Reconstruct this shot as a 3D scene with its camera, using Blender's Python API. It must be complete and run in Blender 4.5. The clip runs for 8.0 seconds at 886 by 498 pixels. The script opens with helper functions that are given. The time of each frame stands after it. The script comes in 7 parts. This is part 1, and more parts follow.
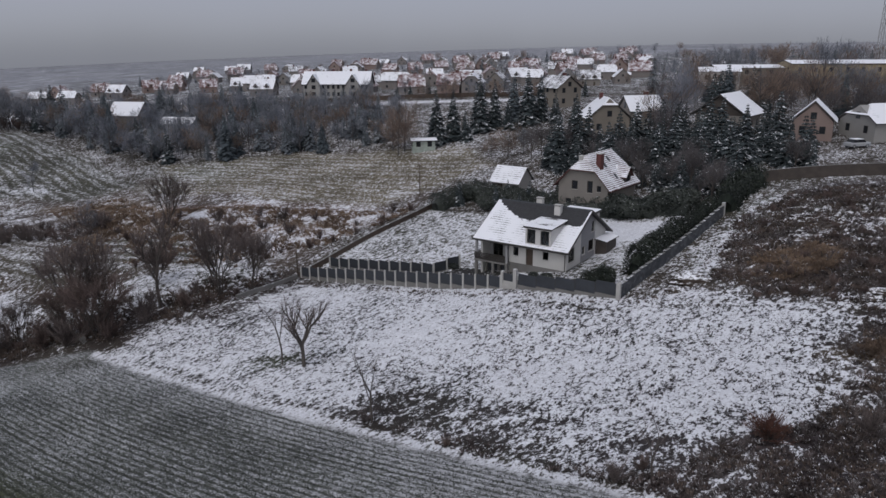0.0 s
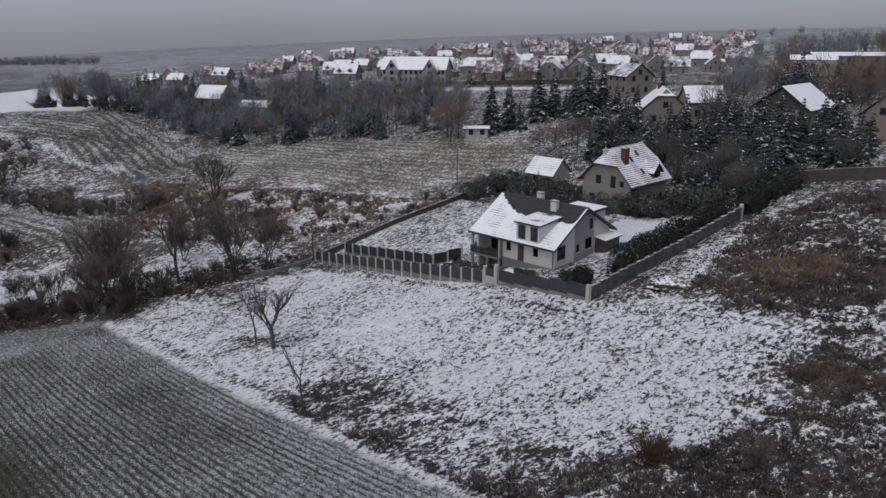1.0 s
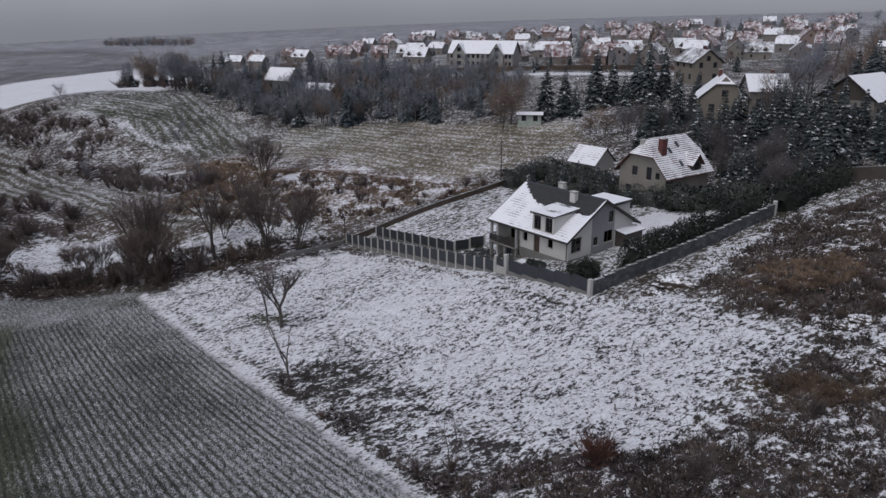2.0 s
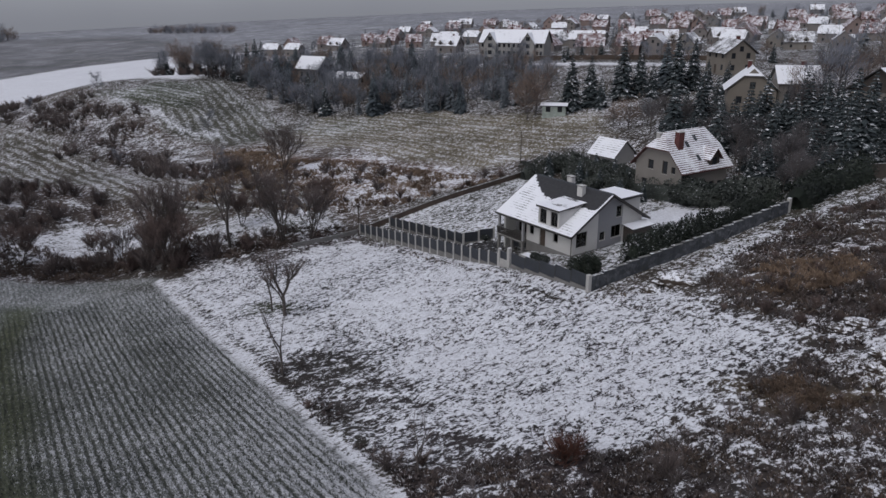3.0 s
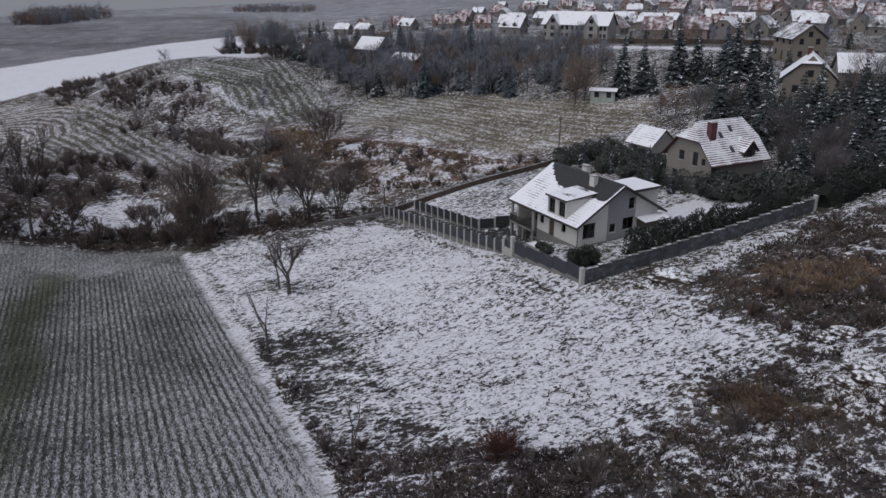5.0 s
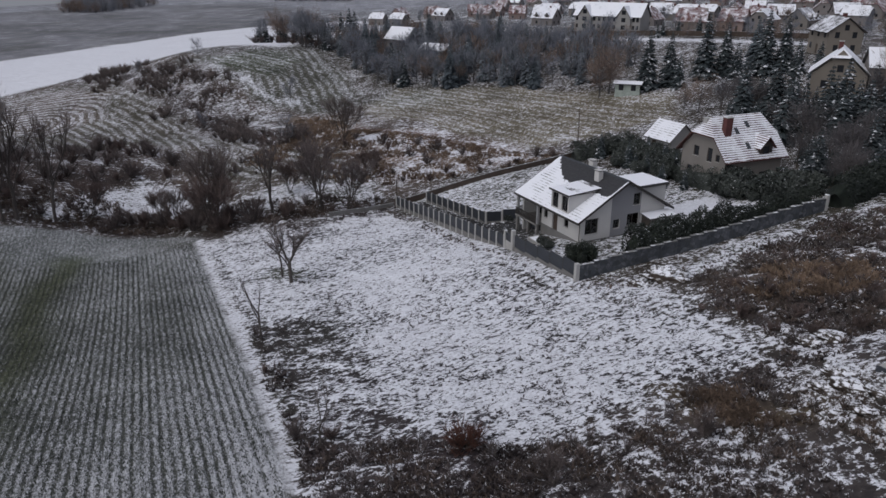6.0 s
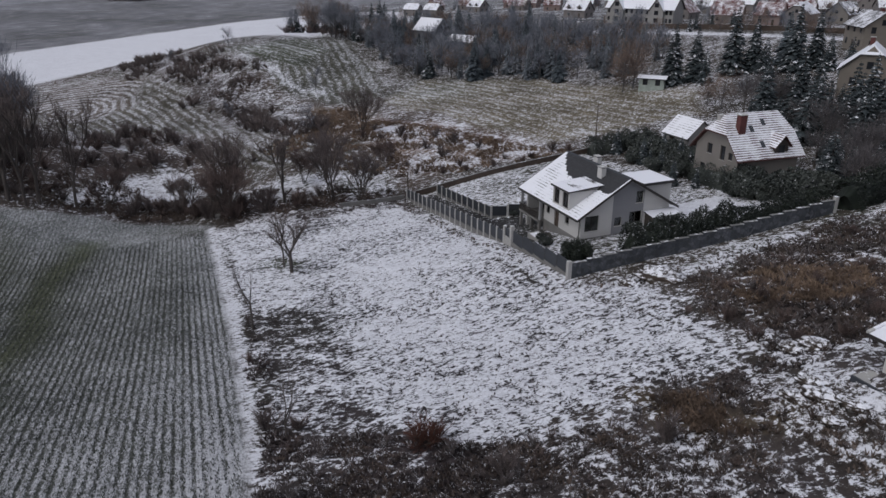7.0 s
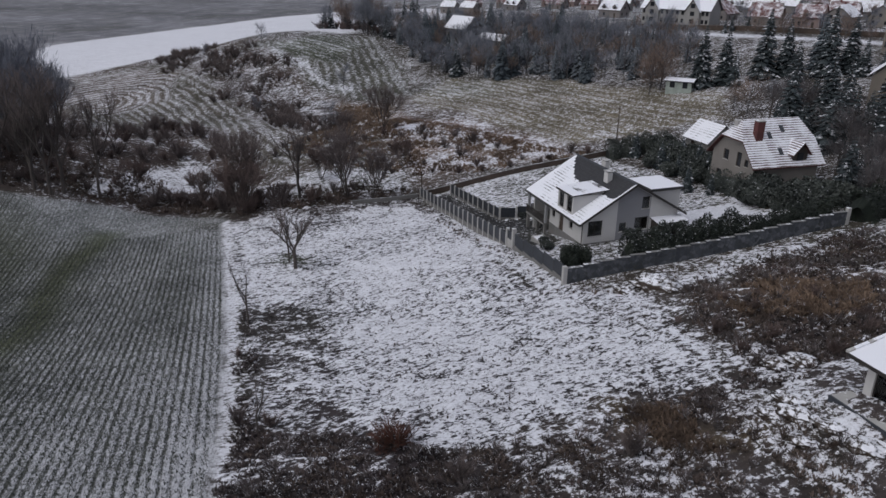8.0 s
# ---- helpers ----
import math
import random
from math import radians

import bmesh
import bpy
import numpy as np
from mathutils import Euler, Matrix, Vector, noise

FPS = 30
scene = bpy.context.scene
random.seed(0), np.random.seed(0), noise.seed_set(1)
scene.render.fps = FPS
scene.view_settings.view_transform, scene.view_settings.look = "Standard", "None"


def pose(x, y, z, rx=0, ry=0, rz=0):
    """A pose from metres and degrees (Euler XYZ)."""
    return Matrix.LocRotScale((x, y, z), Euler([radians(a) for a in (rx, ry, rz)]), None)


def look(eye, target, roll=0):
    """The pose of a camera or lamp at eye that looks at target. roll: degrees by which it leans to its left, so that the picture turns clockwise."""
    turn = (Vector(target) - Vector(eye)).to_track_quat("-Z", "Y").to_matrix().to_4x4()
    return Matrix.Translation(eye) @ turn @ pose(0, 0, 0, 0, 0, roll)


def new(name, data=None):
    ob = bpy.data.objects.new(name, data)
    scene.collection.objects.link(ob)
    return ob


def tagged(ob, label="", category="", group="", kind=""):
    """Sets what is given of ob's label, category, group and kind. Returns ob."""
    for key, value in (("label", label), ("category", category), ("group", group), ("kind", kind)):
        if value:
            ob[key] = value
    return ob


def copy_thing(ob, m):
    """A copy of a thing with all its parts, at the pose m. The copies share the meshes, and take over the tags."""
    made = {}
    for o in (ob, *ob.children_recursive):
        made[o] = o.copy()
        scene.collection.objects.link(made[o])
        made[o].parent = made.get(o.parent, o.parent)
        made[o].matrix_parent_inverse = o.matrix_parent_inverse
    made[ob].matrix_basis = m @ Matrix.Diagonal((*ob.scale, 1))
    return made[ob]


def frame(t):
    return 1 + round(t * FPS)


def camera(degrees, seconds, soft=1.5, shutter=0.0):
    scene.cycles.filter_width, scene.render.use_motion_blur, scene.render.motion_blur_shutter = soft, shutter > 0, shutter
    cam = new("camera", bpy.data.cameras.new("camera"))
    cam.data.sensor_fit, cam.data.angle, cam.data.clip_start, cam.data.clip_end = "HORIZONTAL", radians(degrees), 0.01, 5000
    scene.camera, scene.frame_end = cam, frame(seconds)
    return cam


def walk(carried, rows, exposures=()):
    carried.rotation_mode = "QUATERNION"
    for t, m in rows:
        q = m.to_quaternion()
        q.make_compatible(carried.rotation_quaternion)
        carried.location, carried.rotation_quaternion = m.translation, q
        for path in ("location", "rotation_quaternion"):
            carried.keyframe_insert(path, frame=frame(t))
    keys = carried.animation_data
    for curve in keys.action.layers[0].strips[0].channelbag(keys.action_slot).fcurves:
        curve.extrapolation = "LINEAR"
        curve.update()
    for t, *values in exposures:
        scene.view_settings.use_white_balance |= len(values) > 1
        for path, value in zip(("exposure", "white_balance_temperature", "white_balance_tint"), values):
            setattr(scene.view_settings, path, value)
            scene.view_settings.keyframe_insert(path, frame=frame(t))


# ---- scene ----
cam = camera(62.9, 8.0)
PATH = [
    (0, (1.084, -1.379, 25.714), (1.056, 0.547, 25.173), -0.4),
    (0.1, (2.523, -1.279, 25.737), (2.455, 0.645, 25.194), -0.4),
    (0.2, (3.977, -1.221, 25.823), (3.867, 0.7, 25.275), -0.4),
    (0.3, (5.357, -1.15, 25.889), (5.207, 0.767, 25.338), -0.4),
    (0.4, (6.673, -1.092, 25.971), (6.491, 0.821, 25.42), -0.3),
    (0.5, (8.156, -0.963, 26.066), (7.947, 0.947, 25.513), -0.4),
    (0.6, (9.52, -0.767, 26.171), (9.29, 1.14, 25.614), -0.4),
    (0.7, (11.038, -0.526, 26.262), (10.785, 1.377, 25.701), -0.4),
    (0.8, (12.432, -0.338, 26.344), (12.158, 1.561, 25.78), -0.4),
    (0.9, (13.951, -0.078, 26.435), (13.651, 1.814, 25.862), -0.5),
    (1, (15.264, 0.142, 26.515), (14.929, 2.026, 25.934), -0.4),
    (1.1, (16.876, 0.392, 26.6), (16.495, 2.265, 26.01), -0.5),
    (1.2, (18.291, 0.723, 26.744), (17.869, 2.584, 26.145), -0.5),
    (1.3, (19.735, 0.941, 26.819), (19.271, 2.79, 26.214), -0.4),
    (1.4, (20.8, 1.236, 26.906), (20.305, 3.075, 26.295), -0.4),
    (1.5, (21.186, 1.436, 26.976), (20.681, 3.272, 26.363), -0.5),
    (1.7, (21.931, 1.653, 26.936), (21.405, 3.482, 26.32), -0.5),
    (2.8, (25.915, 2.981, 27.21), (25.28, 4.764, 26.564), -0.3),
    (3, (26.725, 3.222, 27.326), (26.068, 4.995, 26.674), -0.4),
    (3.5, (28.541, 4.035, 27.357), (27.835, 5.784, 26.692), -0.3),
    (4, (30.312, 4.835, 27.482), (29.559, 6.56, 26.805), -0.3),
    (4.5, (32.115, 5.704, 27.602), (31.316, 7.404, 26.914), -0.3),
    (6, (37.327, 8.56, 27.804), (36.396, 10.176, 27.082), -0.1),
    (6.5, (39.075, 9.668, 27.928), (38.103, 11.254, 27.193), -0.0),
    (7, (40.77, 10.874, 28.032), (39.756, 12.429, 27.288), 0.1),
    (7.5, (42.338, 12.085, 28.158), (41.285, 13.611, 27.409), 0.3),
    (8, (43.72, 13.29, 28.336), (42.623, 14.784, 27.584), 0.6),
]
walk(cam, [(t, look(eye, target, roll)) for t, eye, target, roll in PATH])

# ---- light ----
world = bpy.data.worlds.new("overcast")
scene.world = world
world.use_nodes = True
wn, wl = world.node_tree.nodes, world.node_tree.links
sky = wn.new("ShaderNodeTexSky")
sky.sky_type, sky.sun_disc = "NISHITA", False
sky.sun_elevation, sky.sun_rotation = radians(24), radians(200)
sky.dust_density, sky.air_density, sky.ozone_density = 6.0, 1.0, 1.0
grey = wn.new("ShaderNodeHueSaturation")
grey.inputs["Saturation"].default_value = 0.12
cloud = wn.new("ShaderNodeMix")
cloud.data_type = "RGBA"
cloud.inputs["Factor"].default_value = 0.8
cloud.inputs["B"].default_value = (2.74, 2.95, 3.66, 1)
back = wn["Background"]
back.inputs["Strength"].default_value = 0.14
wl.new(sky.outputs["Color"], grey.inputs["Color"])
wl.new(grey.outputs["Color"], cloud.inputs["A"])
wl.new(cloud.outputs["Result"], back.inputs["Color"])

sun = new("sun", bpy.data.lights.new("sun", "SUN"))
sun.data.energy, sun.data.angle, sun.data.color = 1.0, radians(40), (1.0, 0.97, 0.95)
sun.matrix_basis = look((0, 0, 60), (14, 30, 0))

# ---- materials ----
def shader(name):
    m = bpy.data.materials.new(name)
    m.use_nodes = True
    nt = m.node_tree
    return m, nt.nodes, nt.links, nt.nodes["Principled BSDF"]


def add(nodes, links, kind, settings=(), **ins):
    """A node with settings (attribute pairs) and inputs: values or sockets."""
    n = nodes.new(kind)
    for key, value in settings:
        if key == "data_type":
            n.data_type = value
        elif key == "operation":
            n.operation = value
        elif key == "blend_type":
            n.blend_type = value
        elif key == "attribute_name":
            n.attribute_name = value
        elif key == "interpolation_type":
            n.interpolation_type = value
    for key, value in ins.items():
        key = key.replace("_", " ")
        if key.startswith("in "):
            sock = n.inputs[int(key[3:])]
        else:
            sock = n.inputs[key]
        if isinstance(value, bpy.types.NodeSocket):
            links.new(value, sock)
        else:
            sock.default_value = value
    return n


def noise_tex(nodes, links, scale, detail=4.0, rough=0.6, vec=None):
    n = add(nodes, links, "ShaderNodeTexNoise", Scale=scale, Detail=detail, Roughness=rough)
    if vec is not None:
        links.new(vec, n.inputs["Vector"])
    return n.outputs["Fac"]


def mixc(nodes, links, fac, a, b):
    m = add(nodes, links, "ShaderNodeMix", [("data_type", "RGBA")])
    for sock, v in ((m.inputs["Factor"], fac), (m.inputs["A"], a), (m.inputs["B"], b)):
        if isinstance(v, bpy.types.NodeSocket):
            links.new(v, sock)
        else:
            sock.default_value = v
    return m.outputs["Result"]


def calc(nodes, links, op, a, b=0.0, c=0.0):
    m = add(nodes, links, "ShaderNodeMath", [("operation", op)])
    for i, v in enumerate((a, b, c)):
        if isinstance(v, bpy.types.NodeSocket):
            links.new(v, m.inputs[i])
        else:
            m.inputs[i].default_value = v
    return m.outputs[0]


def ramp(nodes, links, v, lo, hi):
    m = add(nodes, links, "ShaderNodeMapRange", [("interpolation_type", "SMOOTHSTEP")])
    for sock, x in ((m.inputs["Value"], v), (m.inputs["From Min"], lo), (m.inputs["From Max"], hi)):
        if isinstance(x, bpy.types.NodeSocket):
            links.new(x, sock)
        else:
            sock.default_value = x
    return m.outputs["Result"]


SNOW = (0.77, 0.78, 0.83, 1)


def rgb(r, g, b):
    return (r, g, b, 1)


def plain(name, col, rough=0.8, scale=3.0, vary=0.25, bump=0.3, fine=25.0, snow=0.0, metal=0.0):
    """A worn surface: colour varied at two scales, grain, and snow lying on faces that look up."""
    m, n, l, p = shader(name)
    vec = add(n, l, "ShaderNodeTexCoord").outputs["Object"]
    big = noise_tex(n, l, scale * 0.3, 3, 0.6, vec)
    small = noise_tex(n, l, fine, 4, 0.65, vec)
    both = calc(n, l, "ADD", calc(n, l, "MULTIPLY", big, 0.6), calc(n, l, "MULTIPLY", small, 0.4))
    dark = tuple(c * (1 - vary) for c in col[:3]) + (1,)
    light = tuple(min(1, c * (1 + vary)) for c in col[:3]) + (1,)
    c = mixc(n, l, ramp(n, l, both, 0.3, 0.7), dark, light)
    if snow > 0:
        geo = add(n, l, "ShaderNodeNewGeometry")
        sep = add(n, l, "ShaderNodeSeparateXYZ", Vector=geo.outputs["Normal"])
        up = ramp(n, l, sep.outputs["Z"], 0.25, 0.75)
        patch = ramp(n, l, noise_tex(n, l, scale, 5, 0.7, vec), 0.75 - snow * 0.6, 0.85 - snow * 0.6)
        c = mixc(n, l, calc(n, l, "MULTIPLY", up, patch), c, SNOW)
    l.new(c, p.inputs["Base Color"])
    p.inputs["Roughness"].default_value = rough
    p.inputs["Metallic"].default_value = metal
    if bump:
        b = add(n, l, "ShaderNodeBump", Strength=bump, Distance=0.02, Height=small)
        l.new(b.outputs["Normal"], p.inputs["Normal"])
    return m


def ground_material():
    """Earth, grass and stubble with broken snow; how much lies where comes from the mesh's own layers."""
    m, n, l, p = shader("frosty_ground")

    def layer(name, out="Fac"):
        return add(n, l, "ShaderNodeAttribute", [("attribute_name", name)]).outputs[out]

    def plus(a, b):
        return calc(n, l, "ADD", a, b)

    def times(a, b):
        return calc(n, l, "MULTIPLY", a, b)

    def swing(v, k):
        return times(calc(n, l, "SUBTRACT", v, 0.5), k)

    pos = add(n, l, "ShaderNodeNewGeometry").outputs["Position"]
    under, cover, clump, rowc = layer("under", "Color"), layer("cover"), layer("clump"), layer("rowc")
    rows, tuft, crop = layer("rows"), layer("tuft"), layer("crop")
    warp = add(n, l, "ShaderNodeVectorMath", [("operation", "ADD")])
    shift = add(n, l, "ShaderNodeTexNoise", Vector=pos, Scale=0.22, Detail=3.0)
    l.new(pos, warp.inputs[0])
    l.new(shift.outputs["Color"], warp.inputs[1])
    aim = add(n, l, "ShaderNodeMapping", Vector=warp.outputs[0], Rotation=(0, 0, -0.95)).outputs[0]
    lay = add(n, l, "ShaderNodeMapping", Vector=aim, Scale=(0.85, 1.2, 1.0)).outputs[0]
    fine = noise_tex(n, l, 1.9, 6, 0.7, lay)
    lumps = plus(times(noise_tex(n, l, 1.7, 6, 0.68, lay), 0.75), times(tuft, 0.25))
    wide = noise_tex(n, l, 0.1, 4, 0.6, pos)
    broad = noise_tex(n, l, 0.035, 3, 0.6, pos)
    grain = noise_tex(n, l, 4.6, 5, 0.75, lay)
    tex = mixc(n, l, clump, fine, lumps)
    # old ploughing in the outlying fields
    wob = plus(rowc, swing(noise_tex(n, l, 0.2, 5, 0.7, pos), 1.7))
    wave = calc(n, l, "SINE", times(wob, 2 * math.pi))
    rn = add(n, l, "ShaderNodeTexNoise", Scale=1.0, Detail=2.0)
    l.new(add(n, l, "ShaderNodeCombineXYZ", X=times(rowc, 0.7), Y=times(wide, 2.0)).outputs[0], rn.inputs["Vector"])
    furrow = swing(ramp(n, l, wave, -0.8, 0.6), 1.0)
    level = plus(plus(0.5, swing(tex, 2.1)), plus(swing(wide, 0.4), swing(grain, 1.1)))
    level = plus(level, times(rows, plus(times(furrow, 0.5), swing(rn.outputs["Fac"], 1.0))))
    level = plus(level, cover)
    half = plus(0.07, times(rows, 0.35))
    mask = ramp(n, l, level, calc(n, l, "SUBTRACT", 1.0, half), plus(1.0, half))
    # drilled rows of the winter crop
    drill = add(n, l, "ShaderNodeMapping", Vector=pos, Rotation=(0, 0, ROWTURN)).outputs[0]
    sep = add(n, l, "ShaderNodeSeparateXYZ", Vector=drill)
    q = plus(calc(n, l, "DIVIDE", sep.outputs["Y"], ROWSTEP), swing(noise_tex(n, l, 0.6, 3, 0.6, pos), 0.55))
    band = times(calc(n, l, "ABSOLUTE", calc(n, l, "SUBTRACT", calc(n, l, "FRACT", q), 0.5)), 2.0)
    each = add(n, l, "ShaderNodeTexNoise", Scale=0.8, Detail=2.0)
    l.new(add(n, l, "ShaderNodeCombineXYZ", X=q, Y=times(sep.outputs["X"], 0.07)).outputs[0], each.inputs["Vector"])
    depth = ramp(n, l, each.outputs["Fac"], 0.2, 0.66)
    slot = times(times(ramp(n, l, band, 0.4, 0.9), depth), rows)
    streak = add(n, l, "ShaderNodeMapping", Vector=drill, Scale=(0.55, 1.6, 1.0)).outputs[0]
    crumbs = noise_tex(n, l, 6.5, 5, 0.75, streak)
    blades = noise_tex(n, l, 2.4, 4, 0.7, streak)
    sown = plus(plus(0.5, swing(crumbs, 1.25)), plus(swing(blades, 0.7), swing(wide, 0.25)))
    sown = calc(n, l, "SUBTRACT", plus(sown, cover), times(slot, 0.17))
    frost = times(ramp(n, l, sown, 0.84, 1.22), 0.74)
    mask = mixc(n, l, crop, mask, frost)
    shade = mixc(n, l, ramp(n, l, plus(times(fine, 0.6), times(wide, 0.4)), 0.32, 0.68), rgb(0.5, 0.5, 0.52), rgb(1.55, 1.5, 1.42))
    mul = add(n, l, "ShaderNodeMix", [("data_type", "RGBA"), ("blend_type", "MULTIPLY")])
    mul.inputs["Factor"].default_value = 1.0
    l.new(under, mul.inputs["A"])
    l.new(shade, mul.inputs["B"])
    earth = mixc(n, l, times(times(slot, crop), 0.45), mul.outputs["Result"], rgb(0.036, 0.036, 0.03))
    earth = mixc(n, l, times(ramp(n, l, broad, 0.45, 0.7), 0.3), earth, rgb(0.05, 0.05, 0.034))
    snowc = mixc(n, l, ramp(n, l, plus(times(grain, 0.6), times(lumps, 0.4)), 0.36, 0.64), rgb(0.5, 0.5, 0.54), SNOW)
    l.new(mixc(n, l, mask, earth, snowc), p.inputs["Base Color"])
    p.inputs["Roughness"].default_value = 0.9
    p.inputs["Specular IOR Level"].default_value = 0.2
    hgt = plus(times(tex, 0.55), times(grain, 0.25))
    hgt = plus(hgt, times(times(wave, times(rows, calc(n, l, "SUBTRACT", 1.0, crop))), 0.12))
    hgt = calc(n, l, "SUBTRACT", hgt, times(times(slot, crop), 0.25))
    b = add(n, l, "ShaderNodeBump", Strength=0.8, Distance=0.4, Height=hgt)
    l.new(b.outputs["Normal"], p.inputs["Normal"])
    return m


# lines of the winter crop: their turn, and the step from row to row
ROWTURN, ROWSTEP = math.atan2(0.604, 0.797), 0.58
GROUND = ground_material()
GREYRENDER = plain("grey_render", rgb(0.3, 0.3, 0.31), 0.85, 1.2, 0.1, 0.15)
DARKWOOD = plain("dark_wood", rgb(0.05, 0.04, 0.035), 0.7, 3.0, 0.3, 0.3)


def roof_mat(name, tile, cover, step, patch=False, stripe=0.2):
    """Tiles in courses, with snow left lying between them."""
    m, n, l, p = shader(name)
    vec = add(n, l, "ShaderNodeTexCoord").outputs["Object"]
    sep = add(n, l, "ShaderNodeSeparateXYZ", Vector=vec)
    x, y, z = sep.outputs["X"], sep.outputs["Y"], sep.outputs["Z"]
    wide = noise_tex(n, l, 0.55, 4, 0.6, vec)
    fine = noise_tex(n, l, 4.0, 4, 0.7, vec)
    course = calc(n, l, "FRACT", calc(n, l, "DIVIDE", calc(n, l, "ADD", z, calc(n, l, "MULTIPLY", fine, 0.04)), step))
    column = calc(n, l, "FRACT", calc(n, l, "DIVIDE", calc(n, l, "ADD", x, y), 0.3))
    level = calc(n, l, "ADD", calc(n, l, "MULTIPLY", wide, 0.75), calc(n, l, "MULTIPLY", fine, 0.3))
    level = calc(n, l, "ADD", level, calc(n, l, "MULTIPLY", course, stripe))
    level = calc(n, l, "ADD", level, cover)
    if patch:
        edge = calc(n, l, "MAXIMUM", -2.5, calc(n, l, "ADD", -0.2, calc(n, l, "MULTIPLY", calc(n, l, "ADD", x, 6.3), -0.55)))
        over = calc(n, l, "SUBTRACT", y, edge)
        over = calc(n, l, "ADD", over, calc(n, l, "MULTIPLY", calc(n, l, "SUBTRACT", noise_tex(n, l, 1.3, 3, 0.6, vec), 0.5), 1.0))
        level = calc(n, l, "SUBTRACT", level, calc(n, l, "MULTIPLY", ramp(n, l, over, -0.25, 0.35), 2.0))
        verge = ramp(n, l, calc(n, l, "ADD", calc(n, l, "ABSOLUTE", x), calc(n, l, "MULTIPLY", fine, 0.3)), 5.95, 6.3)
        front = ramp(n, l, y, 0.4, 0.0)
        level = calc(n, l, "ADD", level, calc(n, l, "MULTIPLY", calc(n, l, "MULTIPLY", verge, front), 2.0))
    geo = add(n, l, "ShaderNodeNewGeometry")
    up = ramp(n, l, add(n, l, "ShaderNodeSeparateXYZ", Vector=geo.outputs["Normal"]).outputs["Z"], 0.2, 0.5)
    mask = calc(n, l, "MULTIPLY", ramp(n, l, level, 0.95, 1.12), up)
    dark = tuple(c * 0.65 for c in tile[:3]) + (1,)
    c = mixc(n, l, ramp(n, l, fine, 0.35, 0.65), dark, tile)
    l.new(mixc(n, l, mask, c, SNOW), p.inputs["Base Color"])
    p.inputs["Roughness"].default_value = 0.75
    hgt = calc(n, l, "ADD", calc(n, l, "MULTIPLY", course, 0.7), calc(n, l, "MULTIPLY", calc(n, l, "ABSOLUTE", calc(n, l, "SUBTRACT", column, 0.5)), 0.6))
    b = add(n, l, "ShaderNodeBump", Strength=0.5, Distance=0.05, Height=hgt)
    l.new(b.outputs["Normal"], p.inputs["Normal"])
    return m


def stone_mat(name):
    m, n, l, p = shader(name)
    vec = add(n, l, "ShaderNodeTexCoord").outputs["Object"]
    v = add(n, l, "ShaderNodeTexVoronoi", Scale=2.3, Vector=vec)
    e = add(n, l, "ShaderNodeTexVoronoi", Scale=2.3, Vector=vec)
    e.feature = "DISTANCE_TO_EDGE"
    sep = add(n, l, "ShaderNodeSeparateColor", Color=v.outputs["Color"])
    c = mixc(n, l, sep.outputs[0], rgb(0.024, 0.029, 0.037), rgb(0.115, 0.122, 0.138))
    c = mixc(n, l, ramp(n, l, noise_tex(n, l, 1.2, 5, 0.7, vec), 0.4, 0.65), c, rgb(0.042, 0.047, 0.055))
    c = mixc(n, l, ramp(n, l, e.outputs["Distance"], 0.0, 0.06), rgb(0.05, 0.05, 0.05), c)
    l.new(c, p.inputs["Base Color"])
    p.inputs["Roughness"].default_value = 0.85
    b = add(n, l, "ShaderNodeBump", Strength=0.8, Distance=0.05, Height=e.outputs["Distance"])
    l.new(b.outputs["Normal"], p.inputs["Normal"])
    return m


def glass_mat(name):
    """Window glass: clear, and glossy at a slant."""
    m, n, l, p = shader(name)
    clear = add(n, l, "ShaderNodeBsdfTransparent", Color=rgb(0.5, 0.53, 0.55))
    gloss = add(n, l, "ShaderNodeBsdfGlossy", Roughness=0.03)
    fres = add(n, l, "ShaderNodeFresnel", IOR=1.5)
    mix = add(n, l, "ShaderNodeMixShader")
    l.new(fres.outputs[0], mix.inputs[0])
    l.new(clear.outputs[0], mix.inputs[1])
    l.new(gloss.outputs[0], mix.inputs[2])
    l.new(mix.outputs[0], n["Material Output"].inputs["Surface"])
    return m


def leaf_mat(name, dark, light, snow=0.0, rough=0.7, size=1.5):
    """Leaves or twigs: each piece its own shade, some powdered with snow."""
    m, n, l, p = shader(name)
    geo = add(n, l, "ShaderNodeNewGeometry")
    pos = geo.outputs["Position"]
    c = mixc(n, l, geo.outputs["Random Per Island"], dark, light)
    c = mixc(n, l, ramp(n, l, noise_tex(n, l, 0.25, 3, 0.6, pos), 0.35, 0.7), c, tuple(v * 0.7 for v in dark[:3]) + (1,))
    if snow > 0:
        up = ramp(n, l, add(n, l, "ShaderNodeSeparateXYZ", Vector=geo.outputs["Normal"]).outputs["Z"], 0.3, 0.8)
        lie = ramp(n, l, calc(n, l, "ADD", noise_tex(n, l, size, 4, 0.7, pos), calc(n, l, "MULTIPLY", geo.outputs["Random Per Island"], 0.25)), 0.95 - snow, 1.1 - snow)
        c = mixc(n, l, calc(n, l, "MULTIPLY", up, lie), c, SNOW)
    l.new(c, p.inputs["Base Color"])
    p.inputs["Roughness"].default_value = rough
    p.inputs["Specular IOR Level"].default_value = 0.25
    return m


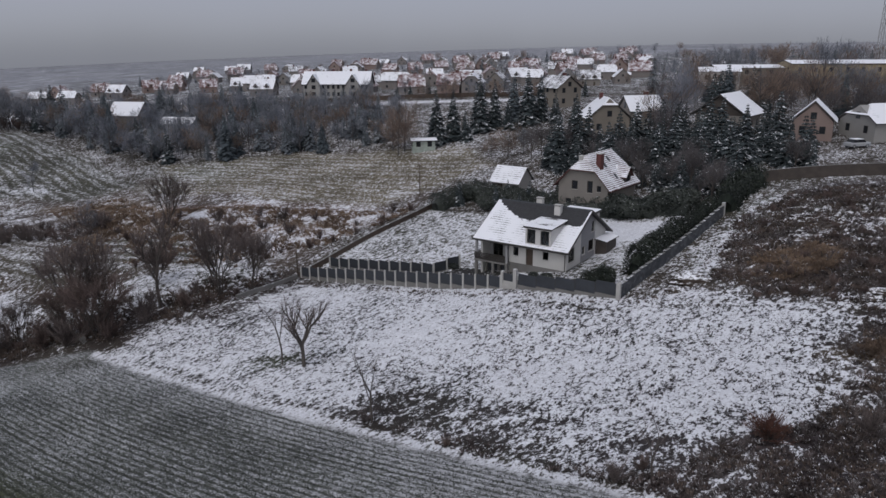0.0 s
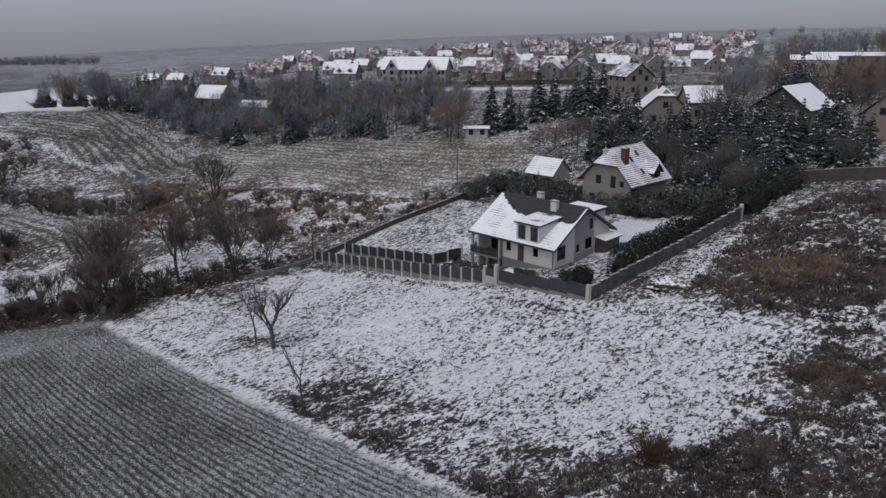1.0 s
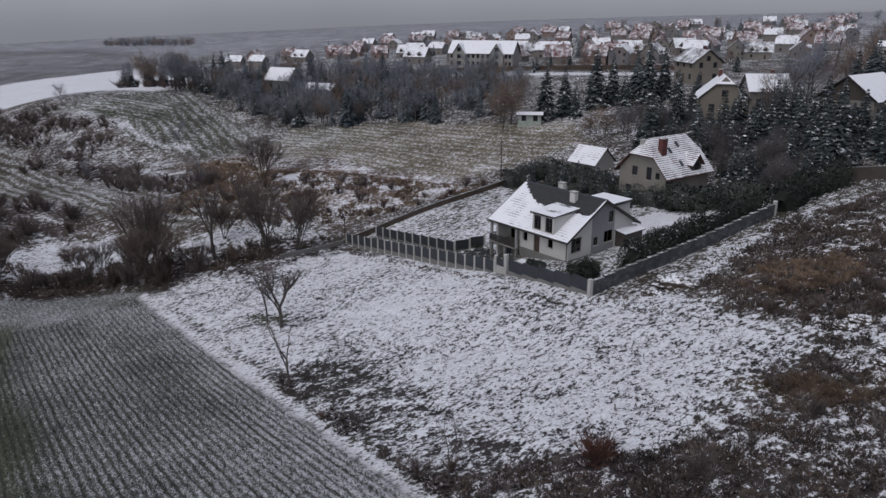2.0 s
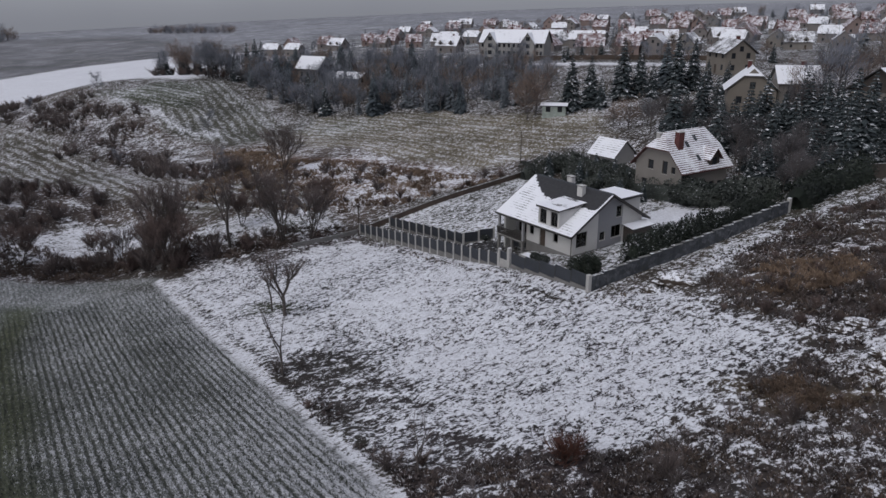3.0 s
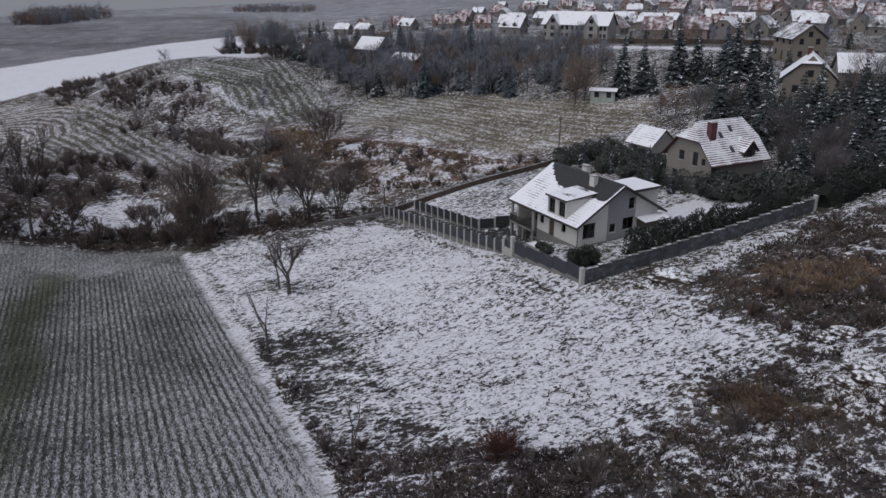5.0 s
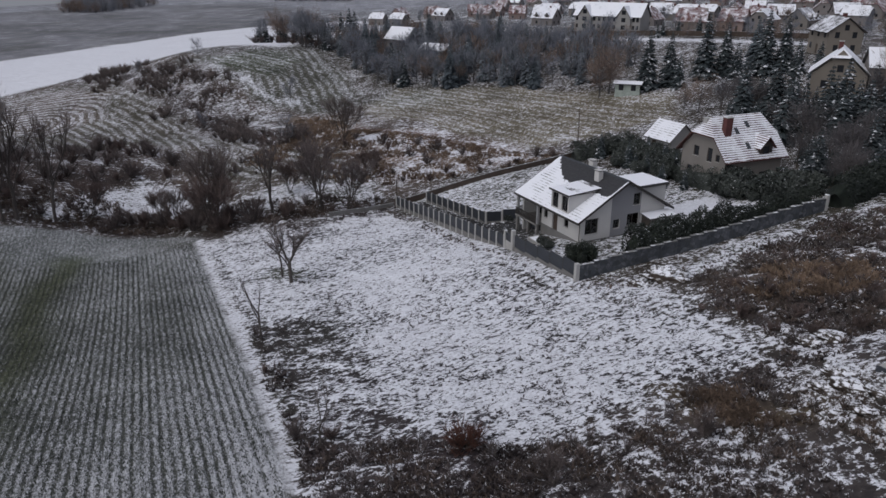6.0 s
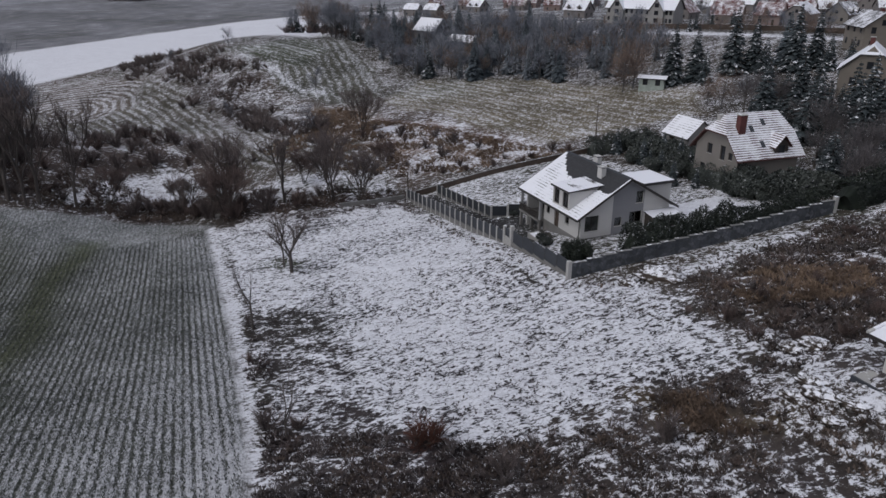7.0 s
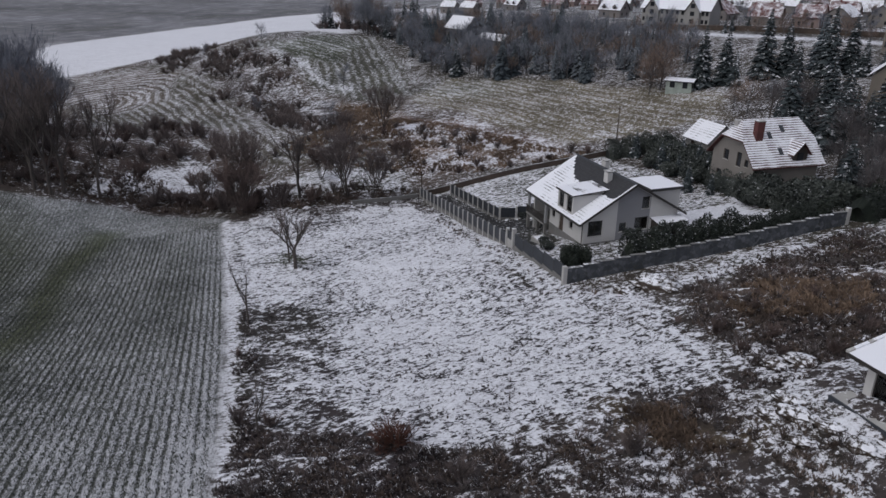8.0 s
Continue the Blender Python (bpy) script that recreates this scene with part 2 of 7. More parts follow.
COPING = plain("coping_concrete", rgb(0.17, 0.168, 0.166), 0.9, 1.5, 0.2, 0.3, snow=0.36)
SNOWY = plain("lying_snow", SNOW, 0.85, 2.0, 0.06, 0.4, 12.0)
WHITEWALL = plain("white_render", rgb(0.5, 0.49, 0.48), 0.85, 1.0, 0.09, 0.15)
GABLEGREY = plain("grey_gable_render", rgb(0.22, 0.22, 0.235), 0.85, 1.0, 0.08, 0.15)
PLINTH = plain("plinth_concrete", rgb(0.16, 0.155, 0.15), 0.9, 1.5, 0.2, 0.3)
CONCRETE = plain("pale_concrete", rgb(0.38, 0.372, 0.36), 0.9, 1.5, 0.18, 0.3, snow=0.35)
PANELDARK = plain("anthracite_panel", rgb(0.03, 0.034, 0.042), 0.55, 2.0, 0.25, 0.1)
FRAMEDARK = plain("dark_frame", rgb(0.03, 0.026, 0.024), 0.5, 2.0, 0.2, 0.1)
BROWNWOOD = plain("brown_boards", rgb(0.062, 0.044, 0.034), 0.75, 2.5, 0.3, 0.3)
STONE = stone_mat("grey_field_stone")
GLASS = glass_mat("window_glass")
DARKPANE = plain("dark_pane", rgb(0.025, 0.027, 0.032), 0.12, 1.0, 0.2, 0.0)
TILEMAIN = roof_mat("anthracite_tiles_snow", rgb(0.03, 0.03, 0.034), 0.53, 0.19, True, 0.42)
DORMERSNOW = roof_mat("dormer_felt_snow", rgb(0.05, 0.046, 0.045), 0.5, 0.16, False, 0.3)
TILERED = roof_mat("red_tiles_snow", rgb(0.1, 0.04, 0.037), 0.38, 0.24, False, 0.5)
TILEGREY = roof_mat("grey_tiles_snow", rgb(0.07, 0.066, 0.066), 0.62, 0.25)
TILEDARK = roof_mat("dark_tiles_thin_snow", rgb(0.045, 0.04, 0.04), 0.42, 0.25)
TILEFAR = roof_mat("weathered_tiles_snow", rgb(0.1, 0.085, 0.088), 0.54, 0.3)
TILEFARRED = roof_mat("weathered_red_tiles_snow", rgb(0.13, 0.046, 0.042), 0.37, 0.3)
FLATSNOW = roof_mat("flat_roof_snow", rgb(0.06, 0.06, 0.065), 0.68, 0.5)
TILESHED = roof_mat("shed_tiles_snow", rgb(0.07, 0.066, 0.066), 0.5, 0.3, False, 0.45)
BRICK = plain("red_brick", rgb(0.095, 0.032, 0.03), 0.85, 3.0, 0.25, 0.4, snow=0.2)
CREAM = plain("cream_plaster", rgb(0.27, 0.262, 0.255), 0.88, 1.0, 0.1, 0.15)
VILLAGEWALL = plain("grey_beige_plaster", rgb(0.18, 0.163, 0.157), 0.88, 1.0, 0.12, 0.15)
SANDY = plain("sandy_plaster", rgb(0.185, 0.163, 0.14), 0.88, 1.0, 0.12, 0.15)
TAUPE = plain("taupe_plaster", rgb(0.19, 0.174, 0.16), 0.88, 1.0, 0.12, 0.15)
REDWALL = plain("dull_red_plaster", rgb(0.22, 0.165, 0.15), 0.88, 1.0, 0.12, 0.15)
BARK = plain("bark", rgb(0.072, 0.061, 0.056), 0.9, 3.0, 0.3, 0.5)
# bark of the farther trees, greyed to carry haze in its colour
BARKGREY = plain("hazed_bark", rgb(0.07, 0.066, 0.068), 0.9, 3.0, 0.3, 0.5)
TWIG = leaf_mat("bare_twigs", rgb(0.11, 0.09, 0.088), rgb(0.2, 0.162, 0.153), 0.1)
TWIGRED = leaf_mat("russet_twigs", rgb(0.118, 0.087, 0.081), rgb(0.2, 0.148, 0.133), 0.08)
TWIGBUSH = leaf_mat("rust_red_twigs", rgb(0.075, 0.036, 0.029), rgb(0.145, 0.068, 0.05), 0.08)
# next three: far trees, paler because haze is painted into the colour
TWIGGREY = leaf_mat("hazed_twigs", rgb(0.18, 0.192, 0.222), rgb(0.27, 0.278, 0.305), 0.08)
TWIGRUST = leaf_mat("hazed_russet_twigs", rgb(0.165, 0.122, 0.103), rgb(0.25, 0.185, 0.15), 0.05)
NEEDLEHAZE = leaf_mat("hazed_needles", rgb(0.105, 0.121, 0.14), rgb(0.17, 0.188, 0.207), 0.18)
# hill thicket twigs, lightened with painted haze
TWIGHILL = leaf_mat("hazed_hill_twigs", rgb(0.12, 0.1, 0.098), rgb(0.21, 0.168, 0.155), 0.1)
NEEDLE = leaf_mat("snowy_needles", rgb(0.03, 0.039, 0.043), rgb(0.06, 0.074, 0.078), 0.25)
# wood twigs, then pine needles, both lifted towards blue-grey as painted haze
TWIGWOOD = leaf_mat("hazed_wood_twigs", rgb(0.15, 0.162, 0.195), rgb(0.23, 0.236, 0.27), 0.06)
NEEDLEPLAIN = leaf_mat("hazed_dark_needles", rgb(0.062, 0.077, 0.09), rgb(0.11, 0.132, 0.145), 0.14)
LEAFHEDGE = leaf_mat("hedge_leaves", rgb(0.018, 0.024, 0.019), rgb(0.045, 0.054, 0.042), 0.22, 0.5, 4.0)
LEAFMIX = leaf_mat("mixed_garden_leaves", rgb(0.034, 0.041, 0.037), rgb(0.08, 0.088, 0.078), 0.2, 0.6, 3.0)
LEAFBOX = leaf_mat("yew_leaves", rgb(0.017, 0.023, 0.018), rgb(0.034, 0.041, 0.031), 0.14, 0.5, 3.0)
GRASSDRY = leaf_mat("dry_grass", rgb(0.075, 0.057, 0.05), rgb(0.19, 0.145, 0.12), 0.26, 0.8, 2.0)
GRASSRUST = leaf_mat("rust_grass", rgb(0.1, 0.073, 0.058), rgb(0.24, 0.172, 0.128), 0.16, 0.8, 2.0)
GRASSTAN = leaf_mat("tan_grass", rgb(0.17, 0.122, 0.092), rgb(0.33, 0.24, 0.178), 0.1, 0.8, 2.0)
HEATHER = leaf_mat("heather", rgb(0.05, 0.04, 0.041), rgb(0.125, 0.098, 0.093), 0.3, 0.8, 2.0)

# ---- ground ----
SLOPE = [5.87, 20.69, 12.16, -0.87, -3.42]
HILLS = [  # x, y, reach, height
    (10, 50, 22, -3.65), (35, 55, 18, 1.21), (-15, 60, 22, 0.52), (-45, 75, 25, -4.98), (-70, 100, 30, 2.8),
    (10, 85, 20, -2.09), (40, 90, 20, 1.78), (-30, 125, 28, -4.88), (-100, 130, 30, -6.41), (-150, 130, 40, -9.84),
    (0, 160, 30, -1.33), (-70, 170, 35, -1.22), (50, 140, 30, 2.3), (25, 115, 22, -3.35), (-40, 40, 30, -5.19),
    (10, 25, 25, 2.56), (0, 230, 50, 3.46), (-100, 230, 50, 2.51),
]
KNOLLS = [  # x, y, reach, height
    (80, 200, 50, 1.73), (-140, 165, 30, 12.53), (-60, 75, 12, -2.26), (-110, 150, 16, 3.72), (-20, 94, 9, -1.39),
    (9, 74, 8, 1.31), (3, 86, 8, -0.03), (-42, 131, 13, 2), (-66, 90, 11, -4.53), (45, 245, 35, -1.71),
    (-100, 277, 35, 3.04), (20, 68, 8, 0.42), (-14, 128, 10, -0.63), (43.2, 53.6, 3.6, 1.7),
]


def height(x, y):
    """The lie of the land; takes numbers or arrays."""
    x, y = np.asarray(x, float), np.asarray(y, float)
    u, v = x / 400, (y - 200) / 400
    r = np.sqrt(1 + u * u + v * v)
    z = SLOPE[0] + SLOPE[1] * u / r + SLOPE[2] * v / r + SLOPE[3] * u * v / r ** 2 + SLOPE[4] * (u * u - v * v) / r ** 2
    for a, b, s, hgt in HILLS + KNOLLS:
        z = z + hgt * np.exp(-((x - a) ** 2 + (y - b) ** 2) / (2 * s * s))
    return z


def hz(x, y):
    return float(height(x, y))


def along(px, py, line):
    """Distance to a polyline, and the way run along it, for arrays."""
    best, run, side = np.full(px.shape, 1e9), np.zeros(px.shape), np.zeros(px.shape)
    done = 0.0
    for (ax, ay), (bx, by) in zip(line, line[1:]):
        dx, dy = bx - ax, by - ay
        n = math.hypot(dx, dy)
        t = np.clip(((px - ax) * dx + (py - ay) * dy) / n ** 2, 0, 1)
        d = np.hypot(px - ax - t * dx, py - ay - t * dy)
        near = d < best
        best = np.where(near, d, best)
        run = np.where(near, done + t * n, run)
        side = np.where(near, np.sign(dx * (py - ay) - dy * (px - ax)), side)
        done += n
    return best, run, side


def inside(px, py, poly, soft=1.0):
    """1 inside a polygon, 0 outside, with a soft edge."""
    odd = np.zeros(px.shape, bool)
    for (ax, ay), (bx, by) in zip(poly, poly[1:] + poly[:1]):
        cross = (ay > py) != (by > py)
        odd ^= cross & (px < (bx - ax) * (py - ay) / (by - ay + 1e-12) + ax)
    d = along(px, py, poly + poly[:1])[0]
    return np.clip(0.5 + np.where(odd, d, -d) / soft, 0, 1)


STRIP = [(-41, 75), (-38.8, 73.2), (-8.3, 50.6), (1.5, 43), (9, 37.0), (15.7, 31.6), (24, 25), (60, -2)]
STREAM = [(-120, 30), (-86, 52), (-72, 63), (-62, 73), (-52, 77), (-42, 77), (-33, 82), (-27, 88), (-20, 95)]


def lattice(px, py, size, seed):
    """Smooth noise from 0 to 1 with lumps of the given size."""
    table = np.random.RandomState(seed).rand(256, 256)
    u, v = px / size + 0.31 * py / size, py / size - 0.23 * px / size
    i, j = np.floor(u).astype(int), np.floor(v).astype(int)
    a, b = u - i, v - j
    a, b = a * a * (3 - 2 * a), b * b * (3 - 2 * b)
    p, q, r, s = (table[(i + m) % 256, (j + n) % 256] for m, n in ((0, 0), (1, 0), (0, 1), (1, 1)))
    return (p * (1 - a) + q * a) * (1 - b) + (r * (1 - a) + s * a) * b


def axis(spans, far):
    """Even steps over each span (from, to, step), growing outside to +-far."""
    a = [v for lo, hi, step in spans for v in np.arange(lo, hi - step / 2, step)] + [spans[-1][1]]
    s = spans[-1][2]
    while a[-1] < far:
        s = min(s * 1.06, 150)
        a.append(a[-1] + s)
    s = spans[0][2]
    while a[0] > -far:
        s = min(s * 1.06, 150)
        a.insert(0, a[0] - s)
    return np.array(a)


def make_ground():
    xs, ys = axis([(-190, -60, 1.1), (-60, 50, 0.4)], 3500), axis([(24, 98, 0.4), (98, 190, 0.95)], 3500)
    X, Y = np.meshgrid(xs, ys)
    Z = height(X, Y)
    tuft = lattice(X, Y, 0.9, 1) * 0.45 + lattice(X, Y, 0.42, 2) * 0.35 + lattice(X, Y, 2.2, 3) * 0.2
    wob = np.sin(X * 0.31 + 1.3 * np.sin(Y * 0.23)) + np.sin(Y * 0.43 + 1.7 * np.sin(X * 0.19))
    Xw, Yw = X + 0.8 * wob, Y + 0.8 * np.sin(X * 0.37 + Y * 0.29)
    # default: rough grass under thin snow
    under = np.zeros(X.shape + (3,))
    under[:] = (0.05, 0.042, 0.035)
    cover = np.full(X.shape, 0.4)
    clump = np.full(X.shape, 0.5)
    rowc = Y * 0.25
    rows = np.zeros(X.shape)

    def zone(mask, col, cov, lump=None, row=None, depth=None):
        nonlocal cover, clump, rowc, rows
        under[:] = under * (1 - mask[..., None]) + np.asarray(col) * mask[..., None]
        cover = cover * (1 - mask) + cov * mask
        if lump is not None:
            clump = clump * (1 - mask) + lump * mask
        if row is not None:
            rowc = np.where(mask > 0.3, row, rowc)
        rows = rows * (1 - mask) + (0.0 if depth is None else depth) * mask

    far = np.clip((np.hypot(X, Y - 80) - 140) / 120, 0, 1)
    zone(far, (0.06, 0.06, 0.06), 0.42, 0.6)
    # beyond 330 m the ground pales to blue-grey: haze put into its colour
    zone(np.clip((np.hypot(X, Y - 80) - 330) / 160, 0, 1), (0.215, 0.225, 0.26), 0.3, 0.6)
    # valley bottom: rough brown grass
    zone(inside(Xw, Yw, [(-90, 78), (-25, 92), (-12, 118), (6, 143), (0, 150), (-60, 150), (-90, 145), (-150, 170), (-200, 165), (-190, 110), (-120, 80)], 6), (0.08, 0.064, 0.055), 0.39, 0.8)
    # the far field, its stubble in long bowed lines
    bow = along(X, Y, [(-95, 158), (-70, 149), (-45, 140), (-25, 133), (-5, 124), (20, 112)])[0]
    zone(inside(Xw, Yw, [(-66, 150), (-52, 137), (-36, 132), (-14, 126), (9, 143), (4, 160), (-40, 167), (-66, 164)], 3), (0.125, 0.108, 0.075), 0.36, 0.3, bow * 0.42, 0.2)
    zone(np.exp(-((X + 56) / 12) ** 2 - ((Y - 156) / 8) ** 2) * 0.6, (0.07, 0.08, 0.055), 0.43, 0.5, bow * 0.42, 0.25)
    # the ploughed hillside, its furrows sweeping down to the stream
    sweep = along(X, Y, [(-190, 156), (-145, 143), (-120, 136), (-97, 126), (-75, 110.6), (-57, 103), (-30, 97)])[0]
    hillside = [(-178, 120), (-190, 136), (-182, 151), (-154, 149), (-122, 138), (-103, 130), (-83, 120), (-64, 115), (-48, 112), (-36, 108), (-36, 101), (-48, 99), (-60, 99), (-72, 101.5), (-99, 112), (-114, 110), (-124, 103), (-146, 108)]
    zone(inside(Xw, Yw, hillside, 3), (0.072, 0.065, 0.05), 0.36, 0.3, sweep * 0.46, 0.32)
    loop = np.hypot((X + 152) * 0.75, Y - 119)
    zone(inside(Xw, Yw, [(-180, 118), (-188, 136), (-176, 147), (-150, 142), (-134, 128), (-140, 112)], 3), (0.085, 0.068, 0.055), 0.385, 0.3, loop * 0.46, 0.38)
    zone(np.exp(-((X + 104) / 15) ** 2 - ((Y - 114) / 5) ** 2) * 0.8, (0.055, 0.056, 0.038), 0.37, 0.5, sweep * 0.46, 0.3)
    # the grassy hill above it
    zone(inside(Xw, Yw, [(-145, 160), (-128, 166), (-112, 190), (-84, 168), (-66, 150), (-78, 143), (-100, 147), (-116, 154)], 4), (0.06, 0.06, 0.047), 0.33, 0.3, along(X, Y, [(-118, 192), (-86, 166), (-60, 144)])[0] * 0.42, 0.3)
    zone(inside(Xw, Yw, [(-130, 163), (-120, 182), (-106, 172), (-103, 162), (-112, 154), (-122, 156)], 4) * 0.85, (0.05, 0.058, 0.036), 0.38, 0.5, Y * 0.4, 0.2)
    zone(np.exp(-(along(Xw, Yw, [(-124, 158), (-104, 152), (-86, 148)])[0] / 1.6) ** 2) * 0.8, (0.06, 0.06, 0.05), 0.56, 0.6)
    # dark thicket floor between the two
    zone(np.exp(-(along(Xw, Yw, [(-185, 161), (-150, 153), (-128, 145), (-101, 134), (-84, 126), (-62, 116)])[0] / 6.5) ** 2), (0.045, 0.036, 0.036), 0.4, 0.8)
    zone(inside(Xw, Yw, [(-146, 158), (-116, 156), (-104, 147), (-98, 138), (-114, 140), (-130, 147)], 5) * 0.8, (0.06, 0.047, 0.042), 0.42, 0.8)
    for cx, cy, rx, ry in ((-88, 139, 5, 2.2), (-100, 141, 4, 1.6), (-76, 131, 3.2, 1.6), (-84, 134, 3, 1.2)):
        zone(np.exp(-((Xw - cx) / rx) ** 2 - ((Yw - cy) / ry) ** 2), (0.07, 0.06, 0.05), 0.56, 0.7)
    # reeds: a tan stand, then rose-brown grass over snow
    zone(inside(Xw, Yw, [(-80, 139), (-66, 141), (-50, 126), (-44, 116), (-55, 112), (-64, 121)], 4) * 0.9, (0.14, 0.105, 0.078), 0.41, 0.8)
    zone(inside(Xw, Yw, [(-48, 122), (-42, 114), (-28, 104), (-20, 107), (-9, 121), (-14, 127), (-32, 131)], 4), (0.13, 0.095, 0.078), 0.5, 0.8)
    zone(np.exp(-(along(Xw, Yw, [(-50, 126), (-38, 125), (-24, 125)])[0] / 1.5) ** 2) * 0.9, (0.1, 0.062, 0.052), 0.36, 0.8)
    zone(np.exp(-(along(Xw, Yw, [(-40, 112), (-30, 114), (-18, 117)])[0] / 2.2) ** 2) * 0.9, (0.15, 0.105, 0.08), 0.38, 0.8)
    zone(np.exp(-(along(Xw, Yw, [(-44, 121), (-34, 121.5), (-24, 121)])[0] / 1.6) ** 2) * 0.8, (0.1, 0.08, 0.07), 0.62, 0.8)
    # the stream's bank, the dark hollow and the white glade beside it
    zone(inside(Xw, Yw, [(-120, 74), (-98, 84), (-108, 106), (-96, 108), (-72, 101), (-68, 95), (-75, 84), (-76, 72), (-84, 60), (-130, 50)], 4), (0.055, 0.043, 0.04), 0.33, 0.8)
    for cx, cy, rx, ry in ((-84, 92, 3.5, 1.4), (-78, 97, 3.5, 1.2), (-90, 86, 4, 1.3), (-96, 92, 3.5, 1.2)):
        zone(np.exp(-((Xw - cx) / rx) ** 2 - ((Yw - cy) / ry) ** 2), (0.07, 0.06, 0.05), 0.55, 0.7)
    zone(np.clip(1.5 - along(Xw, Yw, STREAM)[0] / 3.6, 0, 1), (0.042, 0.033, 0.032), 0.3, 0.8)
    zone(inside(Xw, Yw, [(-75, 85), (-74, 92), (-65, 96), (-56, 92), (-51, 85), (-58, 82), (-66, 78), (-69, 71), (-73, 73)], 3), (0.06, 0.056, 0.045), 0.6, 0.7)
    zone(inside(Xw, Yw, [(-52, 84), (-44, 82), (-34, 90), (-25, 96), (-30, 103), (-44, 97)], 4), (0.055, 0.054, 0.04), 0.53, 0.7)
    # open fields far behind the hill, their blue-grey lifted by painted haze
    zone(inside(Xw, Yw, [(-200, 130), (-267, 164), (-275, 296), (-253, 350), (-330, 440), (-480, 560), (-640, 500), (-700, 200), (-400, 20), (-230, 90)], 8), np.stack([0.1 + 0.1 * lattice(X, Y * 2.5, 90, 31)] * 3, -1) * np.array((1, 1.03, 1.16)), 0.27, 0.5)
    # open snow field behind the hill
    zone(inside(X, Y, [(-125, 186), (-160, 175), (-192, 165), (-199, 132), (-235, 142), (-267, 164), (-273, 223), (-277, 296), (-255, 350), (-215, 350), (-170, 300), (-140, 250)], 9), (0.2, 0.2, 0.2), 1.05, 0.3)
    # the bare road verge before the village
    zone(np.exp(-(along(X, Y, [(-60, 236), (-10, 231), (40, 224), (80, 214)])[0] / 3.5) ** 2), (0.075, 0.066, 0.06), 0.3, 0.3)
    zone(np.exp(-(along(X, Y, [(-50, 224), (-6, 219), (30, 213)])[0] / 2.5) ** 2), (0.1, 0.1, 0.1), 0.75, 0.3)
    # winter crop
    sd, run, side = along(X, Y, STRIP)
    crop = inside(X, Y, STRIP + [(60, -300), (-400, -300), (-400, 20), (-90, 46), (-76, 57), (-70, 61.4), (-62.4, 70), (-50, 73.5)], 1.2)
    tram = np.exp(-(along(Xw, Y, [(-50, 61), (-46, 55.5), (-38, 48.6), (-29, 43), (-18, 33), (-8, 24)])[0] / 2.6) ** 2)
    tram = np.maximum(tram, 0.6 * np.clip((sd - 21) / 5, 0, 1) * np.clip((60 - Y) / 10, 0, 1))
    head = np.clip((Y - 54 - 3.0 * np.sin(X * 0.13)) / 9, 0, 1)
    cropcov = 0.46 + 0.1 * np.clip((X + 14) / 26, 0, 1) - 0.17 * tram + 0.06 * np.exp(-((sd - 2) / 2.2) ** 2)
    zone(crop, np.stack([0.074 - 0.02 * tram + 0.012 * head, 0.081 - 0.019 * tram + 0.015 * head, 0.076 - 0.038 * tram + 0.018 * head], -1), cropcov, 0.1, None, 1 - 0.7 * head)
    zone(np.exp(-((X + 41) / 4.5) ** 2 - ((Y - 71.5) / 1.8) ** 2) * 0.7, (0.036, 0.035, 0.03), 0.34, 0.3)
    cropmask = crop
    # meadow of snowed-over tussocks
    meadow = inside(Xw, Yw, [(-39, 74), (-8.5, 51.5), (1, 44), (9, 38), (13, 36.8), (18.2, 39.9), (24, 40.8), (27.2, 43.0), (30.6, 48), (32.4, 53.5), (34.2, 56.8), (32.2, 59.6), (29.4, 62.4), (25.4, 68), (18, 67), (-20, 94), (-28, 87)], 2.0)
    thin = inside(X + 1.6 * wob, Y + 1.2 * np.sin(X * 0.5), [(-13, 56), (-4, 55.5), (2, 53.5), (8.2, 49), (12.2, 45.5), (17, 41), (12, 37.5), (2, 44), (-6, 49)], 5.0)
    patchy = lattice(X, Y, 3.4, 41) - 0.5
    thin2 = np.exp(-((X + 26) / 9) ** 2 - ((Y - 74) / 7) ** 2)
    zone(meadow, (0.034, 0.029, 0.031), 0.595 - 0.03 * np.clip((X - 8) / 14, 0, 1) + 0.09 * patchy - 0.18 * thin - 0.06 * thin2, 0.35 + 0.5 * thin)
    zone(np.clip(1.5 - along(Xw, Yw, STREAM)[0] / 4.2, 0, 1) * meadow * 0.9, (0.045, 0.036, 0.034), 0.4, 0.7)
    weedy = np.exp(-((along(X + 0.4 * wob, Y, [(-7, 50), (-4, 48.3), (1.6, 44.1), (9.4, 38), (13, 35.2)])[0]) / 1.0) ** 2) * (lattice(X, Y, 2.4, 8) > 0.36)
    zone(weedy * 0.85, (0.03, 0.024, 0.022), 0.36, 0.7)
    zone(np.exp(-((X + 17) / 4.5) ** 2 - ((Y - 65.5) / 2.2) ** 2) * 0.9, (0.034, 0.04, 0.022), 0.36, 0.6)
    zone(np.clip(1.4 - sd / 0.6, 0, 1) * (X > -40), (0.07, 0.062, 0.05), 0.62, 0.3)
    cropmask = cropmask * (1 - np.clip(1.4 - sd / 0.6, 0, 1) * (X > -40))
    for line in ([(-22, 95.2), (-13.8, 89.5), (-2.7, 80.6), (5.9, 72.8), (11.8, 67.8), (16, 65.2), (24, 64.6)], [(-20, 92.2), (-10.5, 86.4), (0, 78.0), (8.2, 71.2), (13.6, 67.2)]):
        zone(np.clip(1.3 - along(X + 0.15 * wob, Y, line)[0] / 0.28, 0, 1) * 0.8 * (lattice(X, Y, 1.7, 12) > 0.35), (0.045, 0.038, 0.03), 0.38, 0.3)
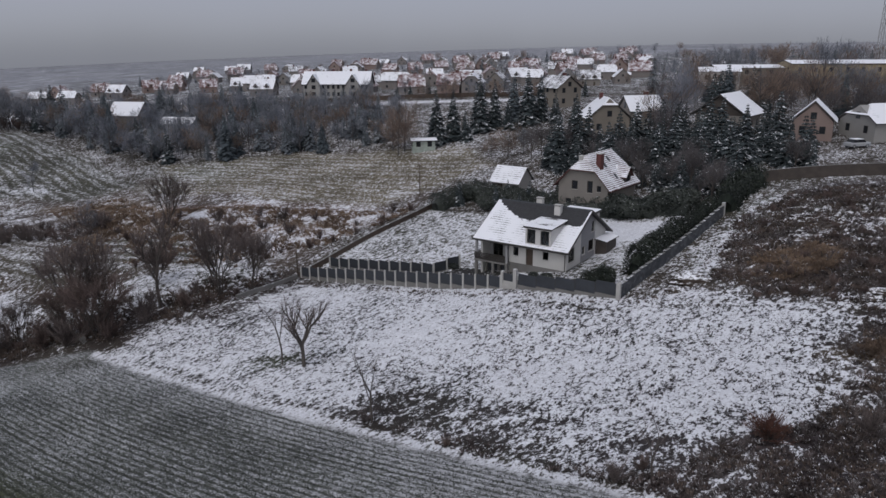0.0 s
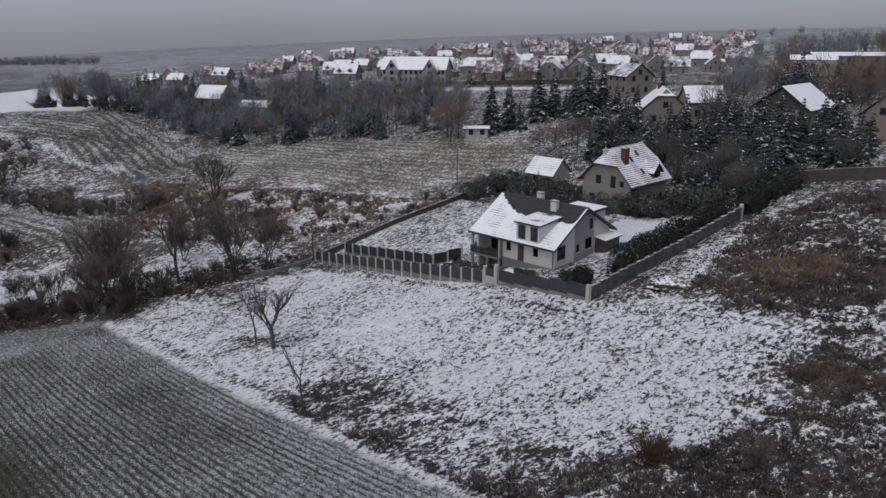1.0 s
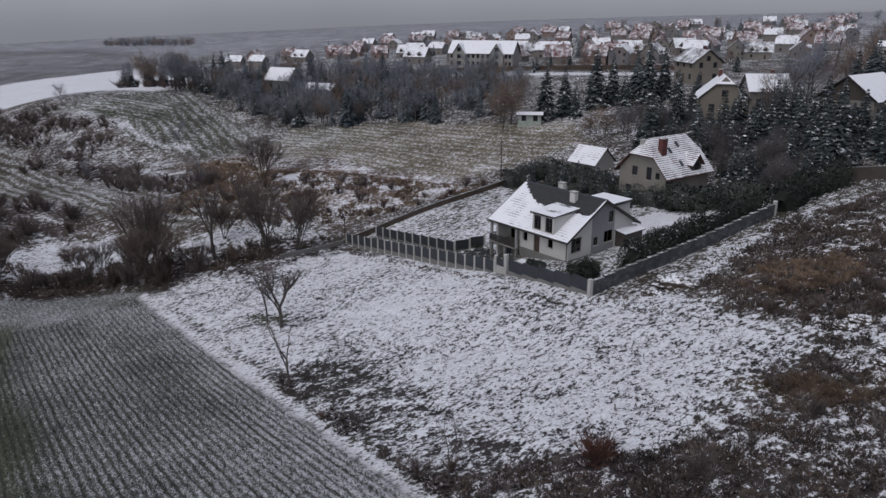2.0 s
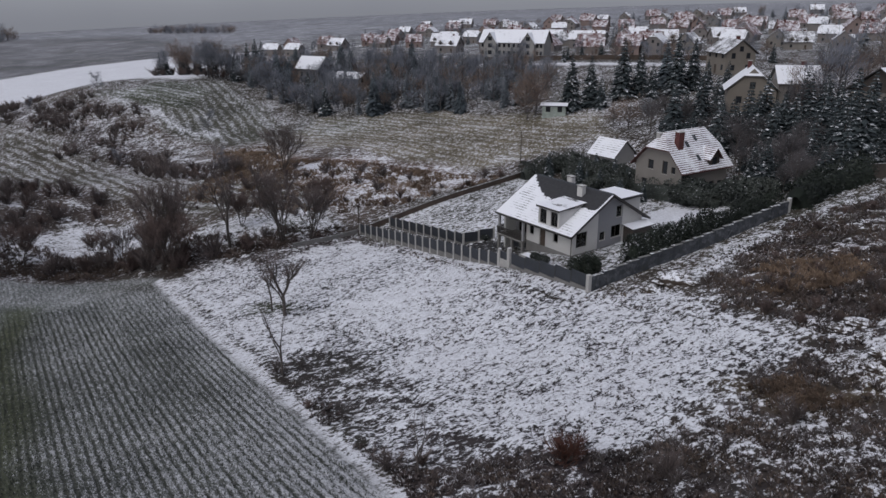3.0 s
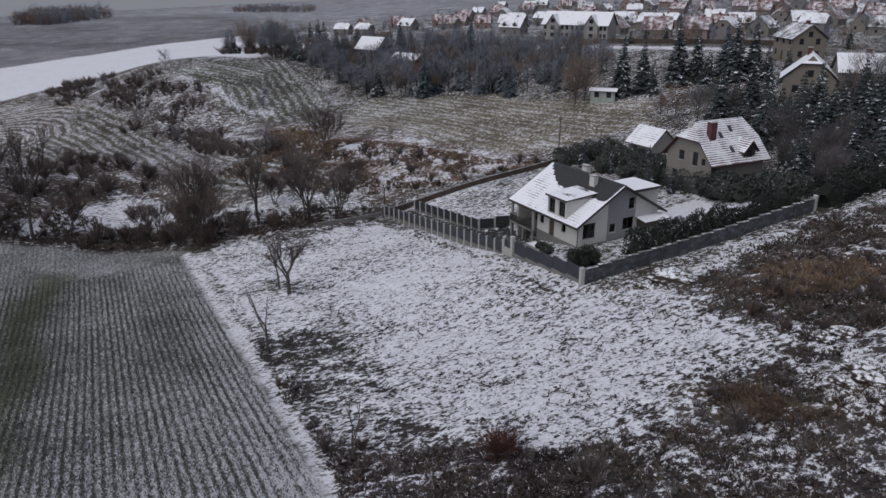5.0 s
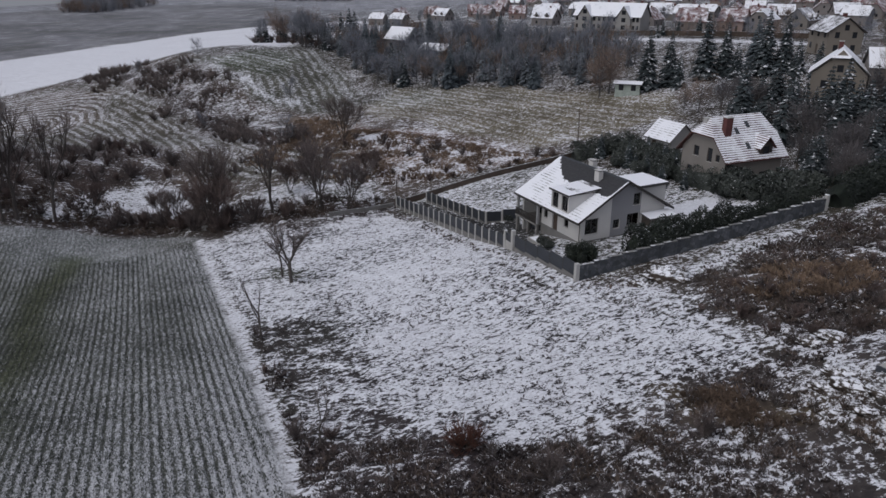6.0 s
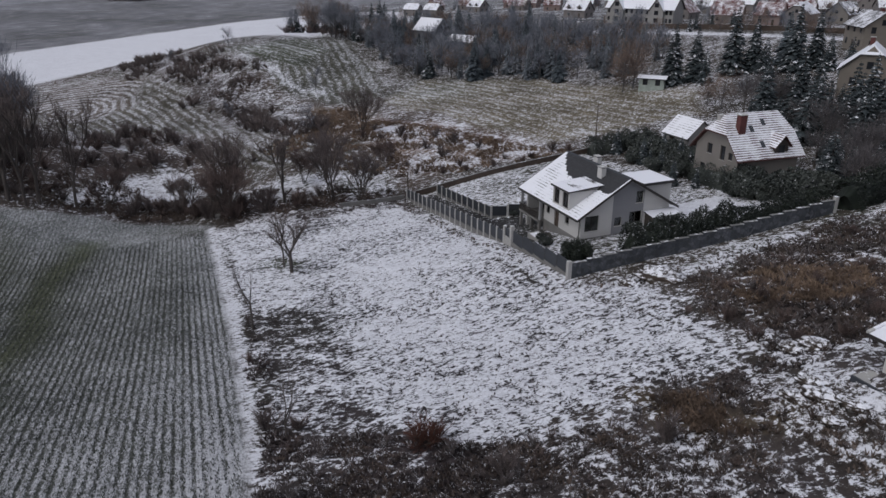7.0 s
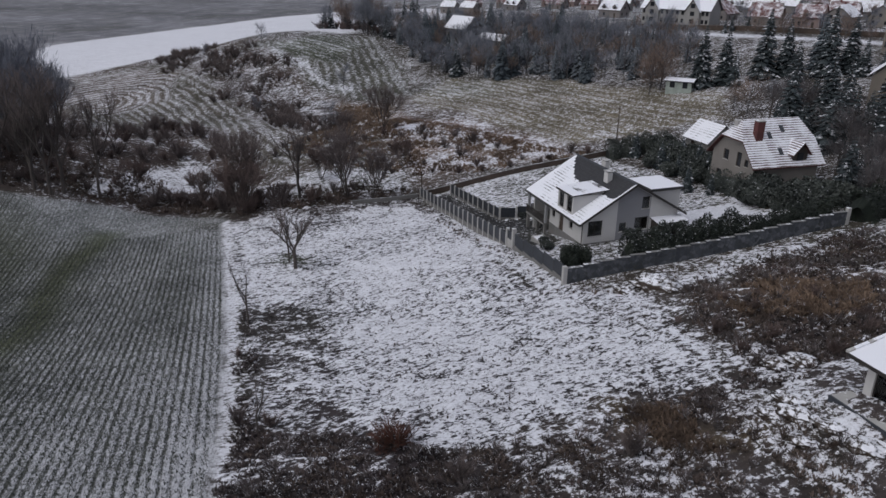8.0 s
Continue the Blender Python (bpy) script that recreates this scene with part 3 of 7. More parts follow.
    # heath on the bank
    heath = inside(Xw, Yw, [(13, 36.8), (18.2, 39.9), (24, 40.8), (27.2, 43.0), (30.6, 48), (32.4, 53.5), (34.2, 56.8), (32.2, 59.6), (29.4, 62.4), (27, 69), (36.5, 88.5), (50, 98), (90, 110), (120, 60), (90, 0), (40, 12), (18, 30)], 2.0)
    zone(heath, (0.052, 0.045, 0.046), 0.35 + 0.1 * patchy, 0.75)
    zone(np.exp(-((X - 46) / 9) ** 2 - ((Y - 84) / 9) ** 2) * 0.7, (0.07, 0.057, 0.042), 0.5, 0.7)
    for line, w, c in (([(35, 58.5), (33.6, 55), (37, 50.5), (42, 46), (50, 40)], 1.5, 0.48), ([(36, 59), (39.5, 59.4), (44, 61.5)], 1.6, 0.48), ([(38.2, 55.5), (39.2, 52.5), (42, 50)], 1.6, 0.49), ([(33.2, 49), (35.2, 46.2), (37, 43)], 1.2, 0.53), ([(28.5, 42), (31, 40), (35, 38.5), (40, 40)], 1.6, 0.47), ([(26.5, 44), (29, 45.6), (30.6, 44)], 1.2, 0.46)):
        zone(np.exp(-(along(Xw, Yw, line)[0] / w) ** 2), (0.045, 0.037, 0.033), c, 0.85)
    zone(np.exp(-(along(Xw, Yw, [(34.5, 55.5), (37, 53), (41, 48)])[0] / 0.5) ** 2) * 0.85, (0.03, 0.027, 0.026), 0.34, 0.6)
    zone(np.exp(-(along(Xw, Yw, [(32.5, 64.5), (36, 62.5), (40, 63.5)])[0] / 1.8) ** 2) * 0.8, (0.034, 0.027, 0.027), 0.38, 0.7)
    zone(np.exp(-(along(Xw, Yw, [(31.5, 50), (34, 48), (36.5, 49.5)])[0] / 1.6) ** 2) * 0.8, (0.07, 0.054, 0.035), 0.39, 0.7)
    for line in ([(20, 65.6), (23.9, 64.6), (29.7, 61.6), (34.2, 58.4)], [(20.6, 64.2), (24, 63.3), (29, 60.4), (33.4, 57.2)]):
        zone(np.clip(1.3 - along(X + 0.1 * wob, Y, line)[0] / 0.24, 0, 1) * 0.75, (0.05, 0.04, 0.034), 0.36, 0.3)
    zone(inside(Xw, Yw, [(10.5, 36.5), (18, 39.8), (24.5, 41.2), (26.8, 38), (27, 25), (22, 25), (16, 31)], 1.5), (0.045, 0.037, 0.04), 0.36, 0.9)
    zone(np.exp(-((X - 37) / 5) ** 2 - ((Y - 71) / 5) ** 2), (0.11, 0.07, 0.048), 0.36, 0.8)
    zone(np.clip(1.4 - along(Xw, Yw, [(26, 69.5), (36.8, 87), (46, 95)])[0] / 1.6, 0, 1), (0.05, 0.05, 0.037), 0.53, 0.6)
    # the garden behind the wall
    plot = inside(X, Y, [(17.7, 67.4), (35.8, 90.2), (28, 101), (14, 108), (-4, 121), (-20, 94.3)], 0.6)
    zone(plot, (0.055, 0.052, 0.036), 0.53, 0.5)
    zone(inside(X, Y, [(16, 93), (24, 88), (30, 92), (23, 99)], 0.8), (0.2, 0.2, 0.2), 1.0, 0.2)
    zone(inside(X, Y, [(8.3, 74.6), (-19, 94), (-17, 97), (-1, 86.5), (2, 88.5), (11, 79)], 0.5), (0.032, 0.032, 0.034), 0.28, 0.1)
    near = (np.hypot(X, Y - 60) < 110) * (1 - plot)
    Z = Z + (tuft - 0.5) * near * (0.03 * crop + 0.42 * meadow * (1 - crop) + 0.5 * heath + 0.2 * (1 - crop) * (1 - meadow) * (1 - heath))
    ny, nx = X.shape
    verts = np.stack([X, Y, Z], -1).reshape(-1, 3)
    i = np.arange(nx * ny).reshape(ny, nx)
    quads = np.stack([i[:-1, :-1], i[:-1, 1:], i[1:, 1:], i[1:, :-1]], -1).reshape(-1, 4)
    me = bpy.data.meshes.new("ground")
    me.from_pydata(verts.tolist(), [], quads.tolist())
    me.shade_smooth()
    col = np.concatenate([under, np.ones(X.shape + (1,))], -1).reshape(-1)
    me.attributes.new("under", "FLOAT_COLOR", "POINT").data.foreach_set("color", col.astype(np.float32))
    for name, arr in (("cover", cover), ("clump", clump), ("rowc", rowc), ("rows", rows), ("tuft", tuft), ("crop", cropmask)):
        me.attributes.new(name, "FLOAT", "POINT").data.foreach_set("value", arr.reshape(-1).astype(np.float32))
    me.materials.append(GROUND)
    return tagged(new("ground", me), "rolling fields, meadow and heath under thin patchy snow", "ground", kind="structure")


ground = make_ground()


def mist_ring():
    """The misty distance: a glowing ring far beyond the village, painted as low hazy hills, fading upwards into the
    sky.
    """
    m, n, l, p = shader("mist")
    pos = add(n, l, "ShaderNodeNewGeometry").outputs["Position"]
    sep = add(n, l, "ShaderNodeSeparateXYZ", Vector=pos)
    flat = add(n, l, "ShaderNodeCombineXYZ", X=sep.outputs["X"], Y=sep.outputs["Y"])
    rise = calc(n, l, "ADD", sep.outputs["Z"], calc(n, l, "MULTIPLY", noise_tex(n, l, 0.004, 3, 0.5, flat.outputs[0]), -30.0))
    # the ring gives off its own light, in the colour of haze
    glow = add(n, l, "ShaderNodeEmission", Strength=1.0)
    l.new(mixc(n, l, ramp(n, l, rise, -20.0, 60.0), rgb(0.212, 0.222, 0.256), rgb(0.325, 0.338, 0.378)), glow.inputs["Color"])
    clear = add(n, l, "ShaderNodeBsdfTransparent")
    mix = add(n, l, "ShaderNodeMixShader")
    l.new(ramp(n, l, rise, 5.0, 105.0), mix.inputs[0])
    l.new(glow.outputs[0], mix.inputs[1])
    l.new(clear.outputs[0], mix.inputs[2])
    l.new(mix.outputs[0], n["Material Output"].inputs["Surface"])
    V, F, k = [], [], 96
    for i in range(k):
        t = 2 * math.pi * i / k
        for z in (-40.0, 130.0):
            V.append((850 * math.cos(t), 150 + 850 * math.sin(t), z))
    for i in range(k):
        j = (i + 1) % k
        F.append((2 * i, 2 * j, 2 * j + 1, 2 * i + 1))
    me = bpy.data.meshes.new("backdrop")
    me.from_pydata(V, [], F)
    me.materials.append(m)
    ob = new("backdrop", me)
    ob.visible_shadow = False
    return tagged(ob, "glowing backdrop ring painted as grey misty hills fading into an overcast sky", "backdrop", kind="structure")


mist_ring()

# ---- mesh helpers ----
def part(name, bm, material, parent=None, label="", smooth=False):
    me = bpy.data.meshes.new(name)
    bm.normal_update()
    bm.to_mesh(me)
    bm.free()
    if smooth:
        me.shade_smooth()
    me.materials.append(material)
    ob = new(name, me)
    if parent is not None:
        ob.parent = parent
    if label:
        ob["label"] = label
    return ob


def thing(name, m, label, category, group="", kind=""):
    ob = new(name)
    ob.empty_display_size = 0.3
    ob.matrix_basis = m
    return tagged(ob, label, category, group, kind)


def boxes(*specs, bevel=0.0):
    """A mesh of boxes: (x0, x1, y0, y1, z0, z1) each."""
    bm = bmesh.new()
    for x0, x1, y0, y1, z0, z1 in specs:
        v = [bm.verts.new(c) for c in ((x0, y0, z0), (x1, y0, z0), (x1, y1, z0), (x0, y1, z0), (x0, y0, z1), (x1, y0, z1), (x1, y1, z1), (x0, y1, z1))]
        for f in ((0, 3, 2, 1), (4, 5, 6, 7), (0, 1, 5, 4), (1, 2, 6, 5), (2, 3, 7, 6), (3, 0, 4, 7)):
            bm.faces.new([v[i] for i in f])
    if bevel:
        bmesh.ops.bevel(bm, geom=bm.edges[:], offset=bevel, segments=1, affect="EDGES")
    return bm


def slab(corners, thick, bm=None):
    """A plate with the given upper corners (counter-clockwise from above), thick downwards."""
    bm = bm or bmesh.new()
    top = [bm.verts.new(c) for c in corners]
    low = [bm.verts.new((c[0], c[1], c[2] - thick)) for c in corners]
    bm.faces.new(top)
    bm.faces.new(low[::-1])
    for i in range(len(top)):
        j = (i + 1) % len(top)
        bm.faces.new((top[j], top[i], low[i], low[j]))
    return bm


def prism(outline, a, b, axis_name="x", bm=None):
    """An outline (pairs) pushed from a to b along an axis; pairs are (y, z) for x and (x, z) for y."""
    bm = bm or bmesh.new()
    def at(p, s):
        return (s, p[0], p[1]) if axis_name == "x" else (p[0], s, p[1])
    one = [bm.verts.new(at(p, a)) for p in outline]
    two = [bm.verts.new(at(p, b)) for p in outline]
    bm.faces.new(one)
    bm.faces.new(two[::-1])
    for i in range(len(one)):
        j = (i + 1) % len(one)
        bm.faces.new((one[j], one[i], two[i], two[j]))
    bmesh.ops.recalc_face_normals(bm, faces=bm.faces[:])
    return bm

# ---- building helpers ----
FACES = {  # axes of each wall: u along the wall, depth outwards, z up
    "y-": Matrix(((1, 0, 0, 0), (0, -1, 0, 0), (0, 0, 1, 0), (0, 0, 0, 1))),
    "y+": Matrix(((-1, 0, 0, 0), (0, 1, 0, 0), (0, 0, 1, 0), (0, 0, 0, 1))),
    "x+": Matrix(((0, 1, 0, 0), (1, 0, 0, 0), (0, 0, 1, 0), (0, 0, 0, 1))),
    "x-": Matrix(((0, -1, 0, 0), (-1, 0, 0, 0), (0, 0, 1, 0), (0, 0, 0, 1))),
}


def turned(bm, face):
    bmesh.ops.transform(bm, matrix=FACES[face], verts=bm.verts[:])
    bmesh.ops.recalc_face_normals(bm, faces=bm.faces[:])
    return bm


def wall_bm(face, at, u0, u1, z0, top, holes=(), thick=0.3):
    """A wall with openings. top(u) gives its height; holes are (u0, u1, z0, z1)."""
    cuts = sorted({u0, u1, *[h for o in holes for h in o[:2]], *([0.0] if u0 < 0 < u1 else [])})
    levels = sorted({z0, *[h for o in holes for h in o[2:]]})
    bm = bmesh.new()
    for a, b in zip(cuts, cuts[1:]):
        mid = (a + b) / 2
        own = [z for z in levels if z < min(top(a), top(b)) - 0.02]
        for k, low in enumerate(own):
            last = k == len(own) - 1
            high = low + 0.01 if last else own[k + 1]
            if any(h[0] < mid < h[1] and h[2] <= low + 1e-6 and h[3] >= high - 1e-6 for h in holes):
                continue
            ha, hb = (top(a), top(b)) if last else (high, high)
            v = [bm.verts.new(c) for c in ((a, at - thick, low), (b, at - thick, low), (b, at, low), (a, at, low), (a, at - thick, ha), (b, at - thick, hb), (b, at, hb), (a, at, ha))]
            for f in ((0, 3, 2, 1), (4, 5, 6, 7), (0, 1, 5, 4), (1, 2, 6, 5), (2, 3, 7, 6), (3, 0, 4, 7)):
                bm.faces.new([v[i] for i in f])
    bmesh.ops.remove_doubles(bm, verts=bm.verts[:], dist=0.001)
    return turned(bm, face)


def window(parent, face, at, u0, u1, z0, z1, mullions=1, sill=True, name="window", glass=None, frame_mat=None, back=0.12):
    """A framed window set into a wall whose outer face is at `at`."""
    f, d = 0.07, at - back
    specs = [(u0, u0 + f, d - 0.06, d, z0, z1), (u1 - f, u1, d - 0.06, d, z0, z1), (u0 + f, u1 - f, d - 0.06, d, z0, z0 + f), (u0 + f, u1 - f, d - 0.06, d, z1 - f, z1)]
    for i in range(mullions):
        c = u0 + (u1 - u0) * (i + 1) / (mullions + 1)
        specs.append((c - 0.035, c + 0.035, d - 0.06, d, z0 + f, z1 - f))
    w = part(name, turned(boxes(*specs), face), frame_mat or FRAMEDARK, parent)
    cuts = [u0 + f] + [u0 + (u1 - u0) * (i + 1) / (mullions + 1) for i in range(mullions)] + [u1 - f]
    for a, b in zip(cuts, cuts[1:]):
        part("pane", turned(boxes((a + 0.03, b - 0.03, d - 0.045, d - 0.025, z0 + f, z1 - f)), face), glass or GLASS, w)
    if sill:
        part("sill", turned(boxes((u0 - 0.05, u1 + 0.05, d + 0.002, at + 0.06, z0 - 0.05, z0 - 0.004)), face), CONCRETE, w)
    return w


# ---- the house in the walled garden ----
HOUSE = pose(12.4, 86.0, 0.6, 0, 0, -34.1)


def main_house():
    h = thing("house", HOUSE, "white rendered house with a dark tiled roof half under snow", "house")
    under = lambda y: 6.0 - 0.581 * abs(y)
    right = [(-5.1, -3.4, 0.8, 2.5), (-1.4, -0.5, 0.95, 1.95), (0.45, 2.1, 0.95, 2.35), (1.15, 2.1, 3.25, 4.58)]
    part("wall", wall_bm("x+", 5.75, -5.6, 5.6, -1.2, under, right), WHITEWALL, h)
    # the grey middle field of the gable
    part("grey_panel", wall_bm("x+", 5.765, -1.75, 2.2, -0.2, lambda y: under(y) - 0.05, right[1:], 0.03), GABLEGREY, h, "grey rendered field of the gable")
    part("wall", wall_bm("x-", 5.75, -5.6, 5.6, -3.4, under, [(-1.0, 0.6, 0.9, 2.2), (-0.9, 0.9, 3.4, 4.5)]), WHITEWALL, h)
    front = [(-1.2, -0.5, 0.9, 1.95), (0.5, 1.45, -0.1, 1.98), (2.7, 3.45, 0.95, 1.95)]
    part("wall", wall_bm("y-", 5.6, -1.7, 5.44, -2.0, lambda x: 2.78, front), WHITEWALL, h)
    part("wall", wall_bm("y+", 5.6, -5.44, 5.44, -2.0, lambda x: 2.78), WHITEWALL, h)
    part("wall", wall_bm("y-", 3.9, -5.44, -1.7, -0.14, lambda x: 3.7, [(-5.0, -3.6, -0.1, 2.0), (-3.1, -2.1, 0.8, 2.0)]), GABLEGREY, h, "shaded wall of the porch")
    part("wall", boxes((-1.98, -1.7, -5.29, -3.9, -2.0, 2.78)), WHITEWALL, h)
    part("floor", boxes((-5.44, 5.44, -5.3, 5.3, -0.12, 0.0)), PLINTH, h)
    part("plinth", boxes((-1.72, 5.79, -5.64, -5.602, -2.0, 0.02), (5.752, 5.79, -5.6, 5.64, -1.2, 0.12)), PLINTH, h, "grey concrete plinth")
    for spec, k in zip(right, (1, 0, 1, 0)):
        window(h, "x+", 5.75, *spec, mullions=k)
    window(h, "x-", 5.75, -1.0, 0.6, 0.9, 2.2)
    window(h, "x-", 5.75, -0.9, 0.9, 3.4, 4.5)
    window(h, "y-", 5.6, *front[0], mullions=0)
    window(h, "y-", 5.6, *front[2], mullions=0)
    window(h, "y-", 3.9, -3.1, -2.1, 0.8, 2.0, mullions=0)
    window(h, "y-", 3.9, -5.0, -3.6, -0.1, 2.0, mullions=1, sill=False, name="balcony_door")
    d = part("door", turned(boxes((0.52, 1.43, 5.42, 5.5, -0.08, 1.96), bevel=0.01), "y-"), BROWNWOOD, h, "dark wooden front door")
    part("handle", turned(boxes((0.58, 0.61, 5.5, 5.54, 0.9, 1.05)), "y-"), CONCRETE, d)
    # roof: two slopes, verge boards, gutter
    slope = slab([(-6.45, -6.4, 2.5), (6.3, -6.4, 2.5), (6.3, 0, 6.22), (-6.45, 0, 6.22)], 0.2)
    part("roof", slope, TILEMAIN, h, "dark tiled slope half covered by snow")
    part("roof", slab([(-6.45, 0.0, 6.218), (6.3, 0.0, 6.218), (6.3, 6.5, 2.44), (-6.45, 6.5, 2.44)], 0.2), TILEMAIN, h, "dark tiled rear slope")
    part("ridge_cap", prism([(-0.16, 6.16), (0, 6.3), (0.16, 6.16)], -6.45, 6.3), PANELDARK, h)
    for x in (-6.49, 6.3):
        b = slab([(x, -6.42, 2.53), (x + 0.04, -6.42, 2.53), (x + 0.04, 0, 6.25), (x, 0, 6.25)], 0.27)
        slab([(x, 0, 6.25), (x + 0.04, 0, 6.25), (x + 0.04, 6.52, 2.46), (x, 6.52, 2.46)], 0.27, b)
        part("verge_board", b, FRAMEDARK, h)
    part("gutter", boxes((-6.45, 6.3, -6.52, -6.403, 2.28, 2.42), bevel=0.03), FRAMEDARK, h)
    part("downpipe", boxes((5.55, 5.63, -5.72, -5.644, -0.5, 2.4), bevel=0.02), FRAMEDARK, h)
    # front dormer
    dm = part("dormer", wall_bm("y-", 5.98, 0.6, 3.9, 2.5, lambda x: 4.74, [(0.8, 1.9, 2.82, 4.5), (2.55, 3.65, 2.82, 4.5)], 0.2), WHITEWALL, h, "white dormer with two dark windows")
    for x in (0.6, 3.7):
        part("dormer_side", prism([(-5.779, 2.6), (-5.779, 4.74), (-2.0, 4.96), (-2.0, 4.8)], x, x + 0.2), WHITEWALL, dm)
    part("dormer_roof", slab([(0.42, -6.2, 4.86), (4.08, -6.2, 4.86), (4.08, -1.9, 5.14), (0.42, -1.9, 5.14)], 0.14), DORMERSNOW, dm, "flat dormer roof under patchy snow")
    part("fascia", boxes((0.4, 4.1, -6.235, -6.202, 4.66, 4.85), (4.082, 4.11, -6.2, -2.2, 4.78, 4.85)), FRAMEDARK, dm)
    window(dm, "y-", 5.98, 0.8, 1.9, 2.82, 4.5)
    window(dm, "y-", 5.98, 2.55, 3.65, 2.82, 4.5)
    # rear annex with a flat roof
    an = part("annex", boxes((0.3, 4.3, 3.2, 6.9, -1.6, 4.6)), WHITEWALL, h, "white rear annex under a flat roof")
    part("annex_roof", boxes((0.1, 4.5, 3.0, 7.1, 4.602, 4.86), bevel=0.02), FLATSNOW, an)
    part("fascia", boxes((0.06, 4.54, 2.96, 7.14, 4.56, 4.66)), FRAMEDARK, an)
    # chimneys
    for x, y, z0, z1 in ((2.35, -1.1, 5.0, 6.5), (-0.9, 0.5, 5.4, 6.75)):
        c = part("chimney", boxes((x - 0.4, x + 0.4, y - 0.3, y + 0.3, z0, z1), bevel=0.02), WHITEWALL, h, "white rendered chimney")
        part("cap", boxes((x - 0.46, x + 0.46, y - 0.36, y + 0.36, z1 + 0.12, z1 + 0.18)), CONCRETE, c)
        part("flue", boxes((x - 0.3, x - 0.05, y - 0.2, y + 0.2, z1, z1 + 0.12), (x + 0.05, x + 0.3, y - 0.2, y + 0.2, z1, z1 + 0.12)), PLINTH, c)
    # balcony over the garage
    part("balcony", boxes((-6.3, -1.702, -6.3, -3.9, -0.36, -0.14), bevel=0.02), PLINTH, h)
    for x in (-6.1, -1.85):
        part("post", boxes((x - 0.14, x + 0.14, -6.15, -5.87, -0.14, 2.42), bevel=0.02), GREYRENDER, h)
    rail = part("railing", boxes((-6.3, -1.9, -6.29, -6.23, 0.66, 0.74), (-6.29, -6.23, -6.22, -4.0, 0.66, 0.74)), FRAMEDARK, h, "dark balcony railing")
    for i in range(5):
        z = -0.06 + 0.14 * i
        part("board", boxes((-6.28, -1.95, -6.27, -6.245, z, z + 0.1)), FRAMEDARK, rail)
        part("board", boxes((-6.275, -6.25, -6.22, -4.0, z, z + 0.1)), FRAMEDARK, rail)
    part("wall", wall_bm("y-", 4.9, -5.44, -1.7, -3.2, lambda x: -0.36, [(-5.2, -3.8, -3.2, -0.7), (-3.4, -2.1, -3.2, -0.7)]), PLINTH, h, "basement wall with garage openings")
    for a, b in ((-5.2, -3.8), (-3.4, -2.1)):
        g = part("garage_door", turned(boxes((a, b, 4.66, 4.72, -3.2, -0.7)), "y-"), PANELDARK, h, "dark garage door")
        for i in range(4):
            part("rib", turned(boxes((a + 0.05, b - 0.05, 4.722, 4.74, -2.9 + 0.6 * i, -2.45 + 0.6 * i)), "y-"), PANELDARK, g)
    for x in (-6.1, -3.7, -1.85):
        part("pillar", boxes((x - 0.16, x + 0.16, -6.2, -5.88, -3.2, -0.36), bevel=0.02), PLINTH, h)
    # lean-to store by the gable
    s = part("lean_to", boxes((5.8, 7.2, 2.5, 2.58, -0.6, 1.95), (5.8, 7.2, 5.6, 5.68, -0.6, 1.95), (7.12, 7.2, 2.58, 5.6, -0.6, 1.85)), DARKWOOD, h, "brown boarded lean-to with a snowy roof")
    part("lean_to_roof", slab([(5.77, 2.3, 2.22), (7.35, 2.3, 1.98), (7.35, 6.1, 1.98), (5.77, 6.1, 2.22)], 0.12), FLATSNOW, s)
    part("step", boxes((5.8, 7.0, 0.2, 2.2, -0.3, 0.02)), CONCRETE, h)
    return h


main_house()

# ---- walls and fences round the garden ----
def stand(a, b, t):
    return a[0] + (b[0] - a[0]) * t, a[1] + (b[1] - a[1]) * t


def facing(a, b):
    return math.degrees(math.atan2(b[1] - a[1], b[0] - a[0]))


def panel_fence(a, b, n, label, za=None, zb=None, tall=1.6, name="fence"):
    """Pale pillars with dark panels between them on a low plinth, following the ground from a to b."""
    ln, rz = math.dist(a, b), facing(a, b)
    za = hz(*a) if za is None else za
    zb = hz(*b) if zb is None else zb
    f = thing(name, pose(a[0], a[1], za, 0, 0, rz), label, "fence")
    step = ln / n
    pil = panel = plinth = None
    for i in range(n + 1):
        z = (zb - za) * i / n
        if pil is None:
            pil = part("pillar", boxes((-0.11, 0.11, -0.11, 0.11, -0.6, tall), bevel=0.015), CONCRETE, f, "pale concrete pillar")
        else:
            o = pil.copy()
            scene.collection.objects.link(o)
            o.location = (step * i, 0, z)
        if i == n:
            break
        z = (zb - za) * (i + 0.5) / n
        if panel is None:
            panel = part("panel", boxes((0.14, step - 0.14, -0.03, 0.03, 0.22, tall - 0.12)), PANELDARK, f, "dark sheet panel")
            plinth = part("plinth", boxes((0.14, step - 0.14, -0.09, 0.09, -0.6, 0.2)), PLINTH, f, "concrete plinth")
            panel.location = plinth.location = (0, 0, z)
        else:
            for src in (panel, plinth):
                o = src.copy()
                scene.collection.objects.link(o)
                o.location = (step * i, 0, z)
    return f


GATE, CORNER, FAR_CORNER, WALL_END = (7.9, 74.55), (17.7, 67.4), (-20.0, 94.3), (35.8, 90.2)
panel_fence(FAR_CORNER, (6.4, 75.6), 19, "long fence of pale pillars and dark panels above the meadow")
panel_fence((-16.4, 97.0), (-1.4, 86.7), 10, "inner fence of pale pillars and dark panels beside the drive", name="drive_fence")
panel_fence((-1.4, 86.7), (1.9, 89.2), 2, "short fence of pale pillars closing the lawn", name="garden_fence")


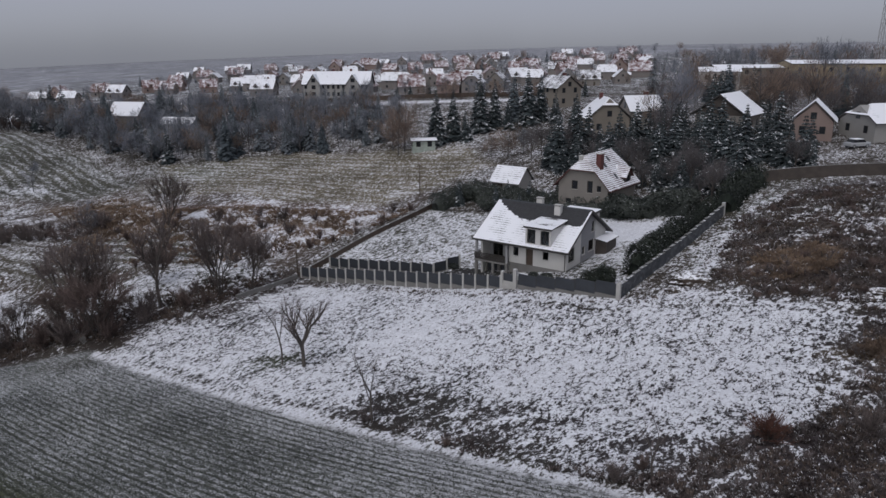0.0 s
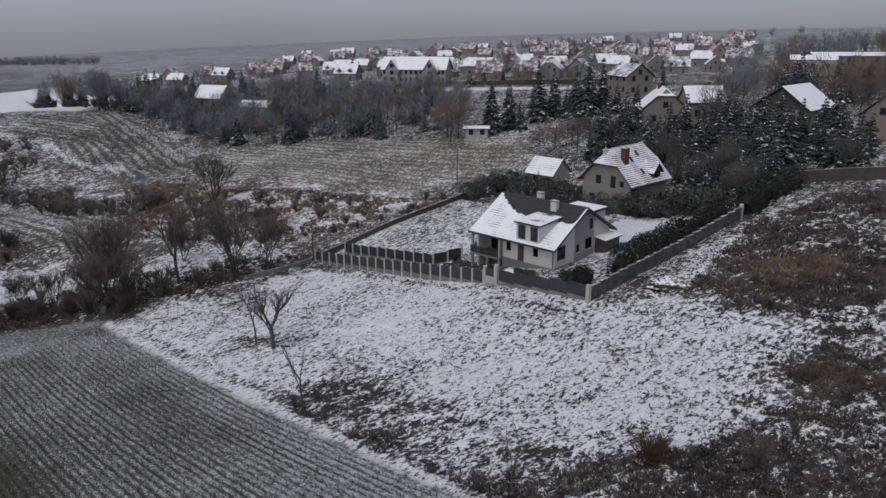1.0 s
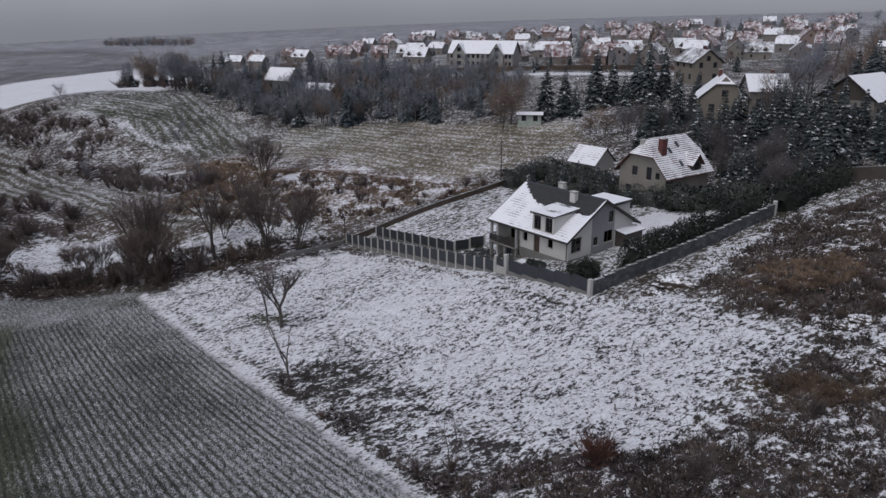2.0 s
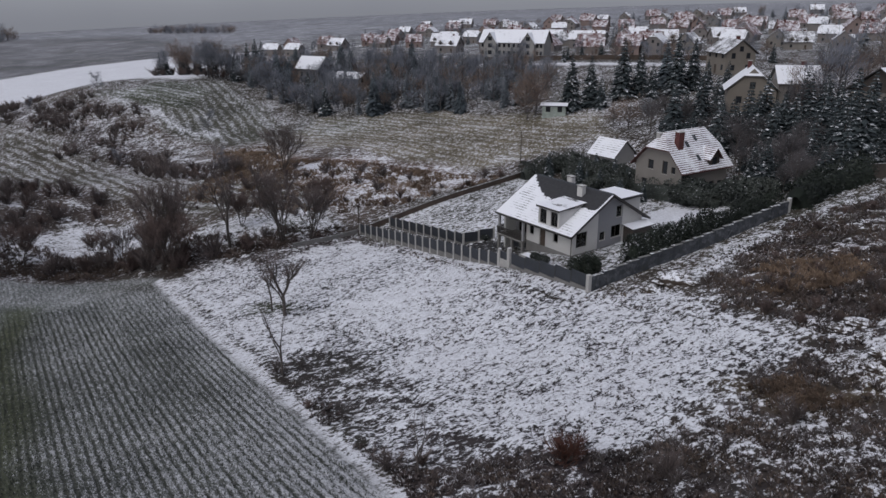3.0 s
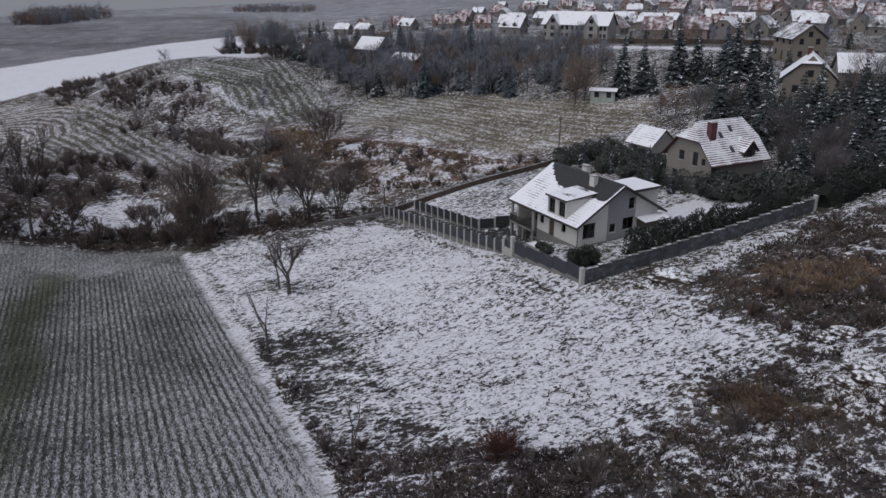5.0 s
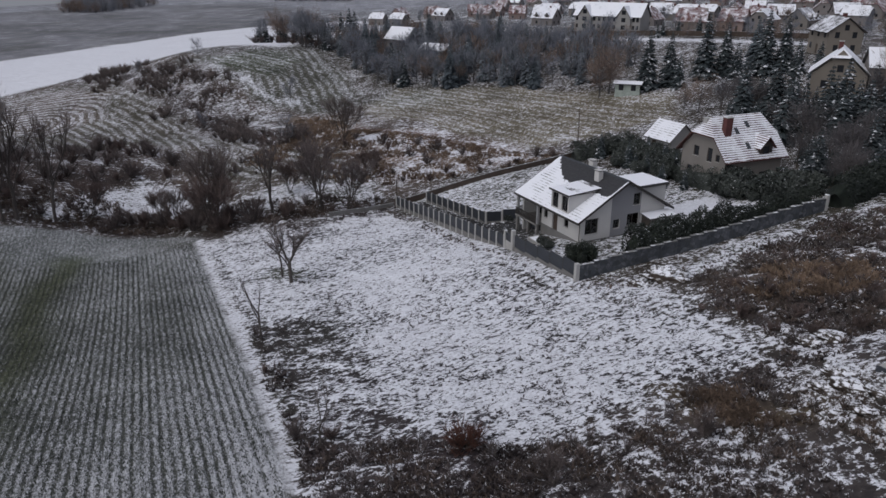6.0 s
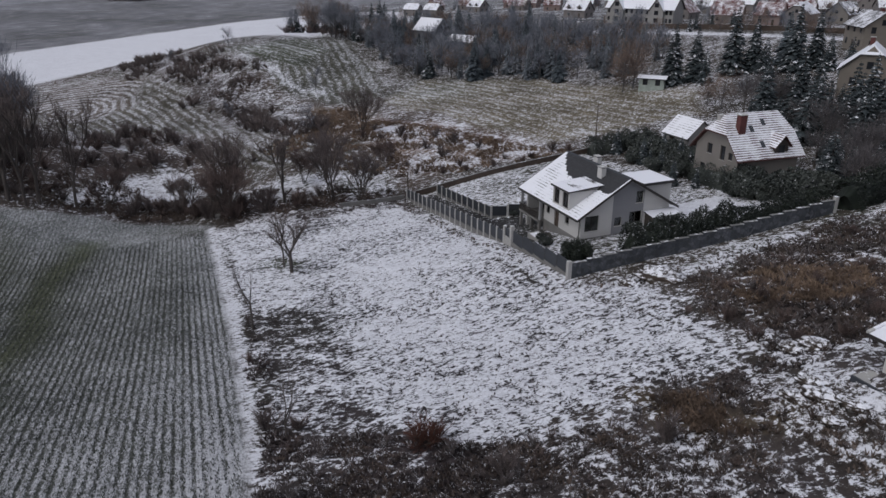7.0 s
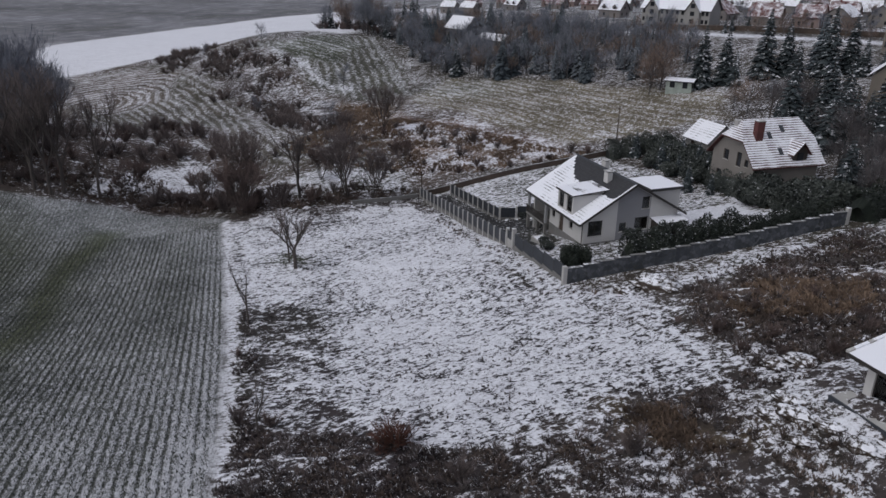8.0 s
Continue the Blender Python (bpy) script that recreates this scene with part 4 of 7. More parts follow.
def gate():
    z = hz(*GATE)
    g = thing("gate", pose(GATE[0], GATE[1], z, 0, 0, facing(CORNER, FAR_CORNER)), "garden gate between tall pale pillars with a snow-capped wall stub", "gate")
    part("pillar", boxes((-0.2, 0.2, -0.2, 0.2, -0.8, 2.3), bevel=0.02), CONCRETE, g)
    part("pillar", boxes((1.5, 1.8, -0.17, 0.17, -0.8, 1.8), bevel=0.02), CONCRETE, g)
    part("wall_stub", boxes((0.2, 1.5, -0.1, 0.1, -0.8, 0.75), bevel=0.01), CONCRETE, g)
    part("panel", boxes((0.22, 1.48, -0.03, 0.03, 0.752, 1.6)), PANELDARK, g)


gate()


def dark_fence():
    a, b = (17.45, 67.6), (8.2, 74.3)
    ln = math.dist(a, b)
    za, zb = hz(*a), hz(*b)
    f = thing("front_fence", pose(a[0], a[1], za, 0, 0, facing(a, b)), "dark boarded garden fence on a concrete plinth", "fence")
    n = 5
    for i in range(n):
        x0, x1 = ln * i / n, ln * (i + 1) / n
        z = (zb - za) * (i + 0.5) / n
        part("panel", boxes((x0 + 0.03, x1 - 0.03, -0.03, 0.03, z + 0.42, z + 1.7)), PANELDARK, f)
        part("plinth", boxes((x0, x1, -0.11, 0.11, z - 1.0, z + 0.4)), PLINTH, f)
        part("post", boxes((x0 - 0.03, x0 + 0.03, -0.05, 0.05, z + 0.3, z + 1.75)), FRAMEDARK, f)


dark_fence()


def stone_wall():
    a, b = CORNER, WALL_END
    ln, za, zb, n = math.dist(a, b), hz(*a), hz(*b), 19
    w = thing("garden_wall", pose(a[0], a[1], za, 0, 0, facing(a, b)), "grey field-stone garden wall climbing in steps with pale coping", "wall")
    for i in range(n):
        x0, x1 = ln * i / n, ln * (i + 1) / n
        top = hz(*stand(a, b, (i + 0.5) / n)) - za + 1.45
        part("stone_panel", boxes((x0, x1 - 0.004, -0.15, 0.15, top - 2.85, top)), STONE, w)
        part("coping", boxes((x0 + 0.02, x1 - 0.02, -0.17, 0.17, top + 0.002, top + 0.05), bevel=0.015), COPING, w, "pale coping under a line of snow")
    part("end_post", boxes((-0.42, -0.02, -0.2, 0.2, -0.6, 1.75), bevel=0.02), CONCRETE, w, "pale corner post")
    part("end_post", boxes((ln + 0.02, ln + 0.4, -0.2, 0.2, zb - za - 0.8, zb - za + 1.75), bevel=0.02), CONCRETE, w, "pale end post")


stone_wall()


def low_wall(a, b, n, label, tall=1.0, mat=None, name="boundary_wall", cap=True):
    ln, za, zb = math.dist(a, b), hz(*a), hz(*b)
    w = thing(name, pose(a[0], a[1], za, 0, 0, facing(a, b)), label, "wall")
    for i in range(n):
        x0, x1 = ln * i / n, ln * (i + 1) / n
        z0, z1 = hz(*stand(a, b, i / n)) - za + tall, hz(*stand(a, b, (i + 1) / n)) - za + tall
        part("panel", slab([(x0, -0.1, z0), (x1, -0.1, z1), (x1, 0.1, z1), (x0, 0.1, z0)], tall + 0.9), mat or PLINTH, w)
        if cap:
            part("coping", slab([(x0, -0.14, z0 + 0.062), (x1, -0.14, z1 + 0.062), (x1, 0.14, z1 + 0.062), (x0, 0.14, z0 + 0.062)], 0.06), COPING, w, "snow-dusted coping")


low_wall((-20.3, 94.6), (-2.5, 121.5), 14, "low dark brown boundary wall with snow along its top", 0.8, BROWNWOOD)
low_wall((45.5, 104.6), (78, 99), 14, "long dark boarded boundary wall with a snowy coping on the bank", 1.7, DARKWOOD)
low_wall((-50, 232.5), (28, 226), 12, "long brown fence along the village road", 1.3, BROWNWOOD, "road_fence", False)
low_wall((-27, 87), (-20.6, 94.4), 4, "low dark retaining wall beside the ditch", 0.5)

# ---- plants ----
def mesh_from(name, verts, faces, mat, parent=None, label="", smooth=False):
    me = bpy.data.meshes.new(name)
    me.from_pydata(verts, [], faces)
    me.materials.append(mat)
    if smooth:
        me.shade_smooth()
    ob = new(name, me)
    if parent is not None:
        ob.parent = parent
    if label:
        ob["label"] = label
    return ob


def tube(V, F, a, b, ra, rb, sides=5):
    d = (b - a).normalized()
    u = d.orthogonal().normalized()
    w = d.cross(u)
    k = len(V)
    for p, r in ((a, ra), (b, rb)):
        for i in range(sides):
            t = 2 * math.pi * i / sides
            q = p + (u * math.cos(t) + w * math.sin(t)) * r
            V.append((q.x, q.y, q.z))
    for i in range(sides):
        j = (i + 1) % sides
        F.append((k + i, k + j, k + sides + j, k + sides + i))


def lean(rng, d, amount):
    return (d + Vector((rng.uniform(-1, 1), rng.uniform(-1, 1), rng.uniform(-0.5, 0.8))) * amount).normalized()


def sprig(rng, V, F, p, d, ln, w):
    """One fine twig: a long thin sliver."""
    u = d.orthogonal().normalized()
    u = (u * math.cos(6.3 * rng.random()) + d.cross(u) * math.sin(6.3 * rng.random())).normalized() * w
    k, q = len(V), p + d * ln
    V += [tuple(p - u), tuple(p + u), tuple(q)]
    F.append((k, k + 1, k + 2))


def crown_tree(name, seed, tall, wide, n, mat, label, slim=0.03, low=0.22, bark=None):
    """A leafless tree seen from afar: trunk, limbs, and an uneven crown of fine twigs."""
    rng = random.Random(seed)
    V, F, TV, TF = [], [], [], []
    top = Vector((rng.uniform(-0.3, 0.3), rng.uniform(-0.3, 0.3), tall * 0.8))
    tube(V, F, Vector((0, 0, -0.4)), top, tall * 0.018, tall * 0.005, 5)
    tips = [top]
    for i in range(13):
        h = rng.uniform(low, 0.72)
        a = top * h
        t = 2.4 * i + rng.uniform(-0.5, 0.5)
        reach = wide * math.sqrt(max(0.1, 1 - ((h - 0.4) / 0.55) ** 2)) * rng.uniform(0.55, 1.0)
        b = Vector((math.cos(t) * reach, math.sin(t) * reach, tall * min(0.95, h + rng.uniform(0.08, 0.3))))
        tube(V, F, a, b, tall * 0.007, tall * 0.002, 3)
        tips += [b, a + (b - a) * 0.6]
    heart = Vector((0, 0, tall * 0.3))
    for _ in range(n):
        c = rng.choice(tips)
        p = c + Vector((rng.gauss(0, 1), rng.gauss(0, 1), rng.gauss(0, 0.8))) * wide * 0.2
        d = ((p - heart).normalized() + Vector((0, 0, 0.35)) + Vector((rng.uniform(-1, 1), rng.uniform(-1, 1), rng.uniform(-1, 1))) * 0.55).normalized()
        p.z = max(p.z, tall * 0.1)
        sprig(rng, TV, TF, p, d, tall * rng.uniform(0.05, 0.13), slim)
    t = thing(name, pose(0, 0, -500), label, "tree")
    mesh_from("trunk", V, F, bark or BARKGREY, t)
    mesh_from("crown", TV, TF, mat, t, "leafless twigs")
    return t


def brush(name, seed, tall, wide, n, mat, label, slim=0.03):
    """A low leafless thicket: stems and many fine twigs from the ground up."""
    rng = random.Random(seed)
    V, F, TV, TF = [], [], [], []
    roots = [Vector((rng.uniform(-0.12, 0.12), rng.uniform(-0.12, 0.12), -0.1)) for _ in range(12)]
    stems = []
    for r in roots:
        d = Vector((rng.gauss(0, 0.45) * wide / tall, rng.gauss(0, 0.45) * wide / tall, 0.8))
        tip = r + d.normalized() * tall * rng.uniform(0.5, 0.95)
        tube(V, F, r, tip, slim * 2.2, slim * 0.6, 4)
        stems.append((r, tip))
    for _ in range(n):
        r, tip = rng.choice(stems)
        p = r + (tip - r) * rng.uniform(0.15, 1.0)
        d = ((tip - r).normalized() + Vector((rng.uniform(-1, 1), rng.uniform(-1, 1), rng.uniform(-0.5, 0.8))) * 0.8).normalized()
        sprig(rng, TV, TF, p, d, tall * rng.uniform(0.18, 0.5), slim * 0.8)
    t = thing(name, pose(0, 0, -500), label, "bush")
    mesh_from("trunk", V, F, BARK, t)
    mesh_from("crown", TV, TF, mat, t)
    return t


def bare_tree(name, seed, tall, label, stems=1, levels=4, spread=0.55, twig=0.02, mat=None, fork=3, first=0.32, thick=0.018, bark=None, fuzz=3):
    """A leafless tree: tapered trunk and limbs in one part, fine twigs in another."""
    rng = random.Random(seed)
    V, F, TV, TF = [], [], [], []

    def grow(p, d, ln, r, lev):
        parts = 3 if lev == 0 else 2
        for i in range(parts):
            q = p + d * ln / parts
            if lev < levels:
                tube(V, F, p, q, r * (1 - 0.25 * i / parts), r * (1 - 0.25 * (i + 1) / parts), 6 if lev == 0 else 4)
            else:
                tube(TV, TF, p, q, twig, twig * 0.6, 3)
                for _ in range(fuzz):
                    sprig(rng, TV, TF, p + (q - p) * rng.random(), lean(rng, d, 0.8), ln * rng.uniform(0.35, 0.8), twig * 0.8)
            p, d = q, lean(rng, d, 0.14 + 0.05 * lev)
            if lev < levels and (lev > 0 or i > 0):
                grow(p, lean(rng, d, spread * 1.2), ln * rng.uniform(0.5, 0.72), r * 0.5, lev + 1)
        if lev < levels:
            for _ in range(fork - 1):
                grow(p, lean(rng, d, spread), ln * rng.uniform(0.62, 0.85), r * 0.62, lev + 1)

    for s in range(stems):
        d = Vector((0, 0, 1)) if stems == 1 else Vector((rng.uniform(-0.5, 0.5), rng.uniform(-0.5, 0.5), 1)).normalized()
        o = Vector((0, 0, -0.3)) if stems == 1 else Vector((rng.uniform(-0.25, 0.25), rng.uniform(-0.25, 0.25), -0.3))
        grow(o, d, tall * first, tall * thick / math.sqrt(stems), 0)
    t = thing(name, pose(0, 0, -500), label, "tree")
    mesh_from("trunk", V, F, bark or BARK, t, "", True)
    mesh_from("crown", TV, TF, mat or TWIG, t, "leafless twigs")
    return t


def spruce(name, seed, tall, label, mat=None, wide=0.2, fans=9):
    """A conifer: tapered trunk with drooping tiers of needled boughs."""
    rng = random.Random(seed)
    V, F, NV, NF = [], [], [], []
    tube(V, F, Vector((0, 0, -0.3)), Vector((0, 0, tall * 0.97)), tall * 0.016, 0.02, 6)
    tiers = int(tall * 2.1)
    for i in range(tiers):
        f = i / tiers
        z = tall * (0.06 + 0.93 * f)
        r = tall * wide * (1 - f) ** 0.85 * rng.uniform(0.82, 1.12) + 0.12
        n = max(4, int(fans * (1 - 0.55 * f)))
        for j in range(n):
            t = 2 * math.pi * (j + rng.random() * 0.8) / n
            rr = r * rng.uniform(0.72, 1.1)
            c, s = math.cos(t), math.sin(t)
            droop = rr * rng.uniform(0.2, 0.45)
            w = rr * rng.uniform(0.22, 0.36)
            k = len(NV)
            NV += [(0.04 * c, 0.04 * s, z), (0.55 * rr * c - w * s, 0.55 * rr * s + w * c, z - droop * 0.5 - 0.08), (rr * c, rr * s, z - droop),
                   (0.55 * rr * c + w * s, 0.55 * rr * s - w * c, z - droop * 0.5 - 0.08), (0.5 * rr * c, 0.5 * rr * s, z - droop * 0.3 + 0.06), (0.5 * rr * c, 0.5 * rr * s, z - droop * 0.5 - 0.3)]
            NF += [(k, k + 1, k + 4), (k + 1, k + 2, k + 4), (k + 2, k + 3, k + 4), (k + 3, k, k + 4), (k + 1, k + 5, k + 2), (k + 3, k + 2, k + 5)]
            for q in range(3):
                a = rng.uniform(0.35, 0.95)
                o = rng.choice((-1, 1)) * w * 0.9 * (1.1 - a)
                x, y, zz = a * rr * c - o * s, a * rr * s + o * c, z - droop * a
                k = len(NV)
                l1 = rr * 0.2
                NV += [(x - s * 0.05, y + c * 0.05, zz), (x + s * 0.05, y - c * 0.05, zz), (x + c * l1 - s * o * 0.4, y + s * l1 + c * o * 0.4, zz - l1 * 0.6)]
                NF.append((k, k + 1, k + 2))
    t = thing(name, pose(0, 0, -500), label, "tree")
    mesh_from("trunk", V, F, BARK, t)
    mesh_from("crown", NV, NF, mat or NEEDLE, t, "snow-dusted needled crown")
    return t


def leafy(rng, n, place, size, droop=0.3):
    """n small leaves about points given by place(rng) -> (point, outward normal)."""
    V, F = [], []
    for _ in range(n):
        p, d = place(rng)
        s = size * rng.uniform(0.6, 1.3)
        d = (d + Vector((rng.uniform(-1, 1), rng.uniform(-1, 1), rng.uniform(-0.6, 0.9))) * 0.7).normalized()
        u = d.cross(Vector((0.1, 0.2, 1))).normalized()
        tip = (u * rng.uniform(-1, 1) + Vector((0, 0, rng.uniform(-1, 0.6))) + d * 0.5).normalized()
        side = d.cross(tip).normalized()
        k = len(V)
        for q in (p - tip * s, p + side * s * 0.45 + d * s * 0.15, p + tip * s, p - side * s * 0.45 + d * s * 0.15):
            V.append((q.x, q.y, q.z))
        F.append((k, k + 1, k + 2, k + 3))
    return V, F


def clump(name, seed, rx, ry, tall, n, size, mat, label, category="bush", lumps=6):
    """A bush of small leaves over a few uneven lobes."""
    rng = random.Random(seed)
    lobes = [(Vector((rng.uniform(-0.5, 0.5) * rx, rng.uniform(-0.5, 0.5) * ry, tall * rng.uniform(0.3, 0.62))), rng.uniform(0.42, 0.62)) for _ in range(lumps)]

    def place(r):
        c, k = r.choice(lobes)
        d = Vector((r.gauss(0, 1), r.gauss(0, 1), r.gauss(0, 1))).normalized()
        q = c + Vector((d.x * rx, d.y * ry, d.z * tall * 0.75)) * k * r.uniform(0.75, 1.05)
        q.z = max(q.z, 0.02)
        return q, d

    V, F = leafy(rng, n, place, size)
    t = thing(name, pose(0, 0, -500), label, category)
    mesh_from("foliage", V, F, mat, t)
    sv, sf = [], []
    for c, k in lobes:
        tube(sv, sf, Vector((c.x * 0.2, c.y * 0.2, -0.2)), c, 0.05, 0.02, 4)
    mesh_from("trunk", sv, sf, BARK, t)
    return t


def shrub(name, seed, tall, spread, stems, mat, label, thick=0.014):
    """A leafless shrub: many thin forked stems from one root."""
    rng = random.Random(seed)
    V, F, TV, TF = [], [], [], []
    for _ in range(stems):
        d = Vector((rng.gauss(0, spread), rng.gauss(0, spread), 1)).normalized()
        p = Vector((rng.uniform(-0.3, 0.3), rng.uniform(-0.3, 0.3), -0.2))
        ln = tall * rng.uniform(0.45, 0.75)
        q = p + d * ln
        tube(V, F, p, q, thick * 1.6, thick, 4)
        for _ in range(4):
            a = p + (q - p) * rng.uniform(0.4, 1.0)
            e = lean(rng, d, 0.6)
            b = a + e * tall * rng.uniform(0.2, 0.42)
            tube(TV, TF, a, b, thick * 0.9, thick * 0.4, 3)
            for _ in range(3):
                c = a + (b - a) * rng.uniform(0.3, 1.0)
                tube(TV, TF, c, c + lean(rng, e, 0.7) * tall * rng.uniform(0.1, 0.22), thick * 0.7, thick * 0.35, 3)
    t = thing(name, pose(0, 0, -500), label, "bush")
    mesh_from("trunk", V, F, BARK, t)
    mesh_from("crown", TV, TF, mat, t)
    return t


def place(src, x, y, rz=0.0, size=1.0, group="", sink=0.0):
    m = pose(x, y, hz(x, y) - sink, 0, 0, rz) @ Matrix.Scale(size, 4)
    o = copy_thing(src, m)
    if group:
        o["group"] = group
    return o


def drop(src):
    """Remove a pattern once its copies stand."""
    for o in (*src.children_recursive, src):
        bpy.data.objects.remove(o)

# ---- neighbouring houses ----
def pane_window(parent, face, at, u0, u1, z0, z1, name="window"):
    """A small window of a house farther off: frame with one dark pane, set on the wall."""
    w = part(name, turned(boxes((u0, u1, at - 0.05, at + 0.03, z0, z1)), face), FRAMEDARK, parent)
    part("pane", turned(boxes((u0 + 0.08, u1 - 0.08, at + 0.032, at + 0.045, z0 + 0.08, z1 - 0.08)), face), DARKPANE, w)
    return w


def stack(parent, x, y, z0, z1, w=0.4, d=0.35, mat=None, label=""):
    c = part("chimney", boxes((x - w, x + w, y - d, y + d, z0, z1), bevel=0.02), mat or BRICK, parent, label)
    part("cap", boxes((x - w - 0.06, x + w + 0.06, y - d - 0.06, y + d + 0.06, z1 + 0.002, z1 + 0.1)), CONCRETE, c)


def hipped_house():
    """The house with half-hipped red roof behind the hedge."""
    zb = 1.0
    h = thing("house", pose(23.4, 109.5, zb, 0, 0, 51.7), "taupe house with a half-hipped red tiled roof striped by snow", "house")
    e, r, hp = 5.05 - zb, 10.0 - zb, 7.8 - zb
    yh = 4.75 * (r - hp) / (r - e)
    under = lambda y: min(hp + 0.05, r - 0.15 - 1.04 * abs(y))
    for face in ("x+", "x-"):
        holes = [(-2.9, -1.9, 0.9, 2.2), (1.2, 2.2, 0.9, 2.2), (-1.9, -0.9, 3.7, 5.0), (0.7, 1.6, 3.4, 5.2), (2.3, 3.0, 3.7, 4.6)]
        part("wall", wall_bm(face, 4.6, -4.1, 4.1, -1.5, under, holes), TAUPE, h)
        for o in holes:
            window(h, face, 4.6, *o, mullions=0, glass=DARKPANE)
    holes = [(-3.6, -2.6, 0.8, 2.1), (-1.0, 0.0, 0.8, 2.1), (1.2, 2.2, -0.2, 2.2), (2.9, 3.9, 0.8, 2.1)]
    for face in ("y-", "y+"):
        part("wall", wall_bm(face, 4.1, -4.3, 4.3, -1.5, lambda x: e + 0.5, holes), TAUPE, h)
        for o in holes:
            window(h, face, 4.1, *o, mullions=0, glass=DARKPANE)
    for s in (1, -1):
        cs = [(-5.2, -4.75 * s, e), (5.2, -4.75 * s, e), (5.2, -yh * s, hp), (4.0, 0, r), (-4.0, 0, r), (-5.2, -yh * s, hp)]
        part("roof", slab(cs if s > 0 else cs[::-1], 0.18), TILERED, h, "red tiled slope striped by snow")
        q = [(5.2 * s, -yh * s, hp), (5.2 * s, yh * s, hp), (4.0 * s, 0, r)]
        part("half_hip", slab(q, 0.16), TILERED, h)
    stack(h, -2.9, -1.75, 6.0, 9.1, 0.5, 0.4, BRICK, "red brick chimney")
    stack(h, -4.1, 0.6, 7.0, 8.7, 0.4, 0.35, CONCRETE, "grey chimney")
    # gabled dormer over the entrance
    d = part("dormer", prism([(0.7, e - 0.3), (2.7, e - 0.3), (2.7, 5.6), (1.7, 6.6), (0.7, 5.6)], -4.2, -1.6, "y"), DARKWOOD, h, "dark timber dormer with snowy roof")
    part("dormer_roof", slab([(0.35, -4.6, 5.35), (1.7, -4.6, 6.85), (1.7, -1.2, 6.85), (0.35, -2.0, 5.35)], 0.12), TILERED, d)
    part("dormer_roof", slab([(3.05, -4.6, 5.35), (3.05, -2.0, 5.35), (1.7, -1.2, 6.85), (1.7, -4.6, 6.85)], 0.12), TILERED, d)
    pane_window(d, "y-", 4.2, 1.2, 2.2, e + 0.1, 5.6)
    for x, y in ((-1.2, -1.7), (-0.5, -3.3), (0.9, -1.1)):
        z = r - 1.04 * abs(y)
        part("skylight", slab([(x - 0.28, y - 0.32, z - 0.33 + 0.06), (x + 0.28, y - 0.32, z - 0.33 + 0.06), (x + 0.28, y + 0.32, z + 0.33 + 0.06), (x - 0.28, y + 0.32, z + 0.33 + 0.06)], 0.06), PANELDARK, h, "dark roof window")


hipped_house()


def shed():
    zb = hz(11.6, 126.0) - 0.1
    h = thing("shed", pose(11.6, 126.6, zb, 0, 0, -33), "small pale garage with a snow-covered gable roof", "shed")
    e, r = 2.45 - zb, 5.05 - zb
    part("wall", wall_bm("y-", 2.4, -2.6, 2.6, -0.8, lambda x: e + 0.2, [(-1.6, -0.6, 0.0, 1.2)]), CREAM, h)
    part("wall", wall_bm("y+", 2.4, -2.6, 2.6, -0.8, lambda x: e + 0.2), CREAM, h)
    for face in ("x+", "x-"):
        part("wall", wall_bm(face, 2.7, -2.4, 2.4, -0.8, lambda y: r - 0.15 - 0.86 * abs(y)), CREAM, h)
    part("door", turned(boxes((-1.58, -0.62, 2.2, 2.26, 0.0, 1.18)), "y-"), BROWNWOOD, h)
    part("roof", slab([(-3.0, -3.0, e), (3.0, -3.0, e), (3.0, 0, r), (-3.0, 0, r)], 0.14), TILESHED, h, "snow-covered slope")
    part("roof", slab([(-3.0, 0, r), (3.0, 0, r), (3.0, 3.0, e), (-3.0, 3.0, e)], 0.14), TILESHED, h, "snow-covered slope")


shed()


